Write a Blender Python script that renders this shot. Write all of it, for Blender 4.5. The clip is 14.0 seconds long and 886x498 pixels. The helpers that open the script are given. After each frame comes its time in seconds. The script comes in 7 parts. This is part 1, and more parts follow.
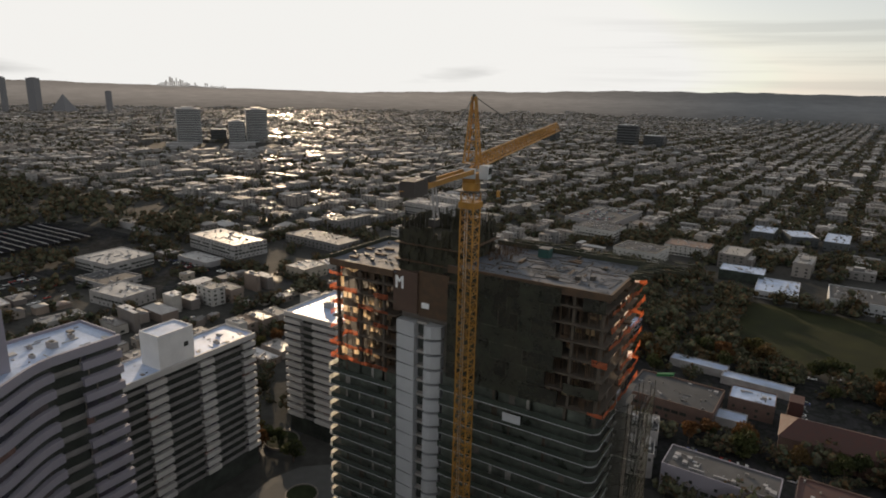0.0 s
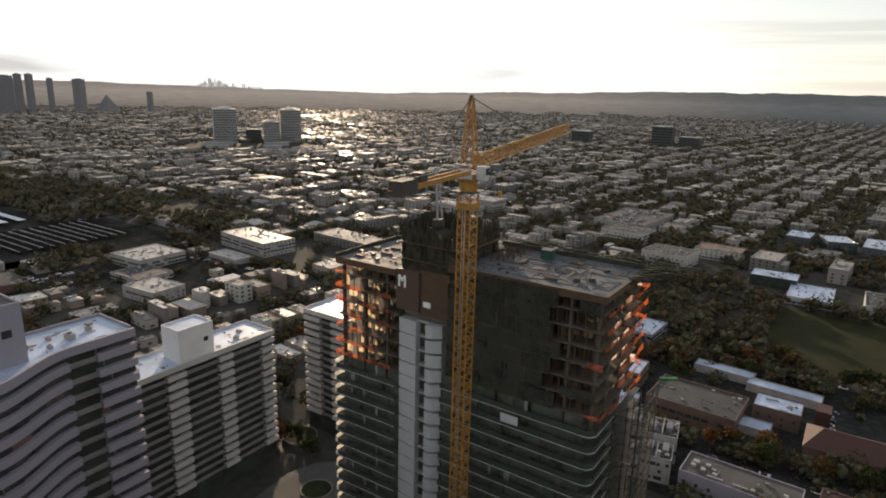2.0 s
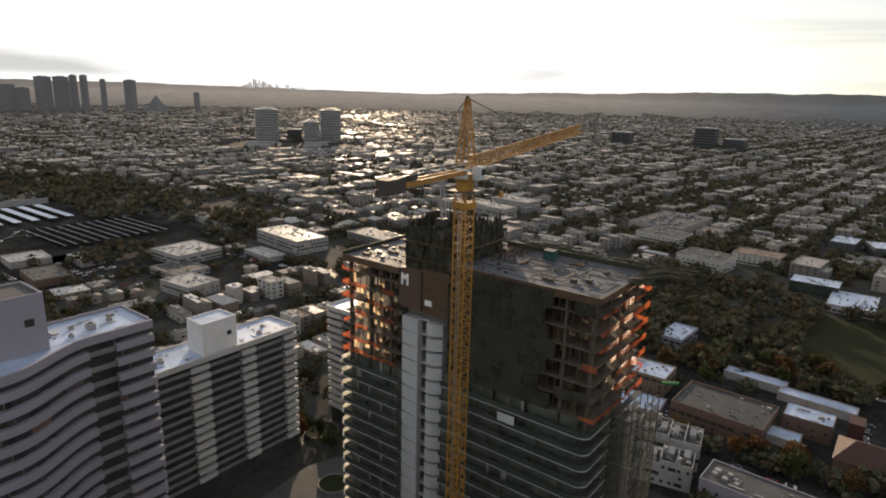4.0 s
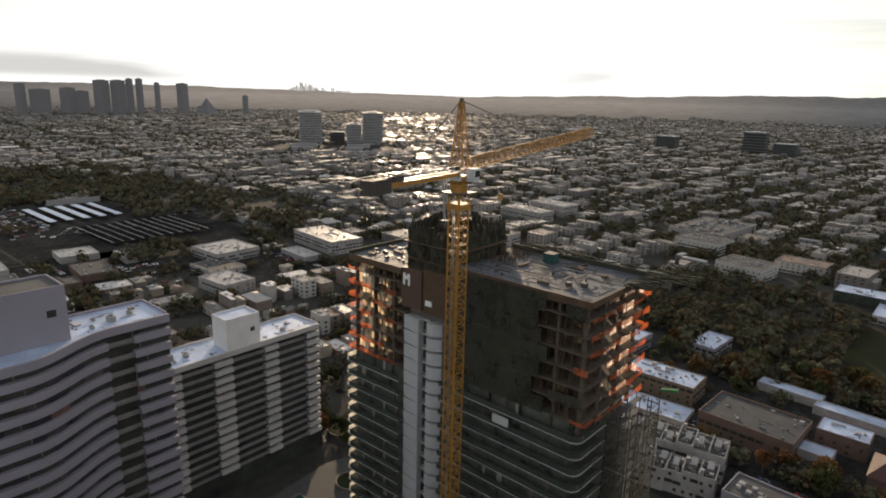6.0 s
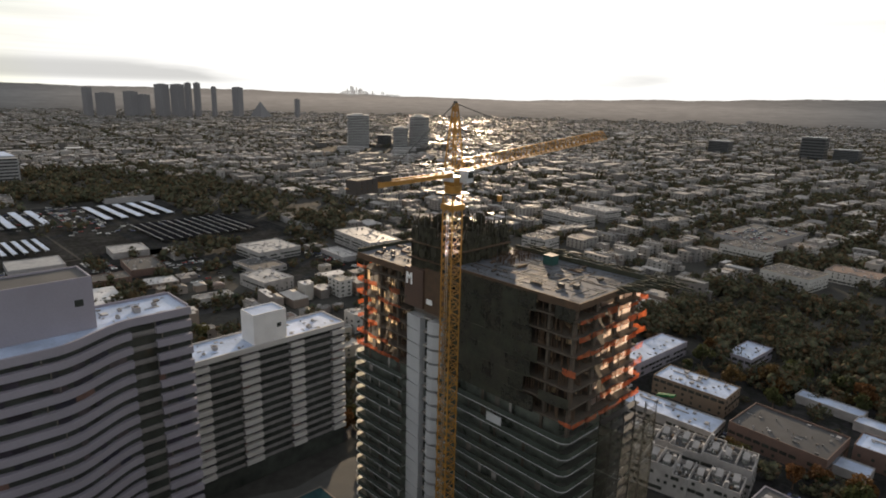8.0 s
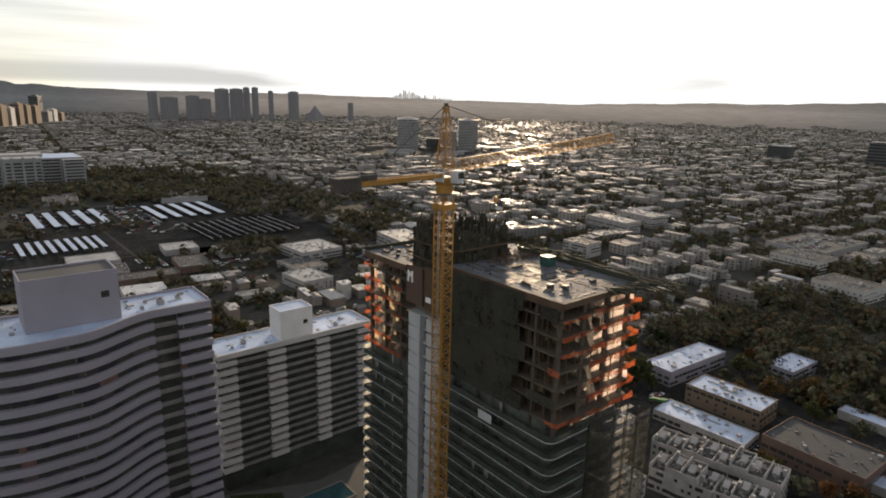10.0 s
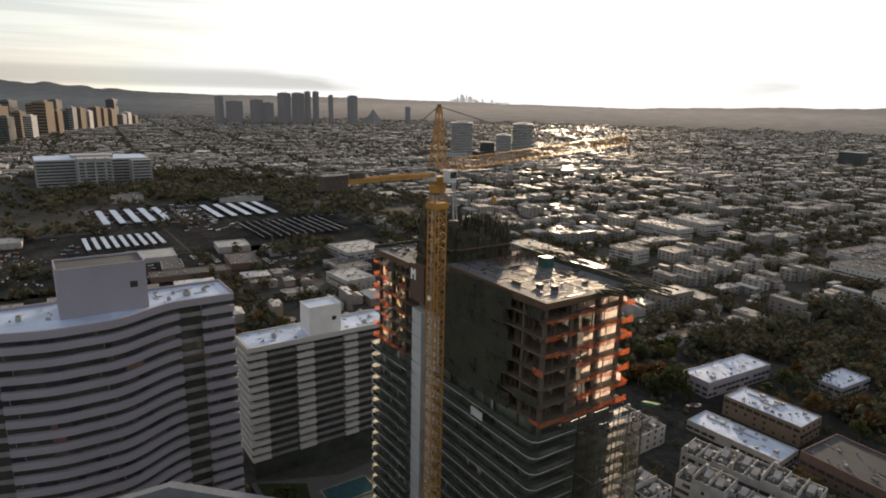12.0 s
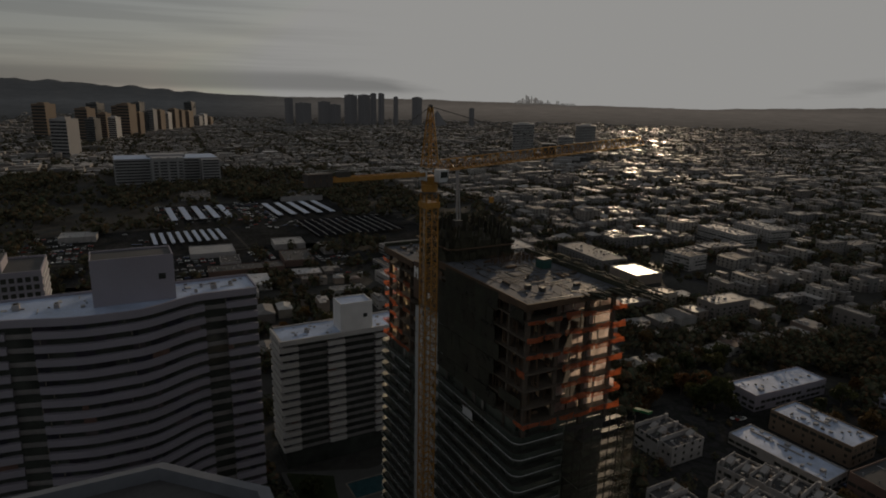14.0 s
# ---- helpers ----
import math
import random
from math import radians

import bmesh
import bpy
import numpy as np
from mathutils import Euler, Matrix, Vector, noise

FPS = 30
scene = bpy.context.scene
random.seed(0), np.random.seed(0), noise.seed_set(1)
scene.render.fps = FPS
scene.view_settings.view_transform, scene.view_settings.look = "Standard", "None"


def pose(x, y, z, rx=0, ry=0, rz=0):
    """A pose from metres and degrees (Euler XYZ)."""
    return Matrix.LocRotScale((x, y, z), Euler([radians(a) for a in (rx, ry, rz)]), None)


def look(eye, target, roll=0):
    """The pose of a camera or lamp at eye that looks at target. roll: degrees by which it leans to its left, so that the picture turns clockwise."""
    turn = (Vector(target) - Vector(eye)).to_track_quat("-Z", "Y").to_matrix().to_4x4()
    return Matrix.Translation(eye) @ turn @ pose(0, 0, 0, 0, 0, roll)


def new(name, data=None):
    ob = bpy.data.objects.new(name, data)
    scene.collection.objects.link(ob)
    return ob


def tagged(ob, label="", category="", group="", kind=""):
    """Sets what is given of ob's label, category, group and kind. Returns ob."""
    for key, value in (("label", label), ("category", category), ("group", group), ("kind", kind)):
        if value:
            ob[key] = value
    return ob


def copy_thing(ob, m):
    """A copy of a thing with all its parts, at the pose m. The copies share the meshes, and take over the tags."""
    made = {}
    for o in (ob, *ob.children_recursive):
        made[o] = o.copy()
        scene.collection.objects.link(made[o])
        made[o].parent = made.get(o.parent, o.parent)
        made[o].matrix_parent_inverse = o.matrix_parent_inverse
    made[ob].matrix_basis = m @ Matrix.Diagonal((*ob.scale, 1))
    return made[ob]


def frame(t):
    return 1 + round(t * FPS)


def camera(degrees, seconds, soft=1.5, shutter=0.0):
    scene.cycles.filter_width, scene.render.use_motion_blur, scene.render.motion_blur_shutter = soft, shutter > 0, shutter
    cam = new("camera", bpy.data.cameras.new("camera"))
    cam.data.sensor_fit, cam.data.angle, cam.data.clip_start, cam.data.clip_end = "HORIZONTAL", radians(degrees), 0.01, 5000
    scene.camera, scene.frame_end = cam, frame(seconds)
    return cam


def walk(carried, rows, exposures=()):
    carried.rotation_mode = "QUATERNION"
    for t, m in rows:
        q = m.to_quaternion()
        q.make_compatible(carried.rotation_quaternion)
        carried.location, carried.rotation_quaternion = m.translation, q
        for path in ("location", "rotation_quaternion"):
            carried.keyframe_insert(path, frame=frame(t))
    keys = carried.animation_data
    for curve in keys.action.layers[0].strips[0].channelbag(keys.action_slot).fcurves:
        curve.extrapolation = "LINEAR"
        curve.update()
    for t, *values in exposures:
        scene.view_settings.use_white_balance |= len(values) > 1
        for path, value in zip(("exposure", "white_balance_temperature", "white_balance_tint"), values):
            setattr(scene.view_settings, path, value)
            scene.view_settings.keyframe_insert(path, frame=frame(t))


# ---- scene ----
import itertools

cam = camera(70.7, 14.0, soft=1.9)
PATH = [
    (0, (-0.361, -0.057, 148.124), (-1.346, 1.612, 147.63), 1.4),
    (0.5, (0.957, 0.46, 148.105), (-0.048, 2.117, 147.611), 1.4),
    (1, (2.167, 1.063, 148.247), (1.141, 2.707, 147.753), 1.4),
    (1.5, (3.511, 1.8, 148.231), (2.461, 3.429, 147.737), 1.4),
    (2, (5.033, 2.402, 148.304), (3.961, 4.016, 147.81), 1.4),
    (2.5, (6.475, 3.172, 148.383), (5.378, 4.77, 147.888), 1.4),
    (3, (8.118, 3.993, 148.4), (6.996, 5.572, 147.905), 1.4),
    (5.5, (16.898, 8.625, 148.643), (15.648, 10.106, 148.152), 1.4),
    (6, (18.667, 9.906, 148.6), (17.389, 11.365, 148.111), 1.4),
    (6.5, (20.612, 10.957, 148.64), (19.307, 12.393, 148.152), 1.4),
    (7, (22.68, 12.178, 148.571), (21.346, 13.588, 148.086), 1.4),
    (7.5, (24.748, 13.163, 148.668), (23.388, 14.548, 148.184), 1.4),
    (8, (27.083, 14.465, 148.707), (25.694, 15.822, 148.225), 1.4),
    (10.5, (38.132, 22.36, 148.616), (36.607, 23.564, 148.144), 1.3),
    (11, (40.354, 24.159, 148.563), (38.801, 25.328, 148.093), 1.3),
    (11.5, (42.701, 26.259, 148.494), (41.12, 27.391, 148.027), 1.2),
    (12, (44.843, 28.306, 148.455), (43.236, 29.402, 147.989), 1.3),
    (12.5, (46.884, 30.67, 148.498), (45.25, 31.725, 148.032), 1.2),
    (13, (48.892, 33.294, 148.424), (47.232, 34.307, 147.958), 1.2),
    (13.5, (50.726, 36.058, 148.462), (49.04, 37.028, 147.997), 1.2),
    (14, (52.548, 39.141, 148.518), (50.835, 40.064, 148.052), 1.1),
]
EXPO = [(0.0, 0.18), (0.4, 0.5), (12.95, 0.5), (13.2, 0.26), (13.5, -0.32), (13.8, -1.08), (14.0, -1.48)]
walk(cam, [(t, look(eye, target, roll)) for t, eye, target, roll in PATH], EXPO)

# ---- light ----
SUN_AZ, SUN_EL = 134.0, 9.5          # degrees, counter-clockwise from +x
world = bpy.data.worlds.new("world")
scene.world = world
world.use_nodes = True
wn, wl = world.node_tree.nodes, world.node_tree.links
wn.clear()
sky = wn.new("ShaderNodeTexSky")
sky.sky_type = "NISHITA"
sky.sun_disc = False
sky.sun_elevation = radians(SUN_EL)
sky.sun_rotation = radians(90.0 - SUN_AZ)
sky.air_density, sky.dust_density, sky.ozone_density = 1.0, 0.9, 1.5
sky.altitude = 100
tc = wn.new("ShaderNodeTexCoord")
mp = wn.new("ShaderNodeMapping")
mp.inputs["Rotation"].default_value = (0.03, -0.04, 0.3)
mp.inputs["Scale"].default_value = (1.1, 1.1, 34.0)
wl.new(tc.outputs["Generated"], mp.inputs["Vector"])
nz = wn.new("ShaderNodeTexNoise")
nz.inputs["Scale"].default_value, nz.inputs["Detail"].default_value, nz.inputs["Roughness"].default_value = 1.6, 6.0, 0.55
wl.new(mp.outputs[0], nz.inputs["Vector"])
cr = wn.new("ShaderNodeValToRGB")
cr.color_ramp.elements[0].position, cr.color_ramp.elements[1].position = 0.50, 0.64
cr.color_ramp.elements[0].color, cr.color_ramp.elements[1].color = (0, 0, 0, 1), (0.38, 0.38, 0.38, 1)
wl.new(nz.outputs["Fac"], cr.inputs[0])
pale = wn.new("ShaderNodeHueSaturation")       # thin high overcast takes most of the colour out
pale.inputs["Saturation"].default_value, pale.inputs["Value"].default_value = 0.5, 0.56
veil = wn.new("ShaderNodeVectorMath")           # an even veil of thin cloud over the whole sky
veil.operation = "ADD"
veil.inputs[1].default_value = (2.6, 2.5, 2.38)
wl.new(pale.outputs[0], veil.inputs[0])
glow = wn.new("ShaderNodeVectorMath")          # thick haze evens out the glow round the sun
glow.operation = "MINIMUM"
glow.inputs[1].default_value = (6.6, 6.5, 6.28)
wl.new(veil.outputs[0], glow.inputs[0])
wl.new(sky.outputs[0], pale.inputs["Color"])
hs = wn.new("ShaderNodeHueSaturation")
hs.inputs["Saturation"].default_value, hs.inputs["Value"].default_value = 0.7, 0.6
wl.new(glow.outputs[0], hs.inputs["Color"])
mx = wn.new("ShaderNodeMixRGB")
near = wn.new("ShaderNodeVectorMath")          # the sun burns through the streaks round it
near.operation = "DOT_PRODUCT"
near.inputs[1].default_value = (math.cos(radians(SUN_AZ)), math.sin(radians(SUN_AZ)), 0)
wl.new(tc.outputs["Generated"], near.inputs[0])
burn = wn.new("ShaderNodeMapRange")
burn.inputs["From Min"].default_value, burn.inputs["From Max"].default_value = 0.93, 0.82
wl.new(near.outputs["Value"], burn.inputs["Value"])
thin = wn.new("ShaderNodeMath")
thin.operation = "MULTIPLY"
wl.new(cr.outputs[0], thin.inputs[0])
wl.new(burn.outputs[0], thin.inputs[1])
wl.new(thin.outputs[0], mx.inputs[0])
wl.new(glow.outputs[0], mx.inputs[1])
wl.new(hs.outputs[0], mx.inputs[2])
# a low bank of cloud along part of the horizon
sepd = wn.new("ShaderNodeSeparateXYZ")
wl.new(tc.outputs["Generated"], sepd.inputs[0])
rise = wn.new("ShaderNodeValToRGB")
rise.color_ramp.elements[0].position, rise.color_ramp.elements[0].color = 0.006, (0, 0, 0, 1)
rise.color_ramp.elements[1].position, rise.color_ramp.elements[1].color = 0.042, (0, 0, 0, 1)
for p in (0.013, 0.030):
    e = rise.color_ramp.elements.new(p)
    e.color = (1, 1, 1, 1)
wl.new(sepd.outputs["Z"], rise.inputs[0])
mp2 = wn.new("ShaderNodeMapping")
mp2.inputs["Scale"].default_value = (2.0, 2.0, 14.0)
mp2.inputs["Location"].default_value = (0.35, 0.1, 0.0)
wl.new(tc.outputs["Generated"], mp2.inputs["Vector"])
nz2 = wn.new("ShaderNodeTexNoise")
nz2.inputs["Scale"].default_value, nz2.inputs["Detail"].default_value = 1.3, 5.0
wl.new(mp2.outputs[0], nz2.inputs["Vector"])
west = wn.new("ShaderNodeMapRange")
west.inputs["From Min"].default_value, west.inputs["From Max"].default_value = -0.86, -1.0
wl.new(sepd.outputs["X"], west.inputs["Value"])
add2 = wn.new("ShaderNodeMath")
add2.operation = "MULTIPLY_ADD"
wl.new(west.outputs[0], add2.inputs[0])
add2.inputs[1].default_value = 0.46
wl.new(nz2.outputs["Fac"], add2.inputs[2])
thr = wn.new("ShaderNodeMapRange")
thr.inputs["From Min"].default_value, thr.inputs["From Max"].default_value = 0.62, 0.78
wl.new(add2.outputs[0], thr.inputs["Value"])
mulc = wn.new("ShaderNodeMath")
mulc.operation = "MULTIPLY"
wl.new(thr.outputs[0], mulc.inputs[0])
wl.new(rise.outputs[0], mulc.inputs[1])
bank = wn.new("ShaderNodeHueSaturation")
bank.inputs["Saturation"].default_value, bank.inputs["Value"].default_value = 0.8, 0.62
wl.new(glow.outputs[0], bank.inputs["Color"])
mx2 = wn.new("ShaderNodeMixRGB")
wl.new(mulc.outputs[0], mx2.inputs[0])
wl.new(mx.outputs[0], mx2.inputs[1])
wl.new(bank.outputs[0], mx2.inputs[2])
bg = wn.new("ShaderNodeBackground")
bg.inputs["Strength"].default_value = 0.12
wl.new(mx2.outputs[0], bg.inputs["Color"])
wo = wn.new("ShaderNodeOutputWorld")
wl.new(bg.outputs[0], wo.inputs["Surface"])

sun = new("sun", bpy.data.lights.new("sun", "SUN"))
sun.data.energy, sun.data.angle, sun.data.color = 3.9, radians(0.8), (1.0, 0.75, 0.50)
az, el = radians(SUN_AZ), radians(SUN_EL)
SUN_DIR = Vector((math.cos(az) * math.cos(el), math.sin(az) * math.cos(el), math.sin(el)))
sun.matrix_world = look(SUN_DIR * 3000, (0, 0, 0))


# ---- materials ----
def material(name, colour, rough=0.7, metal=0.0, vary=0.18, scale=0.4, fine=6.0, bump=0.0, spec=0.5, palette=None, by="object", translucent=0.0, alpha=1.0, wild=False):
    """A painted or mineral surface: stains at a large and grain at a small scale, some relief."""
    m = bpy.data.materials.new(name)
    m.use_nodes = True
    n, l = m.node_tree.nodes, m.node_tree.links
    b = n["Principled BSDF"]
    co = n.new("ShaderNodeNewGeometry")
    big = n.new("ShaderNodeTexNoise")
    big.inputs["Scale"].default_value, big.inputs["Detail"].default_value = scale, 4.0
    l.new(co.outputs["Position"], big.inputs["Vector"])
    small = n.new("ShaderNodeTexNoise")
    small.inputs["Scale"].default_value, small.inputs["Detail"].default_value = fine, 3.0
    l.new(co.outputs["Position"], small.inputs["Vector"])
    add = n.new("ShaderNodeMath")
    add.operation = "MULTIPLY_ADD"
    add.inputs[1].default_value = 0.45
    l.new(small.outputs["Fac"], add.inputs[0])
    l.new(big.outputs["Fac"], add.inputs[2])
    rng = n.new("ShaderNodeMapRange")
    rng.inputs["From Min"].default_value, rng.inputs["From Max"].default_value = 0.45, 1.0
    rng.inputs["To Min"].default_value, rng.inputs["To Max"].default_value = 1.0 - vary, 1.0 + vary
    l.new(add.outputs[0], rng.inputs["Value"])
    if palette:
        ramp = n.new("ShaderNodeValToRGB")
        ramp.color_ramp.interpolation = "CONSTANT"
        while len(ramp.color_ramp.elements) < len(palette):
            ramp.color_ramp.elements.new(0.5)
        for i, c in enumerate(palette):
            ramp.color_ramp.elements[i].position = i / len(palette)
            ramp.color_ramp.elements[i].color = (*c, 1)
        if by == "object":
            info = n.new("ShaderNodeObjectInfo")
            l.new(info.outputs["Random"], ramp.inputs[0])
        elif by == "place":
            spot = n.new("ShaderNodeTexNoise")
            spot.inputs["Scale"].default_value, spot.inputs["Detail"].default_value = 0.11, 2.0
            l.new(co.outputs["Position"], spot.inputs["Vector"])
            wide = n.new("ShaderNodeMapRange")
            wide.inputs["From Min"].default_value, wide.inputs["From Max"].default_value = 0.3, 0.7
            l.new(spot.outputs["Fac"], wide.inputs["Value"])
            l.new(wide.outputs[0], ramp.inputs[0])
            ramp.color_ramp.interpolation = "LINEAR"
        else:
            l.new(co.outputs["Random Per Island"], ramp.inputs[0])
        base = ramp.outputs[0]
    else:
        rgb = n.new("ShaderNodeRGB")
        rgb.outputs[0].default_value = (*colour, 1)
        base = rgb.outputs[0]
    mul = n.new("ShaderNodeVectorMath")
    mul.operation = "SCALE"
    l.new(base, mul.inputs[0])
    l.new(rng.outputs[0], mul.inputs["Scale"])
    l.new(mul.outputs[0], b.inputs["Base Color"])
    b.inputs["Metallic"].default_value, b.inputs["Specular IOR Level"].default_value = metal, spec
    rr = n.new("ShaderNodeMapRange")
    rr.inputs["From Min"].default_value, rr.inputs["From Max"].default_value = 0.3, 0.8
    rr.inputs["To Min"].default_value, rr.inputs["To Max"].default_value = max(0.03, rough - 0.1), min(1.0, rough + 0.1)
    if palette and wild:
        rr.inputs["From Min"].default_value, rr.inputs["From Max"].default_value = 0.0, 1.0
        rr.inputs["To Min"].default_value, rr.inputs["To Max"].default_value = 0.84, 0.36
        wn2 = n.new("ShaderNodeTexWhiteNoise")
        wn2.noise_dimensions = "1D"
        l.new(info.outputs["Random"] if by == "object" else co.outputs["Random Per Island"], wn2.inputs["W"])
        rare = n.new("ShaderNodeMath")
        rare.operation = "POWER"
        rare.inputs[1].default_value = 2.6
        l.new(wn2.outputs["Value"], rare.inputs[0])
        l.new(rare.outputs[0], rr.inputs["Value"])
    else:
        l.new(big.outputs["Fac"], rr.inputs["Value"])
    l.new(rr.outputs[0], b.inputs["Roughness"])
    if bump:
        bp = n.new("ShaderNodeBump")
        bp.inputs["Strength"].default_value, bp.inputs["Distance"].default_value = 0.6, bump
        l.new(small.outputs["Fac"], bp.inputs["Height"])
        l.new(bp.outputs[0], b.inputs["Normal"])
    if translucent:
        tr = n.new("ShaderNodeBsdfTranslucent")
        l.new(mul.outputs[0], tr.inputs["Color"])
        mixs = n.new("ShaderNodeMixShader")
        mixs.inputs[0].default_value = translucent
        out = n["Material Output"]
        l.new(b.outputs[0], mixs.inputs[1])
        l.new(tr.outputs[0], mixs.inputs[2])
        last = mixs
        if alpha < 1:
            tp = n.new("ShaderNodeBsdfTransparent")
            m2 = n.new("ShaderNodeMixShader")
            m2.inputs[0].default_value = alpha
            l.new(tp.outputs[0], m2.inputs[1])
            l.new(mixs.outputs[0], m2.inputs[2])
            last = m2
        l.new(last.outputs[0], out.inputs["Surface"])
    return m


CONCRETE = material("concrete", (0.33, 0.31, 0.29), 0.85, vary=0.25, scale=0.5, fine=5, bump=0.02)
# raw concrete with the shade of the open floors put into its colour
SHADED_CONCRETE = material("raw_concrete_shaded", (0.085, 0.068, 0.052), 0.9, vary=0.35, scale=0.6, fine=5, bump=0.02)
SLAB_TOP = material("slab_top", (0.085, 0.095, 0.115), 0.8, vary=0.4, scale=0.35, fine=1.6, spec=0.3)
FORMWORK = material("formwork", (0.085, 0.052, 0.03), 0.8, vary=0.35, scale=0.8, fine=6)
NET_DARK = material("dark_net", (0.04, 0.043, 0.028), 0.9, vary=0.4, scale=0.7, fine=8)
CORE_NET = material("core_net", (0.036, 0.034, 0.021), 0.9, vary=0.6, scale=0.7, fine=6)
NET_ORANGE = material("orange_net", (0.72, 0.17, 0.06), 0.7, vary=0.35, scale=1.2, fine=8, translucent=0.65, alpha=0.55)
TARP_PALE = material("pale_tarp", (0.92, 0.76, 0.68), 0.7, vary=0.4, scale=0.5, fine=4, translucent=0.88, alpha=0.82)
# added sheets whose gold colour stands in for sunlight inside the open floors
GLOW_GOLD = material("gold_glow_sheet", (0.80, 0.62, 0.40), 0.7, vary=0.5, scale=0.5, fine=4, translucent=0.85, alpha=0.85)
NET_SCRIM = material("dark_scrim", (0, 0, 0), 0.9, vary=0.5, scale=0.5, fine=3, translucent=0.2, alpha=0.86, palette=[(0.05, 0.05, 0.036), (0.043, 0.043, 0.031), (0.056, 0.054, 0.04), (0.048, 0.05, 0.036), (0.04, 0.038, 0.028)])
SCAFFOLD_NET = material("scaffold_net", (0.09, 0.085, 0.06), 0.9, vary=0.5, scale=0.7, fine=8, translucent=0.25, alpha=0.3)
TEAL = material("teal_cover", (0.018, 0.065, 0.058), 0.6, vary=0.3)
NET_GREEN = material("green_net", (0.04, 0.22, 0.09), 0.7, vary=0.3, translucent=0.5)
PANEL_WHITE = material("white_panel", (0.42, 0.43, 0.445), 0.55, vary=0.08, scale=0.3)
GLASS_DARK = material("dark_glass", (0.045, 0.05, 0.045), 0.10, vary=0.5, scale=0.15, spec=0.7)
DULL_GLASS = material("dull_dark_glass", (0.03, 0.032, 0.035), 0.5, vary=0.5, scale=0.1, spec=0.2)
TOWER_GLASS = material("tower_glass", (0.085, 0.095, 0.08), 0.35, vary=0.5, scale=0.3, fine=1.2)
DECK_DARK = material("balcony_floor", (0.085, 0.088, 0.078), 0.8, vary=0.3, scale=0.5)
GLASS_RAIL = material("rail_glass", (0.045, 0.055, 0.046), 0.07, vary=0.4, scale=0.2, spec=0.6)
ALU = material("aluminium", (0.55, 0.55, 0.55), 0.4, metal=0.8)
STEEL = material("dark_steel", (0.07, 0.065, 0.06), 0.55, metal=0.3)
YELLOW = material("crane_yellow", (0.36, 0.18, 0.032), 0.5, vary=0.25, scale=0.6)
BALLAST = material("ballast", (0.06, 0.05, 0.045), 0.8, vary=0.3)
CABIN = material("cabin_white", (0.55, 0.57, 0.59), 0.4, vary=0.1)
STUCCO_WHITE = material("white_stucco", (0.262, 0.248, 0.292), 0.75, vary=0.10, scale=0.12, fine=2, bump=0.01)
STUCCO_CREAM = material("cream_stucco", (0.43, 0.415, 0.405), 0.75, vary=0.12, scale=0.12, fine=2, bump=0.01)
LIFT_WHITE = material("white_paint", (0.68, 0.67, 0.67), 0.7, vary=0.1, scale=0.2, fine=2)
WINDOWS = material("apartment_window", (0, 0, 0), 0.12, vary=0.3, scale=0.3, palette=[(0.03, 0.03, 0.04), (0.04, 0.038, 0.05), (0.10, 0.085, 0.09), (0.03, 0.028, 0.035), (0.16, 0.10, 0.085), (0.05, 0.045, 0.06), (0.035, 0.035, 0.05), (0.07, 0.06, 0.07)])
RAIL_DARK = material("balcony_rail", (0.19, 0.18, 0.18), 0.6, vary=0.3, scale=0.3)
# dark tone that carries the shade of recesses and of the tower's inside
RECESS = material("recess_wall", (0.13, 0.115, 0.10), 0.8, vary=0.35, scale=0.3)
BRONZE = material("bronze_curtain_wall", (0.035, 0.035, 0.04), 0.25, vary=0.3, scale=0.3)
PARAPET = material("grey_parapet", (0.29, 0.285, 0.29), 0.7, vary=0.12)
# white membrane with the sky's blue reflection mixed into its base colour
ROOF_SKY_WHITE = material("white_roof_sky_tint", (0.34, 0.42, 0.58), 0.45, vary=0.3, scale=0.15, fine=1.5, bump=0.02)
ROOF_PALE = material("pale_stained_roof", (0.25, 0.25, 0.25), 0.5, vary=0.5, scale=0.12, fine=1.2, bump=0.03)
DARK_PARAPET = material("dark_grey_parapet", (0.13, 0.14, 0.16), 0.6, vary=0.2)
CLUTTER = material("roof_clutter", (0, 0, 0), 0.6, vary=0.2, by="island", palette=[(0.3, 0.3, 0.3), (0.1, 0.1, 0.1), (0.2, 0.19, 0.18), (0.42, 0.42, 0.42), (0.14, 0.12, 0.1), (0.24, 0.24, 0.25)])
SHRUB_SOIL = material("garden_soil", (0.022, 0.028, 0.014), 0.9, vary=0.5, scale=0.2, fine=1.5, spec=0.05)
ROOF_GREY = material("grey_roof", (0.06, 0.062, 0.066), 0.8, vary=0.35, scale=0.12, fine=2, bump=0.03, spec=0.2)
ROOF_TAR = material("tar_roof", (0.075, 0.075, 0.077), 0.8, vary=0.35, scale=0.12, fine=2, spec=0.2)
RED_TILE = material("red_tile", (0.05, 0.018, 0.014), 0.75, vary=0.3, scale=0.5, fine=4, bump=0.04)
BRICK = material("brick_wall", (0.13, 0.085, 0.07), 0.85, vary=0.2, scale=0.4, fine=6)
ROOFS = material("city_roof", (0, 0, 0), 0.36, wild=True, vary=0.3, scale=0.12, fine=1.5, bump=0.03, palette=[(0.346, 0.338, 0.332), (0.166, 0.162, 0.16), (0.235, 0.228, 0.221), (0.104, 0.0998, 0.097), (0.276, 0.263, 0.242), (0.47, 0.47, 0.478), (0.151, 0.104, 0.0829), (0.2, 0.194, 0.186), (0.401, 0.394, 0.38), (0.132, 0.125, 0.121)])
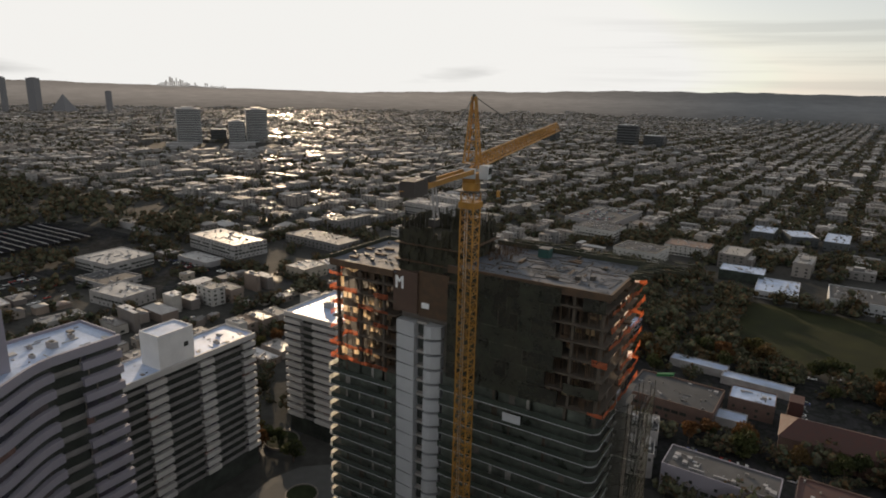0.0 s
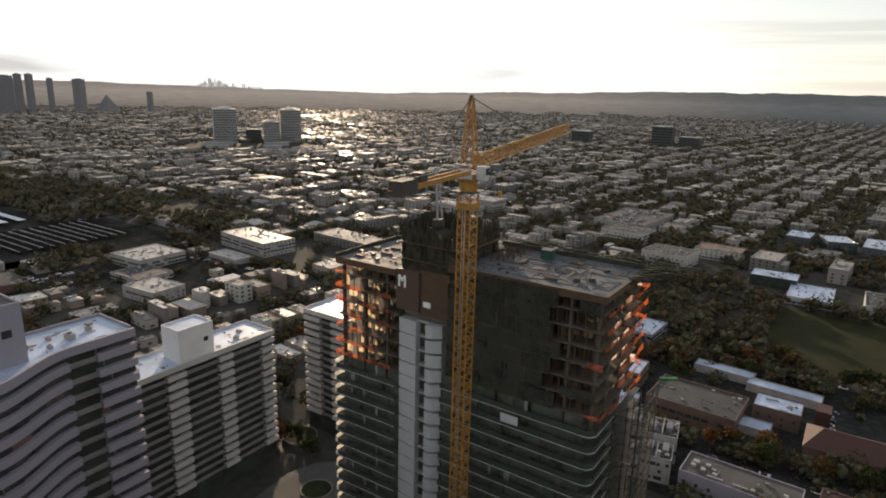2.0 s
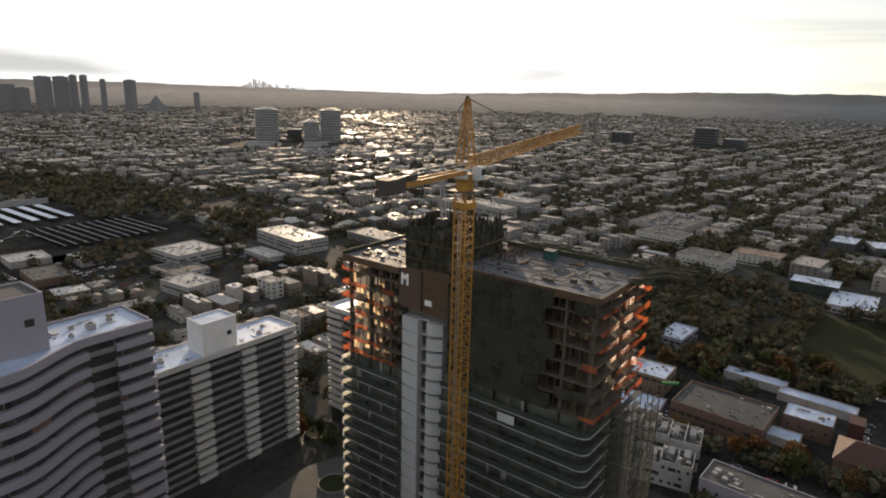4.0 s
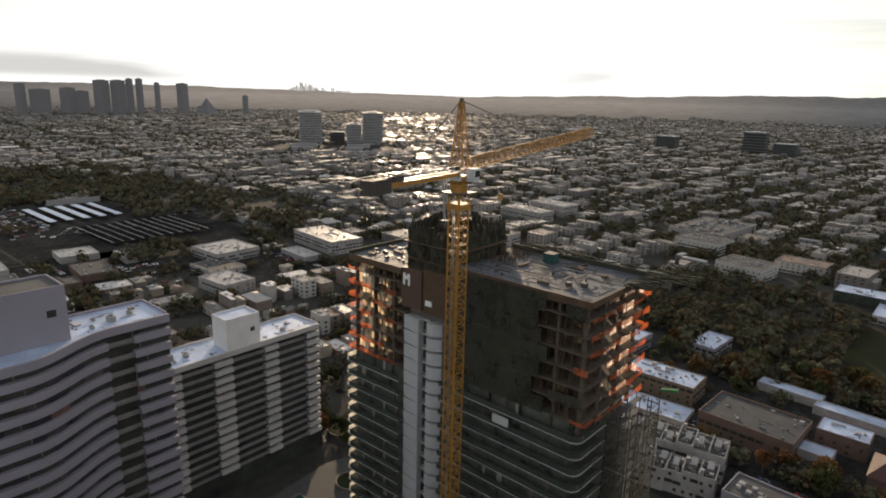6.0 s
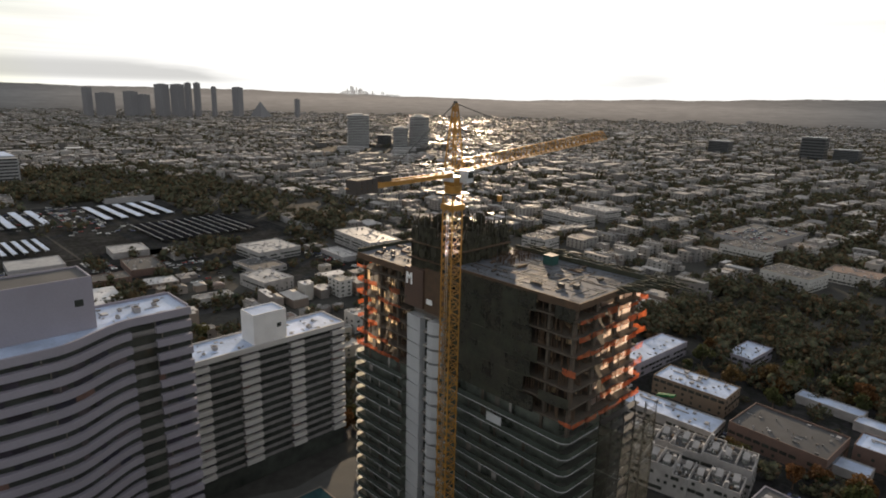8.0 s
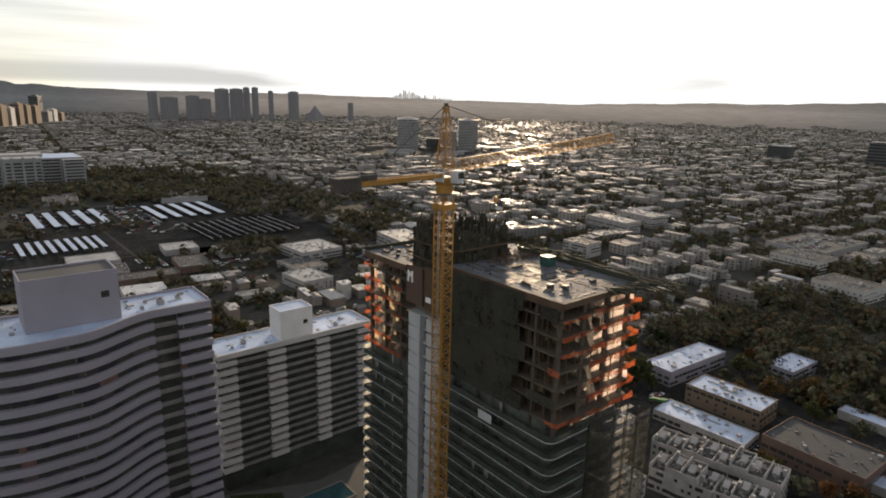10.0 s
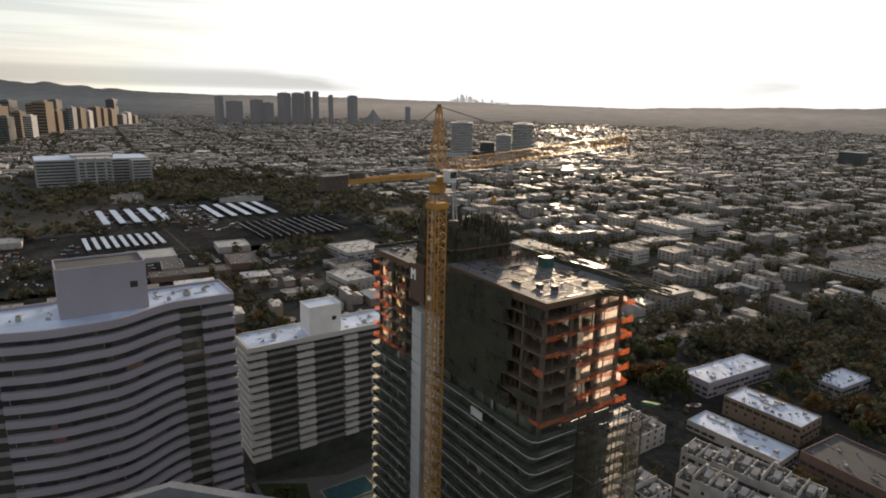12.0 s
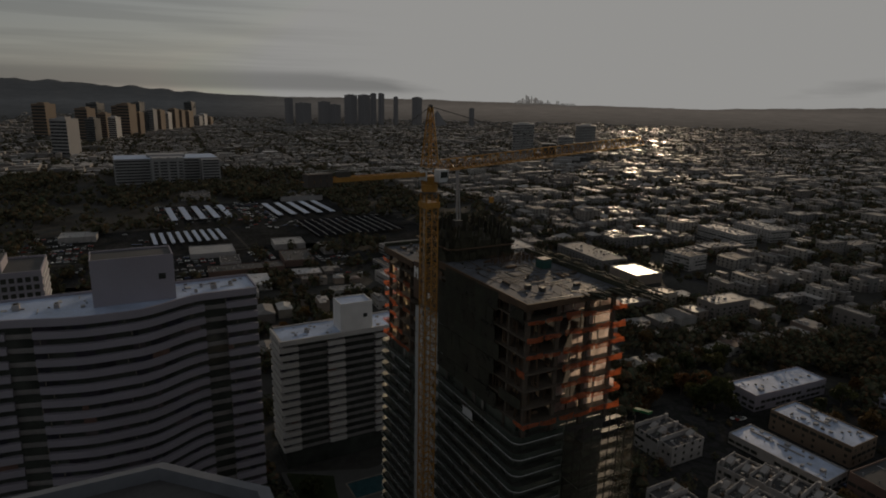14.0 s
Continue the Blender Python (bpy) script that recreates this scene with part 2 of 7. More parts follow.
WALLS = material("city_wall", (0, 0, 0), 0.8, vary=0.2, scale=0.15, fine=3, palette=[(0.311, 0.282, 0.245), (0.356, 0.342, 0.319), (0.223, 0.185, 0.156), (0.409, 0.401, 0.386), (0.193, 0.156, 0.133), (0.282, 0.252, 0.231), (0.342, 0.304, 0.252), (0.164, 0.149, 0.141)])
# far roofs and walls: tones drawn together, distance haze put into the palettes
FAR_ROOFS = material("far_roof", (0, 0, 0), 0.4, spec=0.9, wild=True, vary=0.25, scale=0.05, fine=0.5, by="island", palette=[(0.265, 0.26, 0.251), (0.169, 0.165, 0.163), (0.213, 0.205, 0.198), (0.138, 0.134, 0.133), (0.239, 0.229, 0.218), (0.346, 0.346, 0.346), (0.169, 0.143, 0.129), (0.194, 0.189, 0.182), (0.295, 0.285, 0.274)])
FAR_WALLS = material("far_wall", (0, 0, 0), 0.8, vary=0.2, scale=0.05, fine=0.5, by="island", palette=[(0.247, 0.223, 0.206), (0.187, 0.177, 0.17), (0.293, 0.283, 0.27), (0.159, 0.144, 0.136), (0.218, 0.212, 0.206), (0.27, 0.253, 0.236), (0.148, 0.144, 0.144)])
# furthest palettes, flattened again in place of haze
HAZED_ROOFS = material("hazed_plain_roof", (0, 0, 0), 0.4, spec=1.0, wild=True, vary=0.25, scale=0.05, fine=0.5, by="island", palette=[(0.106, 0.104, 0.1), (0.15, 0.146, 0.14), (0.0875, 0.085, 0.08), (0.125, 0.11, 0.0975), (0.3, 0.3, 0.3), (0.112, 0.107, 0.1), (0.2, 0.194, 0.188), (0.0938, 0.0875, 0.0825), (0.275, 0.269, 0.263)])
HAZED_WALLS = material("hazed_plain_wall", (0, 0, 0), 0.8, vary=0.2, scale=0.05, fine=0.5, by="island", palette=[(0.156, 0.142, 0.13), (0.12, 0.114, 0.108), (0.228, 0.216, 0.204), (0.138, 0.126, 0.12), (0.168, 0.162, 0.156)])
STUCCO_GREY = material("grey_stucco", (0.31, 0.30, 0.295), 0.8, vary=0.25, scale=0.25, fine=3, bump=0.01)
GLASS_LIT = material("frosted_rail_glass", (0.85, 0.83, 0.76), 0.25, vary=0.3, scale=0.8, translucent=0.7)
# haze before the skyline towers is painted on as a faint emission
SKYLINE = material("distant_tower_haze", (0.03, 0.03, 0.032), 0.6, vary=0.1, scale=0.02)
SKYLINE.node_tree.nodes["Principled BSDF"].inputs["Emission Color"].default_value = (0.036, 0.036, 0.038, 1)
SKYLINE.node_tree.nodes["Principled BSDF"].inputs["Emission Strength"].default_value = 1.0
# downtown glows more: stronger emission stands in for the thicker haze
DOWNTOWN = material("furthest_tower_haze", (0.1, 0.095, 0.09), 0.7, vary=0.1, scale=0.02)
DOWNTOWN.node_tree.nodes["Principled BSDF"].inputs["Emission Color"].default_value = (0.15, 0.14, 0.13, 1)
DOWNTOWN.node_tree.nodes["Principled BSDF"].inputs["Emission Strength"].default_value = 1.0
ASPHALT = material("asphalt", (0.04, 0.041, 0.044), 0.6, vary=0.4, scale=0.06, fine=1, spec=0.08)
LOT = material("worn_asphalt", (0, 0, 0), 0.95, vary=0.5, scale=0.03, fine=0.7, spec=0.0, by="place", palette=[(0.028, 0.029, 0.031), (0.042, 0.042, 0.043), (0.024, 0.026, 0.024), (0.036, 0.036, 0.038)])
PAVING = material("paving", (0.065, 0.066, 0.064), 0.8, vary=0.2, scale=0.3, fine=3, spec=0.2)
GRASS = material("grass", (0.024, 0.027, 0.012), 0.9, vary=0.4, scale=0.06, fine=1.5, spec=0.08)
GROUND = material("ground", (0, 0, 0), 0.9, vary=0.5, scale=0.02, fine=0.25, palette=[(0.052, 0.052, 0.049), (0.052, 0.052, 0.049)], spec=0.03)
HILLS = material("hill_scrub_haze", (0.03, 0.03, 0.028), 0.95, vary=0.4, scale=0.004, fine=0.03, spec=0)
hn, hl = HILLS.node_tree.nodes, HILLS.node_tree.links        # the far plain and ridges: streaks of streets and trees, distance haze painted as glow
hpos = hn["Geometry"].outputs["Position"]
hsep = hn.new("ShaderNodeSeparateXYZ")
hl.new(hpos, hsep.inputs[0])
flat = hn.new("ShaderNodeVectorMath")
flat.operation = "MULTIPLY"
flat.inputs[1].default_value = (1, 1, 0)
hl.new(hpos, flat.inputs[0])
unit = hn.new("ShaderNodeVectorMath")
unit.operation = "NORMALIZE"
hl.new(flat.outputs[0], unit.inputs[0])
# the painted haze glow turns warmer and brighter towards the sun's bearing
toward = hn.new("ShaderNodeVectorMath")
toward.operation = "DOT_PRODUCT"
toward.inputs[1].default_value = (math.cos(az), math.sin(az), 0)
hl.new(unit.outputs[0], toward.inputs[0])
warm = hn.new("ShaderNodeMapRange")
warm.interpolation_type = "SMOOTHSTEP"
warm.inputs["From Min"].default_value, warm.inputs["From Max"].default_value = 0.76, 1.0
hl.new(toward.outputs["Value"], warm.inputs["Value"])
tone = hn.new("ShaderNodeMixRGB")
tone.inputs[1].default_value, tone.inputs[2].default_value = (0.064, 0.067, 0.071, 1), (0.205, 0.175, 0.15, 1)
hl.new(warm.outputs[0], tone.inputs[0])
bearing = hn.new("ShaderNodeMath")
bearing.operation = "ARCTAN2"
hl.new(hsep.outputs["Y"], bearing.inputs[0])
hl.new(hsep.outputs["X"], bearing.inputs[1])
along = hn.new("ShaderNodeCombineXYZ")
hl.new(bearing.outputs[0], along.inputs["X"])
hl.new(hsep.outputs["Z"], along.inputs["Y"])
streak = hn.new("ShaderNodeMapping")
streak.inputs["Scale"].default_value = (34.0, 0.13, 1.0)
hl.new(along.outputs[0], streak.inputs["Vector"])
hz = hn.new("ShaderNodeTexNoise")
hz.inputs["Scale"].default_value, hz.inputs["Detail"].default_value, hz.inputs["Roughness"].default_value = 1.0, 9.0, 0.72
hl.new(streak.outputs[0], hz.inputs["Vector"])
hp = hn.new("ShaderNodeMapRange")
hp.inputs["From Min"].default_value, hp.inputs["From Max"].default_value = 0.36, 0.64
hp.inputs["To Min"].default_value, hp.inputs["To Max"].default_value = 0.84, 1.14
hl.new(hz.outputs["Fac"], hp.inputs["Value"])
# strength of the painted haze by height up the slope
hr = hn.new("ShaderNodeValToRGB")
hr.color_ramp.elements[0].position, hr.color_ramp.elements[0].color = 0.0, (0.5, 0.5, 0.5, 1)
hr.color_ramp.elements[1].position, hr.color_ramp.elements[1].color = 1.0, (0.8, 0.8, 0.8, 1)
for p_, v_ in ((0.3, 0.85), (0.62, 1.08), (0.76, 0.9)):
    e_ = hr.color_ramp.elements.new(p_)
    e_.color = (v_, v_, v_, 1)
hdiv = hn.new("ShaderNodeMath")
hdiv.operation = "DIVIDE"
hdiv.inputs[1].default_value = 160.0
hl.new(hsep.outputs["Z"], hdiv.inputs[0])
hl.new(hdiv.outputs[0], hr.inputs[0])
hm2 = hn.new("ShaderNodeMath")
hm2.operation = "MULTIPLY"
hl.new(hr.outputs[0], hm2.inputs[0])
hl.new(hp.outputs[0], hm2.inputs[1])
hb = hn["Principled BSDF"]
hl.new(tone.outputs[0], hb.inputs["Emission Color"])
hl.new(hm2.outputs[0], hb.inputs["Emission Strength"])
SOLAR = material("solar_panel", (0.012, 0.013, 0.017), 0.9, vary=0.2, spec=0.0)
POOL = material("pool_water", (0.02, 0.055, 0.065), 0.08, vary=0.2)
LEAF = material("leaves", (0, 0, 0), 0.75, spec=0.12, vary=0.4, scale=0.25, fine=2, palette=[(0.0452, 0.0554, 0.0238), (0.0578, 0.0671, 0.0272), (0.0372, 0.0474, 0.0218), (0.107, 0.0593, 0.0228), (0.0494, 0.0569, 0.0238), (0.0741, 0.0712, 0.0272), (0.12, 0.06, 0.025), (0.08, 0.055, 0.024)], translucent=0.3)
# far leaves carry haze as a bluish-grey cast in their colours
LEAF_FAR = material("far_leaves", (0, 0, 0), 0.9, spec=0.0, by="place", vary=0.4, scale=0.05, fine=0.5, palette=[(0.0539, 0.0677, 0.0456), (0.0735, 0.0854, 0.057), (0.0441, 0.0547, 0.0423), (0.118, 0.0748, 0.0486), (0.0569, 0.0698, 0.0456), (0.0686, 0.0647, 0.0486), (0.0931, 0.0953, 0.057), (0.0489, 0.0597, 0.0423), (0.118, 0.0679, 0.0392), (0.0536, 0.0608, 0.0392), (0.0967, 0.0703, 0.0392)])
BARK = material("bark", (0.11, 0.08, 0.06), 0.9, vary=0.3, scale=1.0)
CARS = material("car_paint", (0, 0, 0), 0.25, vary=0.05, palette=[(0.6, 0.6, 0.6), (0.03, 0.03, 0.035), (0.25, 0.25, 0.26), (0.7, 0.7, 0.7), (0.08, 0.1, 0.2), (0.3, 0.04, 0.03)])
CARS_FAR = material("far_car_paint", (0, 0, 0), 0.3, vary=0.05, by="island", palette=[(0.6, 0.6, 0.6), (0.03, 0.03, 0.035), (0.25, 0.25, 0.26), (0.7, 0.7, 0.7), (0.08, 0.1, 0.2), (0.1, 0.1, 0.1), (0.3, 0.04, 0.03)])
ROOF_WET = material("wet_roof", (0.3, 0.3, 0.3), 0.42, vary=0.2, scale=0.2, spec=0.8)
CONE_WHITE = material("sign_white", (0.8, 0.8, 0.8), 0.6, vary=0.05)
SIGN_RED = material("sign_red", (0.09, 0.055, 0.04), 0.7, vary=0.2)
TOWER_WHITE = material("white_tower", (0.42, 0.42, 0.42), 0.7, vary=0.1, scale=0.05)
TOWER_BEIGE = material("beige_tower", (0.17, 0.125, 0.09), 0.8, vary=0.1, scale=0.05)
TOWER_GREY = material("grey_tower", (0.27, 0.27, 0.275), 0.75, vary=0.1, scale=0.05)
TOWER_DARK = material("dark_tower", (0.075, 0.08, 0.085), 0.35, vary=0.2, scale=0.02)


# ---- building helpers ----
class Geo:
    """Collects boxes, prisms and bars for one mesh."""

    def __init__(self):
        self.v, self.f = [], []

    def hexa(self, lo, hi):
        """lo and hi: four corners each, counter-clockwise from above."""
        k = len(self.v)
        self.v += [tuple(p) for p in lo] + [tuple(p) for p in hi]
        self.f += [(k + 3, k + 2, k + 1, k), (k + 4, k + 5, k + 6, k + 7)]
        self.f += [(k + i, k + (i + 1) % 4, k + 4 + (i + 1) % 4, k + 4 + i) for i in range(4)]
        return self

    def box(self, x0, x1, y0, y1, z0, z1):
        q = [(x0, y0), (x1, y0), (x1, y1), (x0, y1)]
        return self.hexa([(x, y, z0) for x, y in q], [(x, y, z1) for x, y in q])

    def prism(self, outline, z0, z1):
        k, n = len(self.v), len(outline)
        self.v += [(x, y, z0) for x, y in outline] + [(x, y, z1) for x, y in outline]
        self.f += [tuple(range(k + n - 1, k - 1, -1)), tuple(range(k + n, k + 2 * n))]
        self.f += [(k + i, k + (i + 1) % n, k + n + (i + 1) % n, k + n + i) for i in range(n)]
        return self

    def strip(self, outer, inner, z0, z1):
        """One band between two open plan lines of equal length."""
        k, n = len(self.v), len(outer)
        for a, b in zip(outer, inner):
            self.v += [(*a, z0), (*b, z0), (*b, z1), (*a, z1)]
        for i in range(n - 1):
            for j in range(4):
                self.f.append((k + 4 * i + j, k + 4 * i + (j + 1) % 4, k + 4 * i + 4 + (j + 1) % 4, k + 4 * i + 4 + j))
        self.f += [(k, k + 1, k + 2, k + 3), (k + 4 * n - 1, k + 4 * n - 2, k + 4 * n - 3, k + 4 * n - 4)]
        return self

    def bar(self, a, b, w):
        """A square bar from a to b."""
        a, b = Vector(a), Vector(b)
        d = (b - a).normalized()
        u = d.cross(Vector((0, 0, 1)))
        u = u.normalized() if u.length > 0.01 else Vector((1, 0, 0))
        s = d.cross(u) * (w / 2)
        u = u * (w / 2)
        return self.hexa([a - u - s, a + u - s, a + u + s, a - u + s], [b - u - s, b + u - s, b + u + s, b - u + s])

    def quad(self, a, b, c, d):
        k = len(self.v)
        self.v += [tuple(a), tuple(b), tuple(c), tuple(d)]
        self.f.append((k, k + 1, k + 2, k + 3))
        return self

    def mesh(self, name, mat, smooth=False):
        me = bpy.data.meshes.new(name)
        me.from_pydata(self.v, [], self.f)
        bm = bmesh.new()
        bm.from_mesh(me)
        bmesh.ops.recalc_face_normals(bm, faces=bm.faces)
        bm.to_mesh(me)
        bm.free()
        me.materials.append(mat)
        if smooth:
            for p in me.polygons:
                p.use_smooth = True
        return me


def thing(name, x=0, y=0, z=0, label="", category="", group="", kind="", turn=0):
    ob = new(name)
    ob.empty_display_size = 0.5
    ob.matrix_basis = pose(x, y, z, 0, 0, turn)
    return tagged(ob, label, category, group, kind)


def part(name, geo, mat, parent, label=""):
    """One mesh as a part of a thing; geo is a Geo in the thing's own space or a ready mesh."""
    me = geo if isinstance(geo, bpy.types.Mesh) else geo.mesh(name, mat)
    ob = new(name, me)
    ob.parent = parent
    return tagged(ob, label)


def put(name, me, parent, m):
    """A piece that shares its mesh with its like."""
    ob = new(name, me)
    ob.parent = parent
    ob.matrix_basis = m
    return ob


def single(name, geo, mat, label="", category="", kind="", group=""):
    return tagged(new(name, geo.mesh(name, mat)), label, category, group, kind)


# ---- ground, hills ----
ground = Geo()
for x0, x1 in itertools.pairwise([-9000, -5000, -2500, -1000, -300, 300, 1000, 2500, 5000, 9000]):
    for y0, y1 in itertools.pairwise([-9000, -5000, -2500, -1000, -300, 300, 1000, 2500, 5000, 9000]):
        ground.quad((x0, y0, 0), (x1, y0, 0), (x1, y1, 0), (x0, y1, 0))
gm = ground.mesh("ground", GROUND)
bm = bmesh.new()
bm.from_mesh(gm)
bmesh.ops.remove_doubles(bm, verts=bm.verts, dist=0.1)
bmesh.ops.recalc_face_normals(bm, faces=bm.faces)
bm.to_mesh(gm)
bm.free()
tagged(new("ground", gm), "brown-grey city ground of yards and paving", "ground", kind="structure")

CREST = [(60, 0.30), (86, 0.33), (105, 0.30), (113, 0.0), (119, -0.12), (129, -0.40), (139, -0.30), (144, -0.18), (151, -0.05), (162, 0.0), (170, 0.05), (176, 0.5), (182, 0.8), (195, 1.3), (210, 1.2)]


def crest(a):
    """Height of the far hills' crest towards the bearing a."""
    for (a0, e0), (a1, e1) in itertools.pairwise(CREST):
        if a0 <= a <= a1:
            e = e0 + (e1 - e0) * (a - a0) / (a1 - a0)
            n = noise.noise(Vector((a * 0.45, 1.7, 0))) * 0.10 + noise.noise(Vector((a * 2.1, 5.2, 0))) * 0.05
            n += 0.22 * noise.noise(Vector((a * 0.9, 8.1, 0))) * max(0.0, min(1.0, (a - 166) / 8))
            return 148 + 4800 * math.tan(radians(e + n))
    return 100.0


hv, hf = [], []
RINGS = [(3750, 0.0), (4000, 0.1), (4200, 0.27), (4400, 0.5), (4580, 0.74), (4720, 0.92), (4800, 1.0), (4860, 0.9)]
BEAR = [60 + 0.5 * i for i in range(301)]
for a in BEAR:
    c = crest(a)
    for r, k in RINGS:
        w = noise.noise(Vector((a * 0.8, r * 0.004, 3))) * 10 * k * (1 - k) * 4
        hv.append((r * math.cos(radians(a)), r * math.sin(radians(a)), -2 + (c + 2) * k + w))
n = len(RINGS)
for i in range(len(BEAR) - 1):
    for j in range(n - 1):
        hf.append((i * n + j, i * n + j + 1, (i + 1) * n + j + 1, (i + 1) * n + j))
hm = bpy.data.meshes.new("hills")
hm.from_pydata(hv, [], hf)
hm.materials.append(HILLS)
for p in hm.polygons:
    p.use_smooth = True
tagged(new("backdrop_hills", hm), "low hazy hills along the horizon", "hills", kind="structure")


def slope_z(x, y):
    """Height of the land at a place."""
    r, a = math.hypot(x, y), math.degrees(math.atan2(y, x)) % 360
    if r < 3750 or not 60 <= a <= 210:
        return 0.0
    c = crest(a)
    for (r0, k0), (r1, k1) in itertools.pairwise(RINGS):
        if r0 <= r <= r1:
            return (c + 2) * (k0 + (k1 - k0) * (r - r0) / (r1 - r0)) - 2
    return c


# ---- tower under construction ----
F = 3.13
TOP = 116.3
tower = thing("unfinished_tower", -55, 108, 0, "unfinished concrete apartment tower with glass balconies and orange safety nets", "building")
TX, TY = -55, 108


def tpart(name, g, mat, label="", parent=None):
    g.v = [(x - TX, y - TY, z) for x, y, z in g.v]
    return part(name, g, mat, parent or tower, label)


def level(k):
    return TOP - F * k


def arc(cx, cy, r, a0, a1, n=6):
    return [(cx + r * math.cos(radians(a0 + (a1 - a0) * i / n)), cy + r * math.sin(radians(a0 + (a1 - a0) * i / n))) for i in range(n + 1)]


rng = random.Random(4)
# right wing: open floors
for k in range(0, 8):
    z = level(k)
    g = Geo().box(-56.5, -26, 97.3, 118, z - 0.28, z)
    tpart("floor_slab", g, SLAB_TOP if k == 0 else SHADED_CONCRETE, "bare concrete floor slab")
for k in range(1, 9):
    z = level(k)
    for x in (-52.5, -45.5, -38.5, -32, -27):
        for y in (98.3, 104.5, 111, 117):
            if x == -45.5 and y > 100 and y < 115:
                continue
            tpart("column", Geo().box(x - 0.24, x + 0.24, y - 0.4, y + 0.4, z, z + F - 0.28), SHADED_CONCRETE)
    # dark infill panels added so that the open bays look shaded inside
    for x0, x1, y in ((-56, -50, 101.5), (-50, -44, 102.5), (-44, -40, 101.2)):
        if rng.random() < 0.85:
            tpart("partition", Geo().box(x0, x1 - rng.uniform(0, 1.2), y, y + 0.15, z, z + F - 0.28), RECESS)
    # core walls get the paler concrete so that they look lit
    if k > 1:
        tpart("inner_core_wall", Geo().box(-52, -45, 106, 112, z, z + F - 0.28), CONCRETE)
    # timber props under fresh slabs
    if k <= 7:
        g = Geo()
        for i in range(90 if k < 3 else 52):
            x, y = rng.uniform(-55 if k < 3 and i % 3 else -38, -26.5), rng.uniform(97.6, 101 if i % 2 else 114)
            g.bar((x, y, z), (x + rng.uniform(-.1, .1), y, z + F - 0.28), 0.12)
            if i % 10 == 0:
                g.bar((x, y, z + 1.0), (x + rng.uniform(1, 2.5), y, z + 1.0), 0.09)
                g.box(x, x + rng.uniform(.4, 1.8), y, y + rng.uniform(.3, 1.2), z, z + rng.uniform(.2, 1.3))
        tagged(tpart("timber_prop", g, FORMWORK, "timber props under the fresh slab"), kind="stuff")
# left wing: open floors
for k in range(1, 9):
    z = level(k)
    tpart("floor_slab", Geo().box(-85, -68.5, 97.3, 118, z - 0.28, z), SLAB_TOP if k == 1 else SHADED_CONCRETE, "bare concrete floor slab")
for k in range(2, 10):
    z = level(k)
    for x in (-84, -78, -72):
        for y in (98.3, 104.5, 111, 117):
            tpart("column", Geo().box(x - 0.24, x + 0.24, y - 0.4, y + 0.4, z, z + F - 0.28), SHADED_CONCRETE)
    if k > 6:
        tpart("partition", Geo().box(-75, -69, 101 + (k % 3), 101.2 + (k % 3), z, z + F - 0.28), RECESS)
    if k <= 8:
        g = Geo()
        for i in range(70):
            x, y = rng.uniform(-84.5, -69.5), rng.uniform(97.6, 117)
            g.bar((x, y, z), (x + rng.uniform(-.1, .1), y, z + F - 0.28), 0.12)
            if i % 9 == 0:
                g.bar((x, y, z + 1.0), (x + rng.uniform(1, 2.5), y, z + 1.0), 0.09)
                g.box(x, x + rng.uniform(.4, 1.8), y, y + rng.uniform(.3, 1.2), z, z + rng.uniform(.2, 1.3))
        tagged(tpart("timber_prop", g, FORMWORK, "timber props under the fresh slab"), kind="stuff")
# edge forms of the top decks
for x0, x1, z in ((-56.5, -25.7, TOP), (-85.3, -69, level(1))):
    tpart("edge_form", Geo().box(x0, x1, 97.0, 97.3, z - 1.25, z + 0.15), FORMWORK, "brown plywood edge form")
    tpart("back_screen", Geo().box(x0, x1, 118.2, 118.5, z - 1.0, z + 0.9), NET_DARK, "dark safety screen")
for k in range(1, 8):
    z = level(k)
    x = -56.3
    while x < -27:
        w = min(rng.uniform(2.2, 4.6), -26.3 - x)
        closed = x < -37
        if rng.random() > (0.0 if closed and (k > 1 or x > -50) else 0.6 if closed else 0.8):
            z0, z1 = z - rng.uniform(0.25, 0.45), z + F - (rng.uniform(0.3, 0.42) if closed else rng.uniform(0.6, 1.6))
            y = 96.9 - 0.05 * (k % 2)
            tpart("debris_net", Geo().hexa([(x, y, z0), (x + w, y, z0 - rng.uniform(-.08, .08)), (x + w, y + 0.05, z0), (x, y + 0.05, z0)], [(x, y - 0.02, z1), (x + w, y - 0.02, z1 - rng.uniform(-.15, .15)), (x + w, y + 0.03, z1), (x, y + 0.03, z1)]), NET_SCRIM, "dark debris net")
        x += w + rng.uniform(-0.1, 0.15)
tpart("edge_form", Geo().box(-26, -25.6, 97.3, 118, TOP - 1.0, TOP + 0.1), FORMWORK, "brown plywood edge form")
tpart("back_screen", Geo().box(-85.6, -85.3, 97.3, 118.5, level(1) - 1.0, level(1) + 0.8), NET_DARK, "dark safety screen")


# brush-dark catch platform standing out behind the deck
g = Geo()
for i in range(120):
    x, y = rng.uniform(-56, -19.5), 119.3 + rng.gauss(0, 0.8)
    z = TOP + rng.uniform(-0.6, 1.6)
    g.bar((x, y, z), (x + rng.uniform(1.5, 4.5), y + rng.uniform(-.4, .4), z + rng.uniform(-.3, .3)), rng.uniform(0.1, 0.3))
for i in range(40):
    y = rng.uniform(108, 119)
    z = TOP + rng.uniform(-0.5, 0.6)
    g.bar((-26, y, z), (-26 + rng.uniform(2, 6.5) * (y - 104) / 15, y + rng.uniform(-.6, .9), z + rng.uniform(-.2, .5)), rng.uniform(0.12, 0.3))
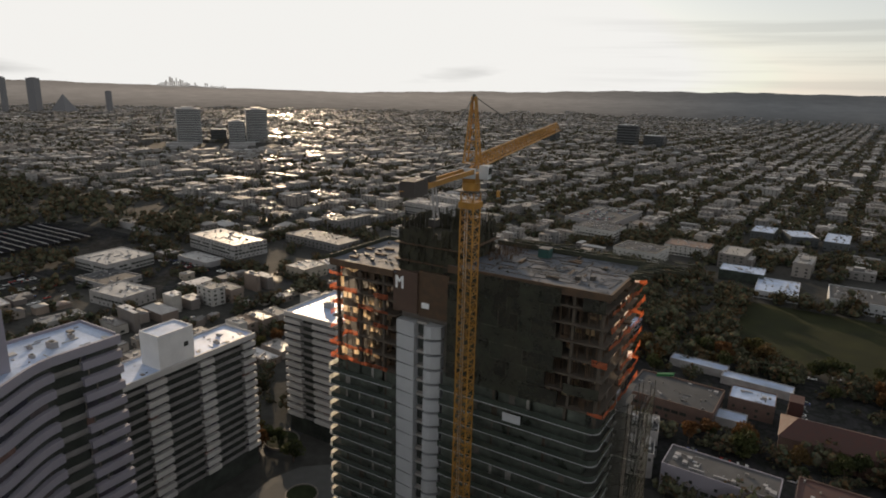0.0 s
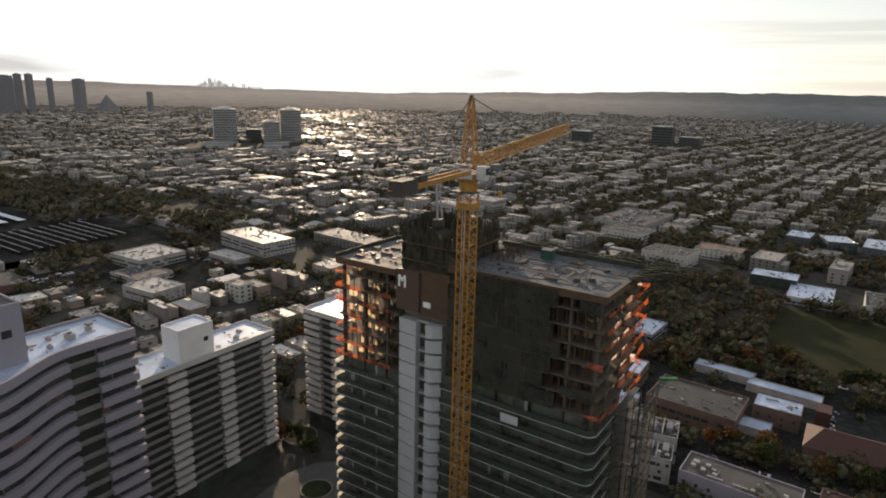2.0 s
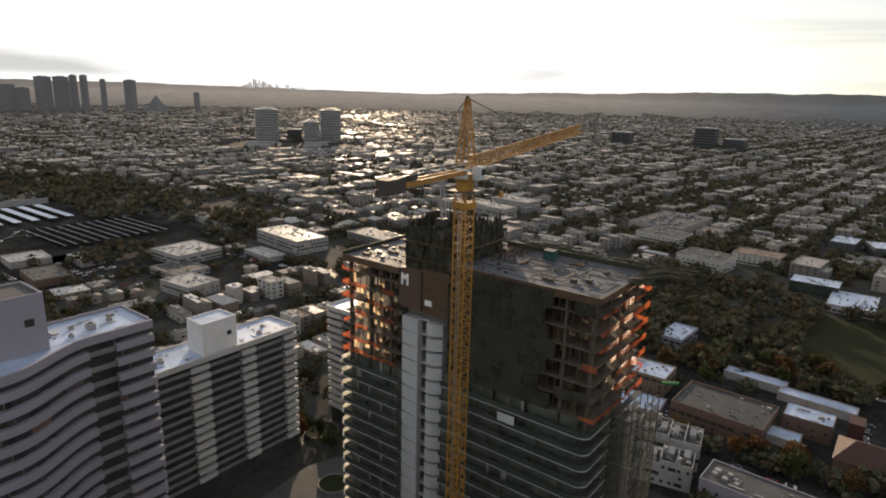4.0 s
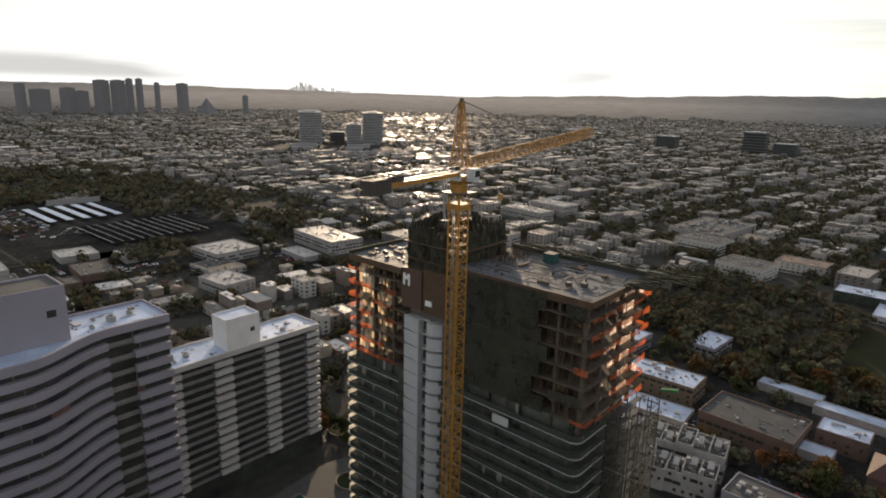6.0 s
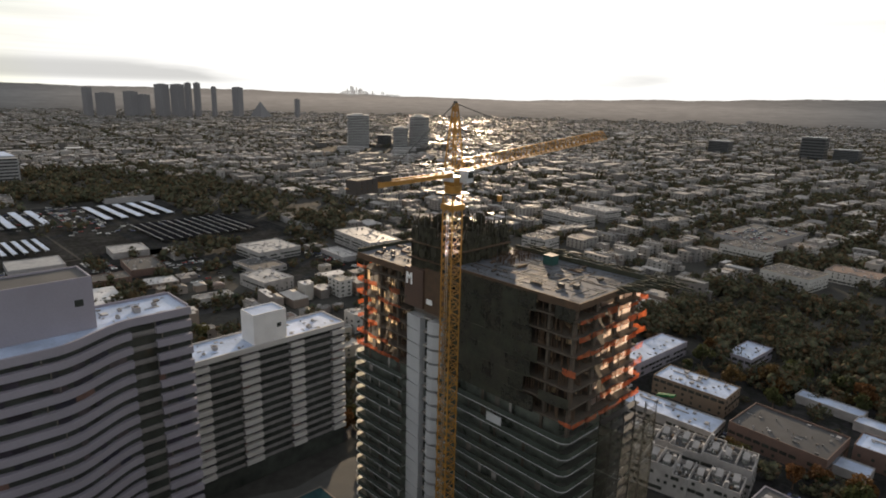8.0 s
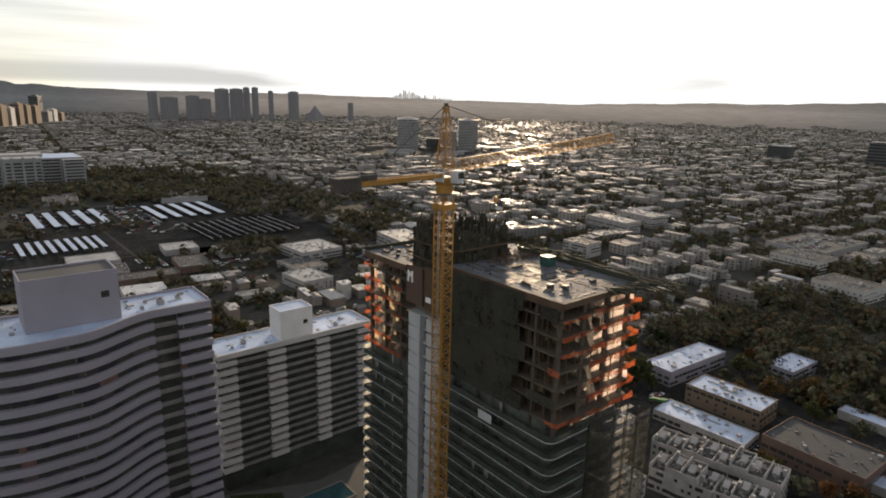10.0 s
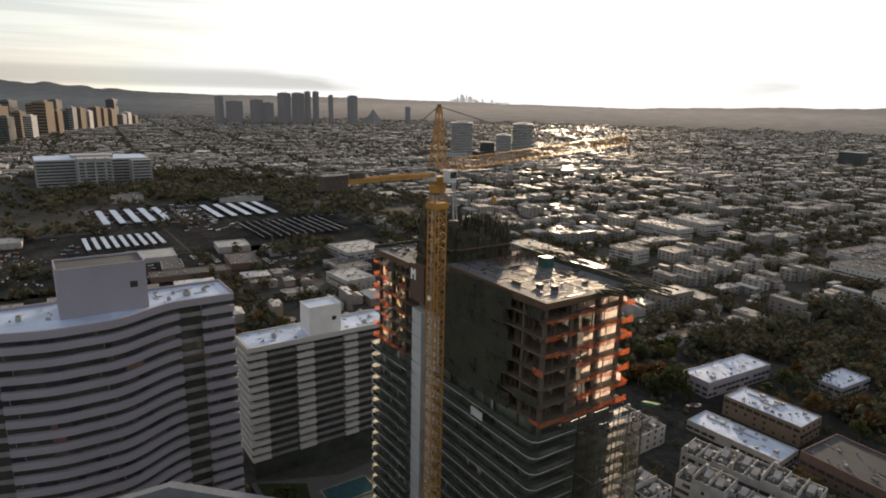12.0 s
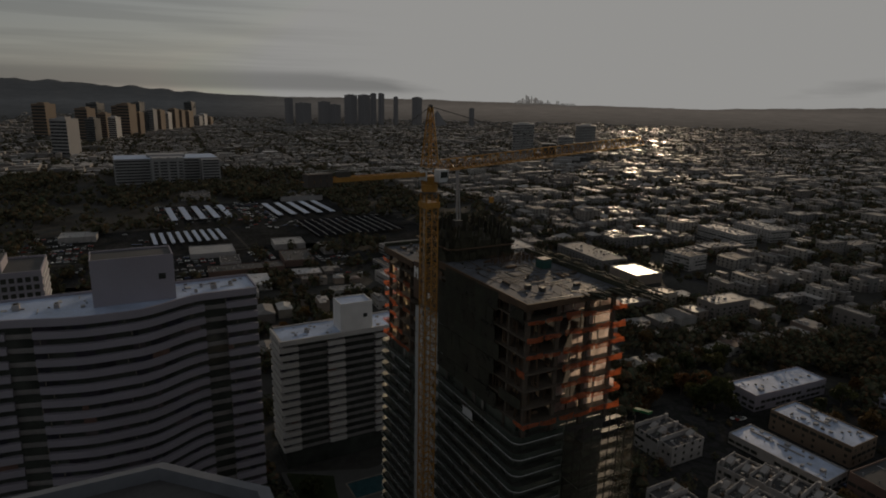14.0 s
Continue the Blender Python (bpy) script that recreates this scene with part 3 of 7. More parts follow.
tagged(tpart("catch_platform", g, NET_DARK, "dark timber catch platform"), kind="stuff")


# orange nets: sagging strips hung outside the open floors
def net(points, z, h, parent=None):
    g = Geo()
    pts = []
    for (xa, ya), (xb, yb) in itertools.pairwise(points):
        m = max(2, int(math.hypot(xb - xa, yb - ya) / 1.2))
        for i in range(m):
            pts.append((xa + (xb - xa) * i / m, ya + (yb - ya) * i / m))
    pts.append(points[-1])
    top = [(x, y, z + h + rng.uniform(-0.25, 0.15)) for x, y in pts]
    low = [(x + rng.uniform(-0.2, 0.2), y + rng.uniform(-0.2, 0.2), z + rng.uniform(-0.15, 0.1)) for x, y in pts]
    for i in range(len(pts) - 1):
        g.quad(low[i], low[i + 1], top[i + 1], top[i])
    tpart("safety_net", g, NET_ORANGE, "orange mesh safety net")


def nets(points, z, h, gap):
    """Nets bay by bay, some slipped, some gone."""
    for (xa, ya), (xb, yb) in itertools.pairwise(points):
        m = max(1, round(math.hypot(xb - xa, yb - ya) / 3.6))
        for i in range(m):
            if rng.random() > gap:
                f0, f1 = (i + 0.02) / m, (i + 0.97) / m
                net([(xa + (xb - xa) * f0, ya + (yb - ya) * f0), (xa + (xb - xa) * f1, ya + (yb - ya) * f1)], z - rng.uniform(0, 0.3), h * rng.uniform(0.7, 1.15))


for k in range(1, 8):
    z = level(k)
    nets([(-31, 96.9), (-25.2, 96.9), (-24.9, 104)], z, 0.9, 0.78)
    nets([(-25.0, 104.5), (-24.6, 111), (-24.8, 118.2)], z, 1.1, 0.08)
    nets([(-24.9, 118.3), (-34, 118.4)], z, 0.9, 0.75)
for k in range(2, 9):
    z = level(k)
    nets([(-85.8, 118), (-86.0, 108), (-85.6, 97.2)], z, 0.9, 0.5)
    nets([(-85.6, 96.9), (-70, 96.9)], z, 1.0, 0.5)
    nets([(-84, 118.3), (-70, 118.3)], z, 0.8, 0.8)

# sunlit tarpaulins hung on the far side of the open floors, bay by bay
def tarp(xa, ya, xb, yb, z, h, mat, label):
    g = Geo()
    m = 5
    tilt, sag = rng.uniform(-0.5, 0.5), rng.uniform(0.05, 0.35)
    rows = [[(xa + (xb - xa) * i / m + rng.uniform(-.06, .06), ya + (yb - ya) * i / m + rng.uniform(-.12, .12), zz + (tilt * i / m if zz > z else 0) - sag * math.sin(math.pi * i / m) * (zz > z)) for i in range(m + 1)] for zz in (z, z + h)]
    for i in range(m):
        g.quad(rows[0][i], rows[0][i + 1], rows[1][i + 1], rows[1][i])
    tpart("tarpaulin", g, mat, label)


for k in range(1, 8):
    z = level(k)
    for x in (-41.5, -38.3, -34.9, -31.6, -28.6):
        if rng.random() < 0.22:
            tarp(x, 117.6, x + rng.uniform(2.0, 3.0), 117.6, z + 0.05, rng.uniform(1.2, 2.2), TARP_PALE, "pale sunlit tarpaulin")
    for y in (105.2, 108.4, 111.6, 114.6):
        if rng.random() < (0.45 if y < 107 else 0.9):
            tarp(-27.6, y, -27.6, y + rng.uniform(2.4, 3.1), z + 0.05, rng.uniform(1.9, 2.7), TARP_PALE, "pale sunlit tarpaulin")
    # gold sheets added as glimpses of sunlight
    for i in range(3):
        x, y = rng.uniform(-37, -28), rng.uniform(99, 104)
        tarp(x, y, x + rng.uniform(0.8, 2.0), y + rng.uniform(-.6, .6), z + rng.uniform(0.1, 0.9), rng.uniform(0.7, 1.6), GLOW_GOLD, "golden sheet standing in for sunlit floors")
for k in range(2, 9):
    z = level(k)
    for x in (-84.6, -82.2, -79.8, -77.2, -74.4):
        if rng.random() < 0.85:
            # added gold sheet in place of the sunlit west floors
            y = rng.uniform(98.6, 101.5)
            tarp(x, y, x + rng.uniform(1.4, 2.2), y + rng.uniform(-.3, .3), z + 0.05, rng.uniform(1.2, 2.4), GLOW_GOLD, "golden sheet standing in for sunlit floors")

# finished floors below: slabs with pale edges, glass rails, dark glass walls
right_line = [(-57.5, 96.3), (-28, 96.0)] + arc(-27.4, 97.9, 1.9, -80, 0) + [(-25.4, 106)]
right_in = [(-57.5, 97.9), (-29.5, 97.9)] + [(-28.2, 98.3)] * 7 + [(-27.6, 106)]
left_line = [(-86.4, 104)] + arc(-84.9, 97.6, 1.5, 180, 265) + [(-68.8, 96.3)]
left_in = [(-84.6, 104)] + [(-84.2, 98.4)] * 7 + [(-68.8, 97.9)]


def inset(line, d):
    """A plan line moved towards the tower's middle."""
    out = []
    for x, y in line:
        out.append((x + (d if x < -83 else -d if x > -28.5 else 0), y + (d if y < 99 else 0)))
    return out


for k in range(8, 37):
    z = level(k)
    if z < 1:
        break
    for line, inner, wall, piers in ((right_line, right_in, ((-57.5, -28.4, 97.9, 98.1), (-28.4, -28.2, 98.1, 118)), (-54, -50, -46.5, -43, -39.5, -36, -32.5)), (left_line, left_in, ((-83.9, -68.8, 97.9, 98.1), (-84.1, -83.9, 98.1, 118)), (-82, -78.5, -75, -71.5))):
        if k == 8 and line is left_line:
            continue
        slab = tpart("balcony_slab", Geo().strip(inset(line, 0.06), inner, z - 0.24, z), DECK_DARK, "dark balcony floor slab")
        tpart("slab_edge", Geo().strip(line, inset(line, 0.06), z - 0.06, z + 0.04), PANEL_WHITE, "thin pale slab edge", slab)
        if line is left_line:          # the sun shines through the frosted glass of the curved corner
            tpart("corner_rail", Geo().strip(inset(line[:8], 0.1), inset(line[:8], 0.14), z + 0.04, z + 1.1), GLASS_LIT, "sunlit frosted glass rail", slab)
        straight = line[7:] if line is left_line else line
        tpart("glass_rail", Geo().strip(inset(straight, 0.1), inset(straight, 0.14), z + 0.04, z + 1.1), GLASS_RAIL, "tinted glass balcony rail", slab)
        for x0, x1, y0, y1 in wall:
            tpart("window_wall", Geo().box(x0, x1, y0, y1, z, z + F - 0.24), TOWER_GLASS, "dark glass window wall")
        for x in piers:
            if rng.random() < 0.6:
                tpart("pier", Geo().box(x, x + rng.choice((0.3, 0.5, 1.1)), 97.7, 97.88, z, z + F - 0.24), rng.choice((CONCRETE, SHADED_CONCRETE, RECESS)))
    if k > 8:
        tpart("glass_rail", Geo().box(-86.7, -86.62, 104.2, 118, z + 0.05, z + 1.15), GLASS_LIT, "sunlit frosted glass rail")
        tpart("balcony_slab", Geo().box(-86.6, -84.1, 104, 118, z - 0.24, z), DECK_DARK, "dark balcony floor slab")
        tpart("end_panel", Geo().hexa([(-86.3, 105.2, z), (-84.6, 105.2, z), (-84.6, 105.4, z), (-86.3, 105.4, z)], [(-86.3, 105.2, z + 1.1), (-84.6, 105.2, z + 2.6), (-84.6, 105.4, z + 2.6), (-86.3, 105.4, z + 1.1)]), PANEL_WHITE, "white balcony end panel")
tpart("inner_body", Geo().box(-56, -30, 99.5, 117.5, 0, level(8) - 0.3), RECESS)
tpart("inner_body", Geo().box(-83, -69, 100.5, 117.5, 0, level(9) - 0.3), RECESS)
tpart("white_board", Geo().box(-43.4, -39.8, 95.85, 95.95, level(9) + 0.9, level(9) + 2.6), PANEL_WHITE, "white board hung on the balcony rail")

# stair strip: white panels each side of a dark window slot
tpart("stair_core", Geo().box(-68.6, -57.5, 99.6, 112, 0, 104.6), RECESS)
for k in range(4, 36):
    z = level(k) - 0.6
    if z < 2:
        break
    tpart("stair_panel", Geo().hexa([(-68.5, 97.6, z - F + 0.3), (-64.0, 97.2, z - F + 0.12), (-64.0, 99.6, z - F + 0.12), (-68.5, 99.6, z - F + 0.3)], [(-68.5, 97.6, z), (-64.0, 97.2, z), (-64.0, 99.6, z), (-68.5, 99.6, z)]), PANEL_WHITE, "white cladding panel")
    cur = [(-61.7, 97.2), (-60.9, 97.0), (-60.0, 97.2), (-59.2, 97.7), (-58.4, 98.3)]
    tpart("stair_panel", Geo().strip(cur, [(x, 99.6) for x, y in cur], z - F + 0.55, z), PANEL_WHITE, "white curved cladding panel")
    tpart("stair_window", Geo().box(-63.9, -61.8, 98.7, 98.8, z - F + 0.7, z - 0.15), GLASS_DARK)
    tpart("stair_landing", Geo().box(-64.0, -61.7, 98.2, 99.6, z - 0.2, z + 0.25), CONCRETE)

# climbing core form with its dark nets
tpart("core_form", Geo().box(-69.2, -63.5, 97.4, 110, 105.2, 113.5), SIGN_RED, "brown-red form panels")
tpart("core_form", Geo().box(-63.4, -56.6, 97.8, 110, 104.8, 114), FORMWORK, "brown plywood core form")
tpart("core_deck", Geo().box(-68.2, -55.6, 99.4, 113.2, 112, 119.2), CORE_NET, "dark core top")
ring = [(-68.8, 98.9), (-64, 98.5), (-59, 98.6), (-55.2, 99), (-54.8, 103), (-54.9, 108), (-55.4, 113.4), (-59, 113.9), (-64, 113.9), (-68.5, 113.5), (-69.0, 108), (-69.1, 103), (-68.8, 98.9)]
for (xa, ya), (xb, yb) in itertools.pairwise(ring):
    for q in range(2):
        f0, f1 = q / 2, (q + 1) / 2 + 0.03
        z0, z1 = 112 + rng.uniform(-1.5, 1.0), 121.6 + rng.uniform(-1.6, 2.0)
        ox, oy = rng.uniform(-.25, .25), rng.uniform(-.25, .25)
        a_ = (xa + (xb - xa) * f0 + ox, ya + (yb - ya) * f0 + oy)
        b_ = (xa + (xb - xa) * f1 + ox, ya + (yb - ya) * f1 + oy)
        tpart("core_net", Geo().hexa([(*a_, z0), (*b_, z0), (b_[0] + .05, b_[1] + .05, z0), (a_[0] + .05, a_[1] + .05, z0)], [(*a_, z1 + rng.uniform(-.5, .5)), (*b_, z1), (b_[0] + .05, b_[1] + .05, z1), (a_[0] + .05, a_[1] + .05, z1)]), CORE_NET, "dark green debris net round the core")
for i in range(30):
    a = i / 30 * 2 * math.pi
    x, y = -61.8 + 7.0 * max(-1, min(1, 1.3 * math.cos(a))), 106.3 + 7.4 * max(-1, min(1, 1.3 * math.sin(a)))
    tpart("net_post", Geo().bar((x, y, 113), (x + rng.uniform(-.1, .1), y, 123 + rng.uniform(-0.4, 1.4)), 0.12), STEEL)
for z in (115.5, 118.9):
    tpart("climbing_platform", Geo().box(-69.4, -54.4, 97.9, 99.2, z, z + 0.16).box(-54.9, -53.8, 99.2, 113.4, z, z + 0.16), FORMWORK, "timber climbing platform")
g = Geo()
for i in range(420):
    a = rng.uniform(0, 2 * math.pi)
    x, y = -61.9 + 7.1 * max(-1, min(1, 1.3 * math.cos(a))) + rng.uniform(-.35, .35), 106.2 + 7.6 * max(-1, min(1, 1.3 * math.sin(a))) + rng.uniform(-.35, .35)
    z = rng.uniform(112.5, 121.5)
    if i % 4:
        g.bar((x, y, z), (x + rng.uniform(-.5, .5), y + rng.uniform(-.5, .5), z + rng.uniform(1.2, 3.6)), rng.uniform(0.08, 0.3))
    else:
        g.bar((x, y, z), (x + rng.uniform(-2.5, 2.5), y + rng.uniform(-1.5, 1.5), z + rng.uniform(-.4, .6)), rng.uniform(0.08, 0.22))
for i in range(260):
    a = rng.uniform(0, 2 * math.pi)
    k_ = rng.uniform(1.0, 1.07)
    x, y = -61.9 + 7.1 * k_ * max(-1, min(1, 1.3 * math.cos(a))), 106.2 + 7.7 * k_ * max(-1, min(1, 1.3 * math.sin(a)))
    z, w, h = rng.uniform(111.5, 121.5), rng.uniform(0.5, 1.8), rng.uniform(0.6, 2.4)
    ux, uy = (1, 0) if abs(math.sin(a)) > 0.77 else (0, 1)
    g.hexa([(x, y, z), (x + w * ux + .06, y + w * uy, z + rng.uniform(-.4, .4)), (x + w * ux + .06, y + w * uy + .06, z), (x, y + .06, z)], [(x + rng.uniform(-.3, .3), y + rng.uniform(-.3, .3), z + h), (x + w * ux, y + w * uy, z + h), (x + w * ux, y + w * uy + .06, z + h), (x, y + .06, z + h)])
tagged(tpart("core_fringe", g, CORE_NET, "ragged netting, ties and stanchions round the core"), kind="stuff")
# mark on the red form: plain white uprights with a bridge
mark = thing("sign_panel", -67.6, 97.3, 109.9, "white block-shaped mark on red hoarding", "sign")
part("sign_bar", Geo().box(-0.95, -0.45, -0.06, 0, 0, 2.5), CONE_WHITE, mark)
part("sign_bar", Geo().box(0.45, 0.95, -0.06, 0, 0, 2.5), CONE_WHITE, mark)
part("sign_bar", Geo().hexa([(-0.45, -0.06, 1.7), (0, -0.06, 1.0), (0, 0, 1.0), (-0.45, 0, 1.7)], [(-0.45, -0.06, 2.5), (0, -0.06, 1.8), (0, 0, 1.8), (-0.45, 0, 2.5)]).hexa([(0, -0.06, 1.0), (0.45, -0.06, 1.7), (0.45, 0, 1.7), (0, 0, 1.0)], [(0, -0.06, 1.8), (0.45, -0.06, 2.5), (0.45, 0, 2.5), (0, 0, 1.8)]), CONE_WHITE, mark)
single("notice_board", Geo().box(-62.6, -60.9, 97.6, 97.75, 106.6, 107.7), CONE_WHITE, "small white notice board on the core form", "sign")

# concrete placing boom folded upright on the core
boom = thing("placing_boom", -65.2, 106, 121.8, "grey folded concrete placing boom", "boom")
part("boom_arm", Geo().bar((0, 0, 0), (-0.9, 0, 12.5), 0.34), PARAPET, boom)
part("boom_arm", Geo().bar((0.9, 0.2, 1.2), (-0.6, 0.2, 12.2), 0.26), PARAPET, boom)
part("boom_joint", Geo().box(-1.3, -0.2, -0.4, 0.6, 12.2, 13.0), STEEL, boom)
part("boom_base", Geo().box(-0.9, 0.9, -0.9, 0.9, -0.6, 0.9), STEEL, boom)

# things lying on the open deck
for i in range(14):
    x, y = rng.uniform(-53, -28), rng.uniform(99, 116.5)
    l, w, h = rng.uniform(1.0, 3.0), rng.uniform(0.25, 0.8), rng.uniform(0.12, 0.4)
    s = thing("lumber_stack", x, y, TOP, "stacked timber lying on the concrete deck", "lumber", "timber on the deck", turn=rng.choice((0, 90)) + rng.uniform(-6, 6))
    part("lumber_board", Geo().box(-l / 2, l / 2, -w / 2, w / 2, 0, h), rng.choice((FORMWORK, FORMWORK, STEEL, CONCRETE)), s)
    part("lumber_board", Geo().box(-l / 2 + 0.3, l / 2 + 0.2, -w / 3, w / 3, h, h + 0.1), FORMWORK, s)
for i in range(5):          # open form frames drawn on the deck
    x, y, w, d = rng.uniform(-50, -33), rng.uniform(100.5, 113), rng.uniform(2.5, 6), rng.uniform(1.5, 4)
    s = thing("form_frame", x, y, TOP, "dark rectangular form frame lying on the deck", "formwork", "form frames on the deck")
    part("frame", Geo().strip([(0, 0), (w, 0), (w, d), (0, d), (0, 0)], [(.12, .12), (w - .12, .12), (w - .12, d - .12), (.12, d - .12), (.12, .12)], 0, 0.12), STEEL, s)
for i in range(22):
    x, y, l = rng.uniform(-53, -28.5), rng.uniform(98.5, 117), rng.uniform(2, 7)
    s = thing("timber_beam", x, y, TOP, "long dark beam lying on the deck", "beam", "beams on the deck", turn=rng.choice((0, 0, 90)) + rng.uniform(-2, 2))
    part("beam", Geo().box(-l / 2, l / 2, -0.05, 0.05, 0, 0.09), rng.choice((STEEL, FORMWORK, STEEL)), s)
for i in range(9):
    x, y = rng.uniform(-84, -71), rng.uniform(99, 116)
    l = rng.uniform(1, 3)
    s = thing("lumber_stack", x, y, level(1), "stacked timber lying on the concrete deck", "lumber", "timber on the deck", turn=rng.choice((0, 90)))
    part("lumber_board", Geo().box(-l / 2, l / 2, -0.4, 0.4, 0, 0.4), FORMWORK, s)
g = Geo()
for i in range(230):
    x, y = rng.uniform(-54.5, -26.9), rng.uniform(97.8, 117.2)
    if i % 2 == 0:
        l = rng.uniform(1.5, 7.0)
        w, d = (min(l, -26.4 - x), 0.12) if rng.random() < 0.6 else (0.12, min(l, 117.8 - y))
        g.box(x, x + w, y, y + d, TOP, TOP + rng.uniform(0.03, 0.08))
    else:
        w, d = rng.uniform(0.12, 0.6), rng.uniform(0.12, 0.5)
        g.box(x, x + w, y, y + d, TOP, TOP + (rng.uniform(0.3, 0.6) if i % 11 == 0 else rng.uniform(0.03, 0.12)))
for i in range(70):
    x, y = rng.uniform(-84.5, -70.5), rng.uniform(98, 117)
    w, d = (rng.uniform(1, 4), 0.12) if i % 3 == 0 else (0.12, rng.uniform(1, 4)) if i % 3 == 1 else (rng.uniform(.2, .8), rng.uniform(.2, .8))
    g.box(x, min(-69.3, x + w), y, min(117.6, y + d), level(1), level(1) + (rng.uniform(0.03, 0.1) if i % 3 < 2 else rng.uniform(0.1, 0.5)))
tagged(tpart("deck_clutter", g, STEEL, "loose tools, pipes and offcuts on the deck"), kind="stuff")
rebar = thing("rebar_field", -50, 109, TOP, "upright rusty starter bars on the deck", "rebar", kind="stuff")
g = Geo()
for i in range(260):
    x, y = rng.uniform(-5.5, 2), rng.uniform(-3, 8)
    g.bar((x, y, 0), (x, y, rng.uniform(0.7, 1.3)), 0.06)
part("starter_bars", g, FORMWORK, rebar)
for x, y, c in ((-33.2, 102.5, STEEL), (-31.0, 104.0, STEEL), (-44, 114, TEAL)):
    bx = thing("tool_box", x, y, TOP, "site box standing on the deck", "box")
    s = 2.2 if c is TEAL else 0.9
    part("box_body", Geo().box(-s / 2, s / 2, -s / 2, s / 2, 0, s * 0.8), c, bx)
    part("box_lid", Geo().box(-s / 2 - .05, s / 2 + .05, -s / 2 - .05, s / 2 + .05, s * 0.8, s * 0.86), STEEL, bx)

# hoist scaffold on the east side
scaf = thing("scaffold", -23.8, 113, 0, "steel hoist scaffold beside the tower", "scaffold")
zt = 94.0
for x in (-2.0, 0.4, 2.6):
    for y in (-6, -2, 2, 6):
        part("upright", Geo().bar((x, y, 0), (x, y, zt + rng.uniform(-1.5, 0.5)), 0.14), STEEL, scaf)
deck = Geo().box(-2.1, -0.9, -6.2, 6.2, 0, 0.12).mesh("deck", STEEL)
lr = Geo().bar((2.6, -6, 1.0), (2.6, 6, 1.0), 0.08).bar((2.6, -6, 0.5), (2.6, 6, 0.5), 0.08).bar((-2, -6, 1.0), (2.6, -6, 1.0), 0.08).bar((2.6, -6, 0.0), (2.6, -2, 2.4), 0.08).bar((2.6, 2, 2.4), (2.6, 6, 0.0), 0.08).bar((-2, -6, 0), (2.6, -6, 2.4), 0.08).mesh("guard_rail", STEEL)
for i in range(int(zt / 2.35)):
    put("deck", deck, scaf, pose(0, 0, i * 2.35))
    put("guard_rail", lr, scaf, pose(0, 0, i * 2.35))
for x0, x1, y0, y1 in ((-2.1, 2.7, -6.25, -6.2), (2.66, 2.71, -6.2, 6.2)):
    for i in range(9):
        if rng.random() < 0.85:
            part("scaffold_net", Geo().box(x0, x1, y0, y1, 8 + 9.3 * i, 17 + 9.3 * i), SCAFFOLD_NET, scaf, "dark debris net")
single("debris_chute_net", Geo().hexa([(-21, 118, 95), (-18, 118.6, 95.5), (-18, 119.6, 95.5), (-21, 119, 95)], [(-21, 118, 95.4), (-18, 118.6, 95.9), (-18, 119.6, 95.9), (-21, 119, 95.4)]), NET_GREEN, "green net on an outrigger of the scaffold", "net")

# ---- tower crane ----
crane = thing("tower_crane", -48.8, 90.7, 0, "yellow lattice tower crane in front of the tower", "crane")
S, SH = 1.2, 3.0
g = Geo()
for sx, sy in ((-1, -1), (1, -1), (1, 1), (-1, 1)):
    g.bar((sx * S, sy * S, 0), (sx * S, sy * S, SH), 0.2)
for (ax, ay), (bx, by) in (((-1, -1), (1, -1)), ((1, -1), (1, 1)), ((1, 1), (-1, 1)), ((-1, 1), (-1, -1))):
    for z in (0.0, 1.5):
        g.bar((ax * S, ay * S, z), (bx * S, by * S, z), 0.1)
    g.bar((ax * S, ay * S, 0), (bx * S, by * S, 1.5), 0.1)
    g.bar((bx * S, by * S, 1.5), (ax * S, ay * S, 3.0), 0.1)
sec = g.mesh("mast_section", YELLOW)
lad = Geo().bar((-0.5, -0.9, 0), (-0.5, -0.9, SH), 0.07).bar((0, -0.9, 0), (0, -0.9, SH), 0.07)
for i in range(8):
    lad.bar((-0.5, -0.9, i * 0.37), (0, -0.9, i * 0.37), 0.05)
ladm = lad.mesh("ladder", ALU)
for i in range(44):
    s = put("mast_section", sec, crane, pose(0, 0, i * SH))
    put("ladder", ladm, s, pose(0, 0, 0))
part("mast_collar", Geo().box(-1.5, 1.5, -1.5, 1.5, 129.2, 130.2), YELLOW, crane)
part("climbing_platform", Geo().box(-2.2, 2.2, -2.2, 2.2, 132, 132.15), STEEL, crane)
upper = thing("slewing_upper", 0, 0, 132, turn=98)
upper.parent = crane
part("turntable", Geo().prism(arc(0, 0, 1.5, 0, 337.5, 15), 0.1, 1.4), YELLOW, upper, "yellow slewing ring")
part("slewing_frame", Geo().hexa([(-1.1, -1.1, 1.4), (1.1, -1.1, 1.4), (1.1, 1.1, 1.4), (-1.1, 1.1, 1.4)], [(-1.4, -1.2, 3.0), (1.4, -1.2, 3.0), (1.4, 1.2, 3.0), (-1.4, 1.2, 3.0)]), YELLOW, upper)
part("operator_cabin", Geo().hexa([(0.2, -2.7, 2.0), (2.0, -2.7, 2.0), (2.0, -1.25, 2.0), (0.2, -1.25, 2.0)], [(0.1, -2.8, 4.2), (2.3, -2.8, 4.2), (2.3, -1.25, 4.2), (0.1, -1.25, 4.2)]), CABIN, upper, "white operator cabin")
part("cabin_window", Geo().box(2.22, 2.32, -2.65, -1.4, 2.8, 3.9).box(0.5, 2.0, -2.82, -2.74, 2.8, 3.9), GLASS_DARK, upper, "dark cabin window")
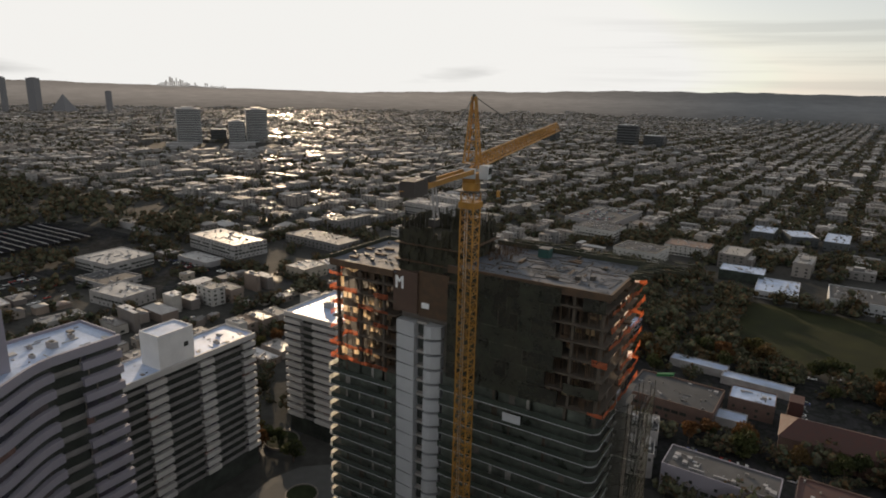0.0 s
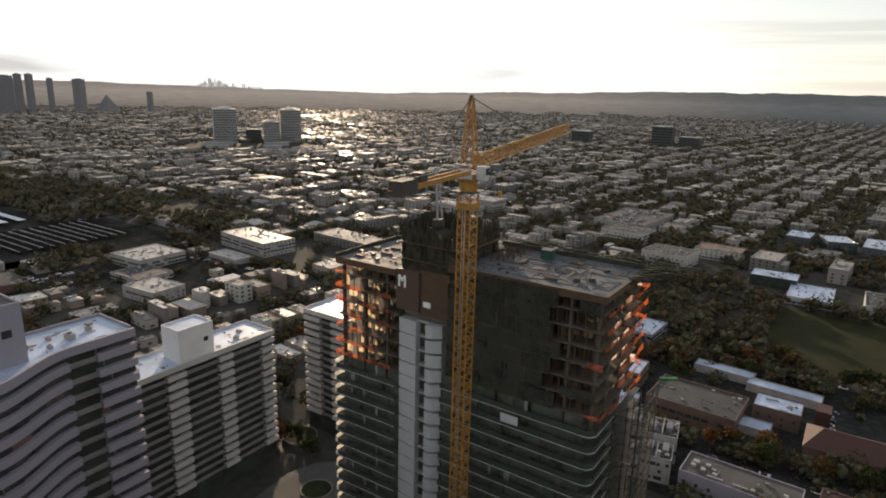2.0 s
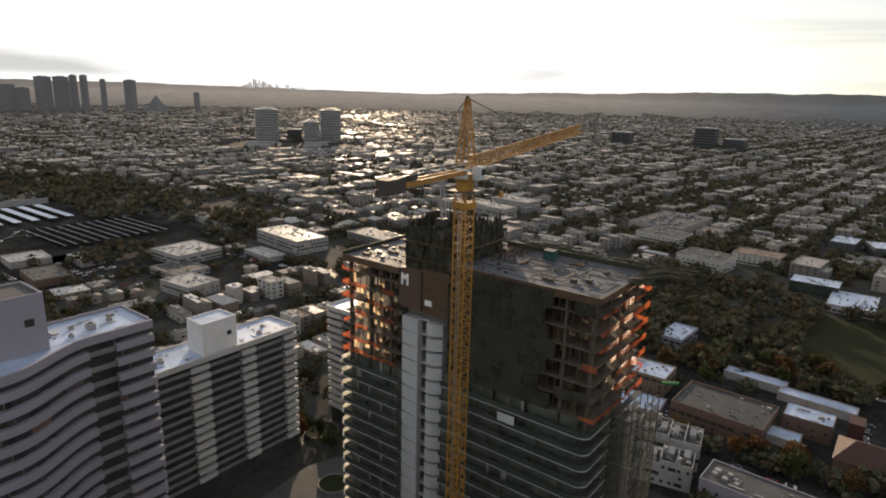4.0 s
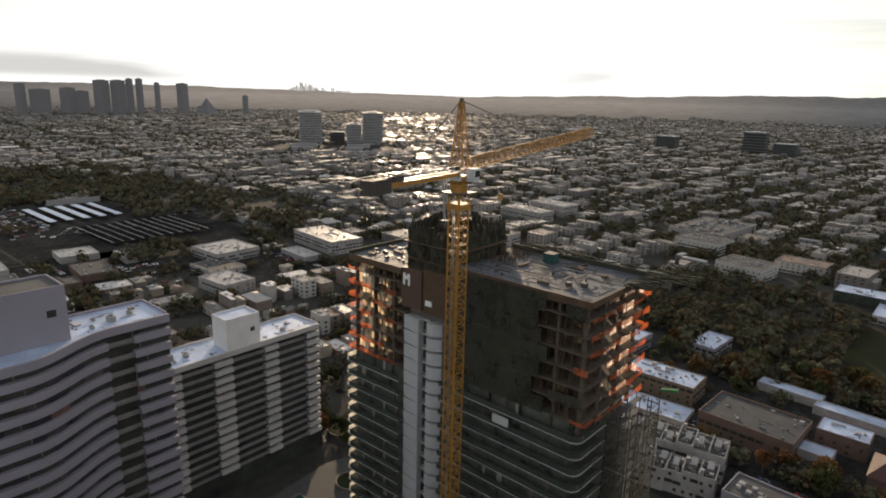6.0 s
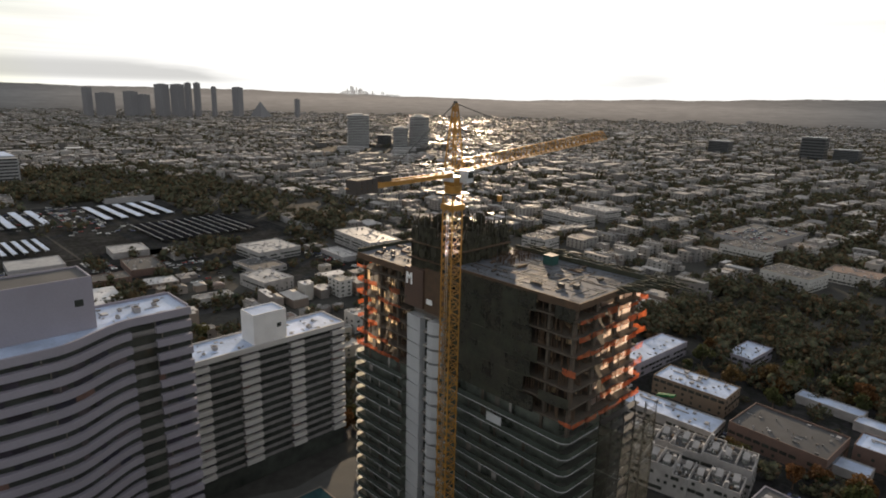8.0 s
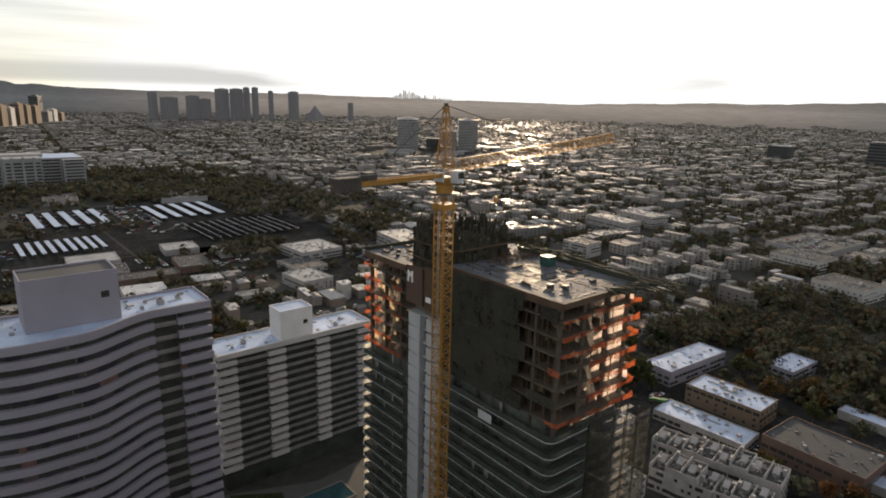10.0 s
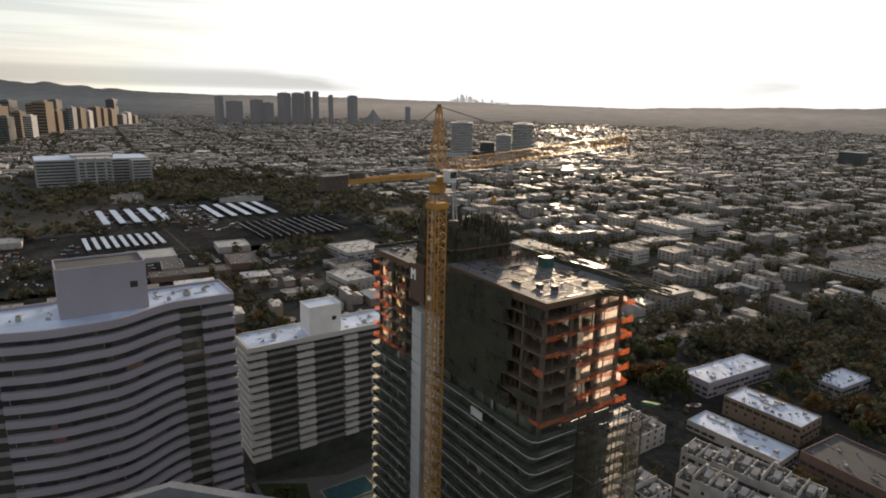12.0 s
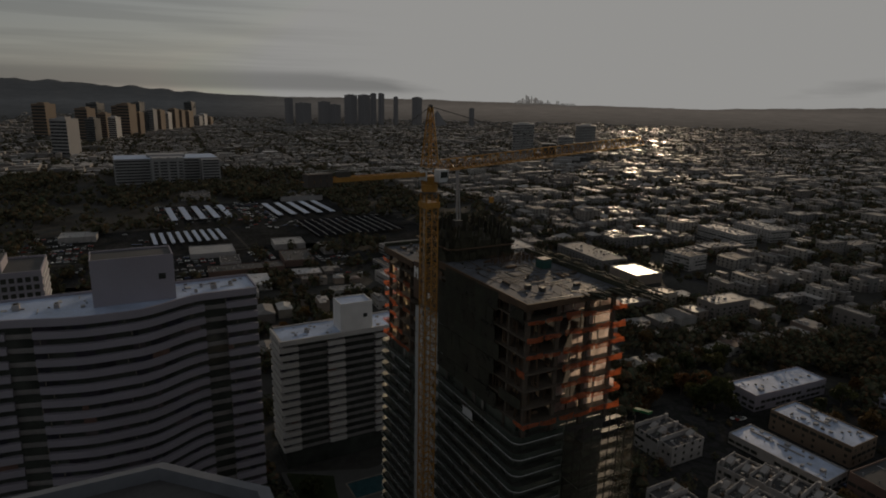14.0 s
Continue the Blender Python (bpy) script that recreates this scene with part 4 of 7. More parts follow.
part("white_panel", Geo().box(-1.6, -1.42, -1.2, 1.2, 2.2, 3.9), CABIN, upper, "white panel")
head = Geo()
b, t, H0, H1 = 1.15, 0.28, 4.6, 15.2
cs = [(-b, -b), (b, -b), (b, b), (-b, b)]
at = lambda i, h: (cs[i % 4][0] * (1 - h) + cs[i % 4][0] / b * t * h, cs[i % 4][1] * (1 - h) + cs[i % 4][1] / b * t * h, H0 + (H1 - H0) * h)
for i in range(4):
    head.bar(at(i, 0), at(i, 1), 0.22)
    for j in range(6):
        head.bar(at(i, j / 6), at(i + 1, (j + 1) / 6), 0.11)
        head.bar(at(i, j / 6), at(i + 1, j / 6), 0.09)
part("tower_head", head, YELLOW, upper, "lattice tower head")
part("head_sheave", Geo().box(-0.28, 0.28, -0.2, 0.2, 15.0, 15.6), STEEL, upper)
JL, RISE = 60.0, 0.055
jib = Geo()
JN = 30
for i in range(JN):
    x0, x1 = 1.2 + JL * i / JN, 1.2 + JL * (i + 1) / JN
    z0, z1 = 3.6 + RISE * x0, 3.6 + RISE * x1
    for y in (-0.75, 0.75):
        jib.bar((x0, y, z0), (x1, y, z1), 0.22)
        jib.bar((x0, y, z0), ((x0 + x1) / 2, 0, (z0 + z1) / 2 + 2.0), 0.12)
        jib.bar((x1, y, z1), ((x0 + x1) / 2, 0, (z0 + z1) / 2 + 2.0), 0.12)
    jib.bar((x0, -0.75, z0), (x1, 0.75, z1), 0.08)
    jib.bar((x0, -0.75, z0), (x0, 0.75, z0), 0.08)
    if i:
        jib.bar((x0 - JL / JN / 2, 0, 3.6 + RISE * (x0 - 1) + 2.0), (x0 + JL / JN / 2, 0, 3.6 + RISE * (x0 + 1) + 2.0), 0.22)
part("jib", jib, YELLOW, upper, "yellow lattice jib")
part("pendant", Geo().bar((0.2, 0, 15.2), (36, 0, 5.1 + RISE * 36), 0.12), STEEL, upper)
part("pendant", Geo().bar((-0.2, 0, 15.2), (-17, 0, 4.6), 0.12), STEEL, upper)
cj = Geo()
for y in (-0.9, 0.9):
    cj.box(-24, -1.2, y - 0.12, y + 0.12, 3.0, 3.75)
for i in range(11):
    cj.bar((-1.5 - 2.1 * i, -0.9, 3.2), (-3.6 - 2.1 * i, 0.9, 3.2), 0.12)
part("counter_jib", cj, YELLOW, upper, "yellow counter jib with walkway")
part("walkway_rail", Geo().bar((-24, -1.2, 4.8), (-2, -1.2, 4.8), 0.06).bar((-24, 1.2, 4.8), (-2, 1.2, 4.8), 0.06), ALU, upper)
for i in range(4):
    part("counterweight", Geo().box(-24.2 + 1.1 * i, -23.15 + 1.1 * i, -1.05, 1.05, 2.4, 4.5), BALLAST, upper, "dark concrete counterweight block")
part("winch", Geo().box(-18.5, -16.5, -0.8, 0.8, 3.75, 5.0), STEEL, upper)
part("trolley", Geo().box(14, 16, -0.9, 0.9, 3.9, 4.35), STEEL, upper)
part("hook_cable", Geo().bar((15, 0, 4.0), (15, 0, -2.0), 0.06), STEEL, upper)
part("hook_block", Geo().box(14.6, 15.4, -0.25, 0.25, -3.2, -2.0), YELLOW, upper)


# ---- loose small things on roofs ----
clutter = Geo()
rq = random.Random(77)


def strew(m, x0, x1, y0, y1, z, count, tall=1.0):
    """Vents, pipes, boxes and ducts on one roof."""
    for i in range(count):
        x, y = rq.uniform(x0, x1), rq.uniform(y0, y1)
        kind = rq.random()
        if kind < 0.25:
            l = rq.uniform(1.0, 4.0)
            w, d = (min(l, (x1 - x) + 0.2), 0.16) if rq.random() < 0.5 else (0.16, min(l, (y1 - y) + 0.2))
            h = rq.uniform(0.12, 0.3)
        elif kind < 0.6:
            w, d, h = rq.uniform(0.2, 0.5), rq.uniform(0.2, 0.5), rq.uniform(0.4, 1.1) * tall
        else:
            w, d, h = rq.uniform(0.6, 1.7), rq.uniform(0.6, 1.5), rq.uniform(0.3, 1.0) * tall
        k = len(clutter.v)
        clutter.box(x, x + w, y, y + d, z, z + h)
        clutter.v[k:] = [tuple(m @ Vector(p)) for p in clutter.v[k:]]


# ---- white banded apartment blocks ----
def banded_block(label, sides, body, ztop, floor, count, band, rail, pane=True, group="banded blocks", coat=None):
    """A block with white spandrel bands. sides: lists of (plan line outside, inward step, dark bays as index ranges)."""
    ob = thing("apartment_block", body[0], body[2], 0, label, "building", group)
    ox, oy = body[0], body[2]
    coat = coat or STUCCO_WHITE
    prng = random.Random(int(ztop * 7 + ox))

    def loc(g):
        g.v = [(x - ox, y - oy, z) for x, y, z in g.v]
        return g

    x0, x1, y0, y1 = body
    part("inner_wall", loc(Geo().box(x0, x1, y0, y1, 0, ztop - 1.2)), GLASS_DARK, ob, "dark window strips")
    for k in range(count):
        zb = ztop - 1.6 - floor * (k + 1)
        if zb < 1:
            break
        for line, step, bays in sides:
            flags = [any(s <= i < e for s, e in bays) for i in range(len(line) - 1)]
            i = 0
            while i < len(flags):
                j = i
                while j < len(flags) and flags[j] == flags[i]:
                    j += 1
                run = line[i:j + 1]
                at = lambda f: [(p[0] + step[0] * f, p[1] + step[1] * f) for p in run]
                if flags[i]:
                    part("balcony_rail", loc(Geo().strip(at(rail[0]), at(rail[0] + 0.15), zb + 0.3, zb + 1.25)), rail[1], ob, "grey balcony rail")
                    part("balcony_slab", loc(Geo().strip(at(rail[0]), at(1.0), zb, zb + 0.2)), RAIL_DARK, ob)
                else:
                    part("spandrel_band", loc(Geo().strip(run, at(1.0), zb, zb + band)), coat, ob, "white stucco spandrel band")
                    for m in range(i, j - 1, 3):
                        if pane and prng.random() < 0.5:
                            e = min(m + prng.choice((1, 2, 3)), j)
                            part("window", loc(Geo().strip([(p[0] + step[0] * 0.72, p[1] + step[1] * 0.72) for p in line[m:e + 1]], [(p[0] + step[0] * 0.8, p[1] + step[1] * 0.8) for p in line[m:e + 1]], zb + band, zb + floor)), WINDOWS, ob)
                    for m in range(i + (k % 3), j, 14):
                        c = (line[m][0] + step[0] * 0.5, line[m][1] + step[1] * 0.5)
                        part("window_pier", loc(Geo().box(c[0] - 0.12, c[0] + 0.12, c[1] - 0.12, c[1] + 0.12, zb + band, zb + floor)), RECESS, ob)
                i = j
    # roof slab with fascia and parapet
    g = Geo()
    for line, step, bays in sides:
        g.strip(line, [(x + step[0] * 0.4, y + step[1] * 0.4) for x, y in line], ztop - 2.0, ztop)
        g.strip([(x + step[0] * 0.41, y + step[1] * 0.41) for x, y in line], [(x + step[0], y + step[1]) for x, y in line], ztop - 1.95, ztop - 0.78)
    part("roof_fascia", loc(g), coat, ob, "white roof fascia")
    part("roof", loc(Geo().box(x0, x1, y0, y1, ztop - 1.2, ztop - 0.7)), ROOF_SKY_WHITE, ob, "white membrane roof")
    part("parapet", loc(Geo().box(x0 - 0.3, x0, y0, y1, ztop - 3, ztop).box(x0, x1, y1, y1 + 0.3, ztop - 3, ztop)), coat, ob)
    return ob, loc


def penthouse(ob, loc, x0, x1, y0, y1, z0, z1, coat):
    house = part("lift_house", loc(Geo().box(x0, x1, y0, y1, z0, z1)), coat, ob, "windowless white lift house")
    part("lift_house_rim", loc(Geo().box(x0, x1, y0, y0 + 0.3, z1, z1 + 0.5).box(x0, x1, y1 - 0.3, y1, z1, z1 + 0.5).box(x0, x0 + 0.3, y0 + 0.3, y1 - 0.3, z1, z1 + 0.5).box(x1 - 0.3, x1, y0 + 0.3, y1 - 0.3, z1, z1 + 0.5)), coat, house)
    part("lift_house_roof", loc(Geo().box(x0 + 0.3, x1 - 0.3, y0 + 0.3, y1 - 0.3, z1, z1 + 0.06)), ROOF_TAR if coat is STUCCO_WHITE else ROOF_SKY_WHITE, house)
    part("lift_house_window", loc(Geo().box(x1, x1 + 0.06, y1 - 4, y1 - 2.2, z1 - 6.2, z1 - 4.6)), GLASS_DARK, house)


def roof_plant(x, y, z, s, label="grey ventilation unit on the roof"):
    u = thing("roof_unit", x, y, z, label, "roof unit", "roof units")
    part("unit_body", Geo().box(-s / 2, s / 2, -s / 3, s / 3, 0, s * 0.6), PARAPET, u)
    part("unit_cap", Geo().prism(arc(0, 0, s * 0.25, 0, 315, 7), s * 0.6, s * 0.72), STEEL, u)


def wave(y):
    """Plan line of the wavy front."""
    s = lambda a, b, v: (lambda t: t * t * (3 - 2 * t))(max(0.0, min(1.0, (v - a) / (b - a))))
    return -125.5 + 7.8 * s(60, 41, y) - 5.5 * s(33, 8, y) + 5.0 * s(-2, -30, y)


ys = [74 - 1.45 * i for i in range(80)]
front = [(wave(y), y) for y in ys][::-1]
bays = [(i, i + 1) for i in range(79) if any(a <= front[i][1] + 0.7 <= b for a, b in ((58.8, 64.8), (12.6, 18.4), (-34, -28)))]
b1, loc1 = banded_block("tall white apartment block with wavy banded front", [(front, (-1.6, 0), bays)], (-141, -127.6, ys[-1], 74), 94.6, 3.68, 25, 1.75, (0.55, RAIL_DARK))
body_front = Geo().strip([(x - 1.4, y) for x, y in front], [(-128, y) for x, y in front], 0, 93.4)
part("inner_wall", loc1(body_front), GLASS_DARK, b1, "dark window strips")
part("roof", loc1(Geo().strip([(x - 0.6, y) for x, y in front], [(-127.5, y) for x, y in front], 93.4, 93.9)), ROOF_SKY_WHITE, b1, "white membrane roof")
penthouse(b1, loc1, -138, -126.6, 32.5, 52.5, 93.9, 106, STUCCO_WHITE)
for x, y, s in ((-132, 63, 2.2), (-134, 68, 1.4), (-130, 58, 1.2), (-131, 24, 1.8), (-133, 15, 2.4), (-135, 60, 1.1)):
    roof_plant(x, y, 93.9, s)

b2front = [(-175.0, 91.2 + 1.2 * i) for i in range(55)]
b2side = [(-192.0 + 1.52 * i, 91.2) for i in range(11)]
b2bays = [(i, i + 1) for i in range(54) if any(a <= 91.8 + 1.2 * i <= b for a, b in ((98.5, 110.8), (118, 130.3), (137, 150)))]
b2, loc2 = banded_block("white banded apartment block with dark balcony bays", [(b2front, (-1.8, 0), b2bays), (b2side, (0, 1.4), [])], (-192, -176.8, 92.6, 156), 56.4, 3.3, 14, 1.8, (0.4, RAIL_DARK), coat=STUCCO_CREAM)
part("base_wall", loc2(Geo().box(-191, -177.5, 93.5, 156, 0, 9.0)), RECESS, b2)
penthouse(b2, loc2, -186.5, -176.6, 116.5, 130, 55.7, 67.2, LIFT_WHITE)
for x, y, s in ((-183, 104, 2.2), (-180, 142, 2.0), (-185, 147, 1.5), (-181, 99, 1.2)):
    roof_plant(x, y, 55.7, s)
b3front = [(-184 + 1.3 * i, 180.0) for i in range(22)]
b3bays = [(i, i + 1) for i in range(21) if 7 <= i < 12]
b3side = [(-155.4, 180 + 1.5 * i) for i in range(23)]
b3, loc3 = banded_block("white banded apartment block with dark balcony bays", [(b3front, (0, 1.8), b3bays), (b3side, (-1.4, 0), [])], (-184, -156.8, 181.8, 213), 56.4, 3.3, 14, 1.75, (0.4, RAIL_DARK), coat=STUCCO_CREAM)
for x, y, s in ((-172, 195, 4), (-165, 205, 2)):
    roof_plant(x, y, 55.7, s)

HERE = Matrix.Identity(4)
strew(HERE, -139, -127, 54, 72, 93.9, 16, 0.4)
strew(HERE, -139, -127, -20, 31, 93.9, 22, 0.4)
strew(HERE, -190, -178, 94, 115, 55.7, 14, 0.4)
strew(HERE, -190, -178, 132, 154, 55.7, 16, 0.4)
strew(HERE, -182, -158, 184, 211, 55.7, 20, 0.5)
# foreground office block: only its dark roof and parapet show
fo = thing("office_block", -30, 30, 0, "dark office block with grey parapet", "building")
fo_out = [(-49, 42.6), (-49, 8), (-8, 8), (-8, 50), (-14, 56.5), (-34.5, 56.5)][::-1]
fo_out = [(x + 30, y - 30) for x, y in fo_out]
fo_in = [(x * 0.93, y * 0.93) for x, y in fo_out]
part("wall", Geo().prism(fo_out, 0, 87.6), BRONZE, fo, "dark curtain wall")
part("parapet", Geo().strip(fo_out + fo_out[:1], fo_in + fo_in[:1], 87.6, 90.0), DARK_PARAPET, fo, "dark grey parapet")
part("roof", Geo().prism(fo_in, 87.6, 87.75), ROOF_TAR, fo, "dark tar roof")

# podium with pool and planters between the blocks
single("pavement_podium", Geo().prism([(-170, 88), (-92, 88), (-92, 130), (-140, 172), (-156, 158), (-160, 146), (-157, 120)], 0, 4.0), PAVING, "grey paved podium deck", "podium", kind="structure")
single("planting_bed", Geo().prism([(-168, 90), (-128, 90), (-124, 100), (-150, 104), (-158, 106)], 4.0, 4.35), SHRUB_SOIL, "dark planted garden bed on the podium", "garden bed")
single("planting_bed", Geo().prism([(-122, 90), (-96, 90), (-96, 126), (-118, 140), (-128, 128)], 4.0, 4.35), SHRUB_SOIL, "dark planted garden bed on the podium", "garden bed")
pool = thing("swimming_pool", -146, 118, 4.0, "blue swimming pool in the deck", "pool")
part("water", Geo().box(-5, 5, -9, 9, 0.0, 0.1), POOL, pool)
part("coping", Geo().box(-5.6, -5, -9.6, 9.6, 0, 0.2).box(5, 5.6, -9.6, 9.6, 0, 0.2).box(-5, 5, -9.6, -9, 0, 0.2).box(-5, 5, 9, 9.6, 0, 0.2), RECESS, pool)
for x, y, r, z in ((-180, 172, 7.5, 0), (-143, 145, 6, 4.0)):
    pl = thing("round_planter", x, y, z, "round concrete planter with dark shrubs", "planter")
    part("rim", Geo().strip(arc(0, 0, r, 0, 360, 28), arc(0, 0, r - 0.5, 0, 360, 28), 0, 1.0), RECESS, pl)
    part("soil", Geo().prism(arc(0, 0, r - 0.5, 0, 347, 27), 0, 0.7), SHRUB_SOIL, pl)


# ---- low buildings ----
def window_mesh():
    return Geo().box(-0.6, 0.6, -0.06, 0.06, 0.1, 1.4).mesh("window", GLASS_DARK)


WIN = window_mesh()
WIDE = Geo().box(-1.5, 1.5, -0.06, 0.06, 0.0, 1.5).mesh("window", GLASS_DARK)


def flat_house(x, y, w, d, h, turn, wall, roof, label, windows=True, units=2, category="house", group="", seed=0, parapet=0.6, sill=False):
    """A flat-roofed building: walls, parapet, sunk roof, windows on the two seen sides, roof units."""
    r = random.Random(seed)
    ob = thing("flat_roofed_building", x, y, 0, label, category, group, turn=turn)
    part("wall", Geo().box(-w / 2, w / 2, -d / 2, d / 2, 0, h - parapet), wall, ob)
    t = 0.35
    part("parapet", Geo().strip([(-w / 2, -d / 2), (w / 2, -d / 2), (w / 2, d / 2), (-w / 2, d / 2), (-w / 2, -d / 2)], [(-w / 2 + t, -d / 2 + t), (w / 2 - t, -d / 2 + t), (w / 2 - t, d / 2 - t), (-w / 2 + t, d / 2 - t), (-w / 2 + t, -d / 2 + t)], h - parapet, h), wall, ob)
    top = part("roof", Geo().box(-w / 2 + t, w / 2 - t, -d / 2 + t, d / 2 - t, h - parapet, h - parapet + 0.12), roof, ob)
    if windows:
        n = max(1, int((h - 1) / 3.0))
        for f in range(n):
            z = 1.0 + f * 3.0
            for s, m in ((w, 0), (d, 1)):
                wide = r.random() < 0.6
                c = max(1, int(s / (3.5 if wide else 4.2)))
                for i in range(c):
                    if r.random() < 0.12:
                        continue
                    u = -s / 2 + s * (i + 0.5) / c
                    q = pose(u, -d / 2, z) if m == 0 else pose(w / 2, u, z, 0, 0, 90)
                    put("window", WIDE if wide else WIN, ob, q)
    for i in range(2 if units > 2 else 0):
        ux, uy, l = r.uniform(-w / 3, w / 3), r.uniform(-d / 3, d / 3), r.uniform(0.12, 0.35) * max(w, d)
        lx, ly = (l / 2, 0.3) if w > d else (0.3, l / 2)
        part("roof_duct", Geo().box(ux - lx, ux + lx, uy - ly, uy + ly, h - parapet + 0.1, h - parapet + 0.7), PARAPET, top)
    strew(ob.matrix_basis, -w / 2 + 1.2, w / 2 - 2.2, -d / 2 + 1.2, d / 2 - 2.2, h - parapet + 0.1, int(w * d / 38) if units else 0)
    for i in range(units):
        s = r.uniform(0.9, 2.2)
        ux, uy = r.uniform(-w / 2 + 2, w / 2 - 2), r.uniform(-d / 2 + 2, d / 2 - 2)
        part("air_conditioner", Geo().box(ux - s / 2, ux + s / 2, uy - s / 2, uy + s / 2, h - parapet + 0.1, h - parapet + 0.1 + s * 0.6), PARAPET, top)
    return ob


def gable_house(x, y, w, d, h, turn, wall, roof, label, rise=2.6, name="gabled_house"):
    ob = thing(name, x, y, 0, label, "house", turn=turn)
    part("wall", Geo().box(-w / 2, w / 2, -d / 2, d / 2, 0, h), wall, ob)
    e = 0.5
    k = d * 0.28
    g = Geo()
    g.v += [(-w / 2 - e, -d / 2 - e, h), (w / 2 + e, -d / 2 - e, h), (w / 2 + e, d / 2 + e, h), (-w / 2 - e, d / 2 + e, h), (-w / 2 + k, 0, h + rise), (w / 2 - k, 0, h + rise)]
    g.f += [(0, 1, 5, 4), (2, 3, 4, 5), (1, 2, 5), (3, 0, 4), (3, 2, 1, 0)]
    part("roof", g, roof, ob)
    return ob


EX = [(-225, 12, -70, 222)]          # plan rectangles kept free of the ordinary city


def keep(x0, x1, y0, y1):
    EX.append((x0, x1, y0, y1))


flat_house(-130, 338, 17, 52, 9, -4, STUCCO_WHITE, ROOF_SKY_WHITE, "long pale school building with white roof", seed=1, category="school")
flat_house(-91.5, 313, 37, 19, 10, 1, TOWER_BEIGE, ROOF_SKY_WHITE, "tan building with white roof and roof units", seed=2, units=9, category="school")
flat_house(-89, 284, 43, 16, 5, 3, STUCCO_GREY, ROOF_SKY_WHITE, "low building with white roof", seed=3, units=4, category="school")
flat_house(-91, 383, 15, 28, 7.5, -4, STUCCO_WHITE, ROOF_SKY_WHITE, "small pale building with white roof", seed=4, units=1)
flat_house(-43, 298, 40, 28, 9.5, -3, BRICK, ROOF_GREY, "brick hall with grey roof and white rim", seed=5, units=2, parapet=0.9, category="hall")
flat_house(-10, 314, 20, 15, 9, 0, BRICK, ROOF_SKY_WHITE, "small brick building with white roof", seed=6, units=3)
flat_house(-18, 297, 15, 10, 4, 0, STUCCO_GREY, ROOF_SKY_WHITE, "low canopy with white roof", windows=False, units=0, category="canopy")
flat_house(-10, 343, 34, 9, 4.5, -4, STUCCO_GREY, ROOF_SKY_WHITE, "long low shed with white roof", windows=False, units=0, category="shed")
flat_house(-40, 352, 30, 9, 4.5, -4, STUCCO_GREY, ROOF_SKY_WHITE, "long low shed with white roof", windows=False, units=0, category="shed")
gable_house(26, 290, 46, 22, 9, 0, BRICK, RED_TILE, "long brick building with red tiled hip roof", 5.0, "tiled_school")
single("roof_tower", Geo().box(5, 11, 303, 312, 0, 15), RED_TILE, "square brick stair tower with red top", "tower")


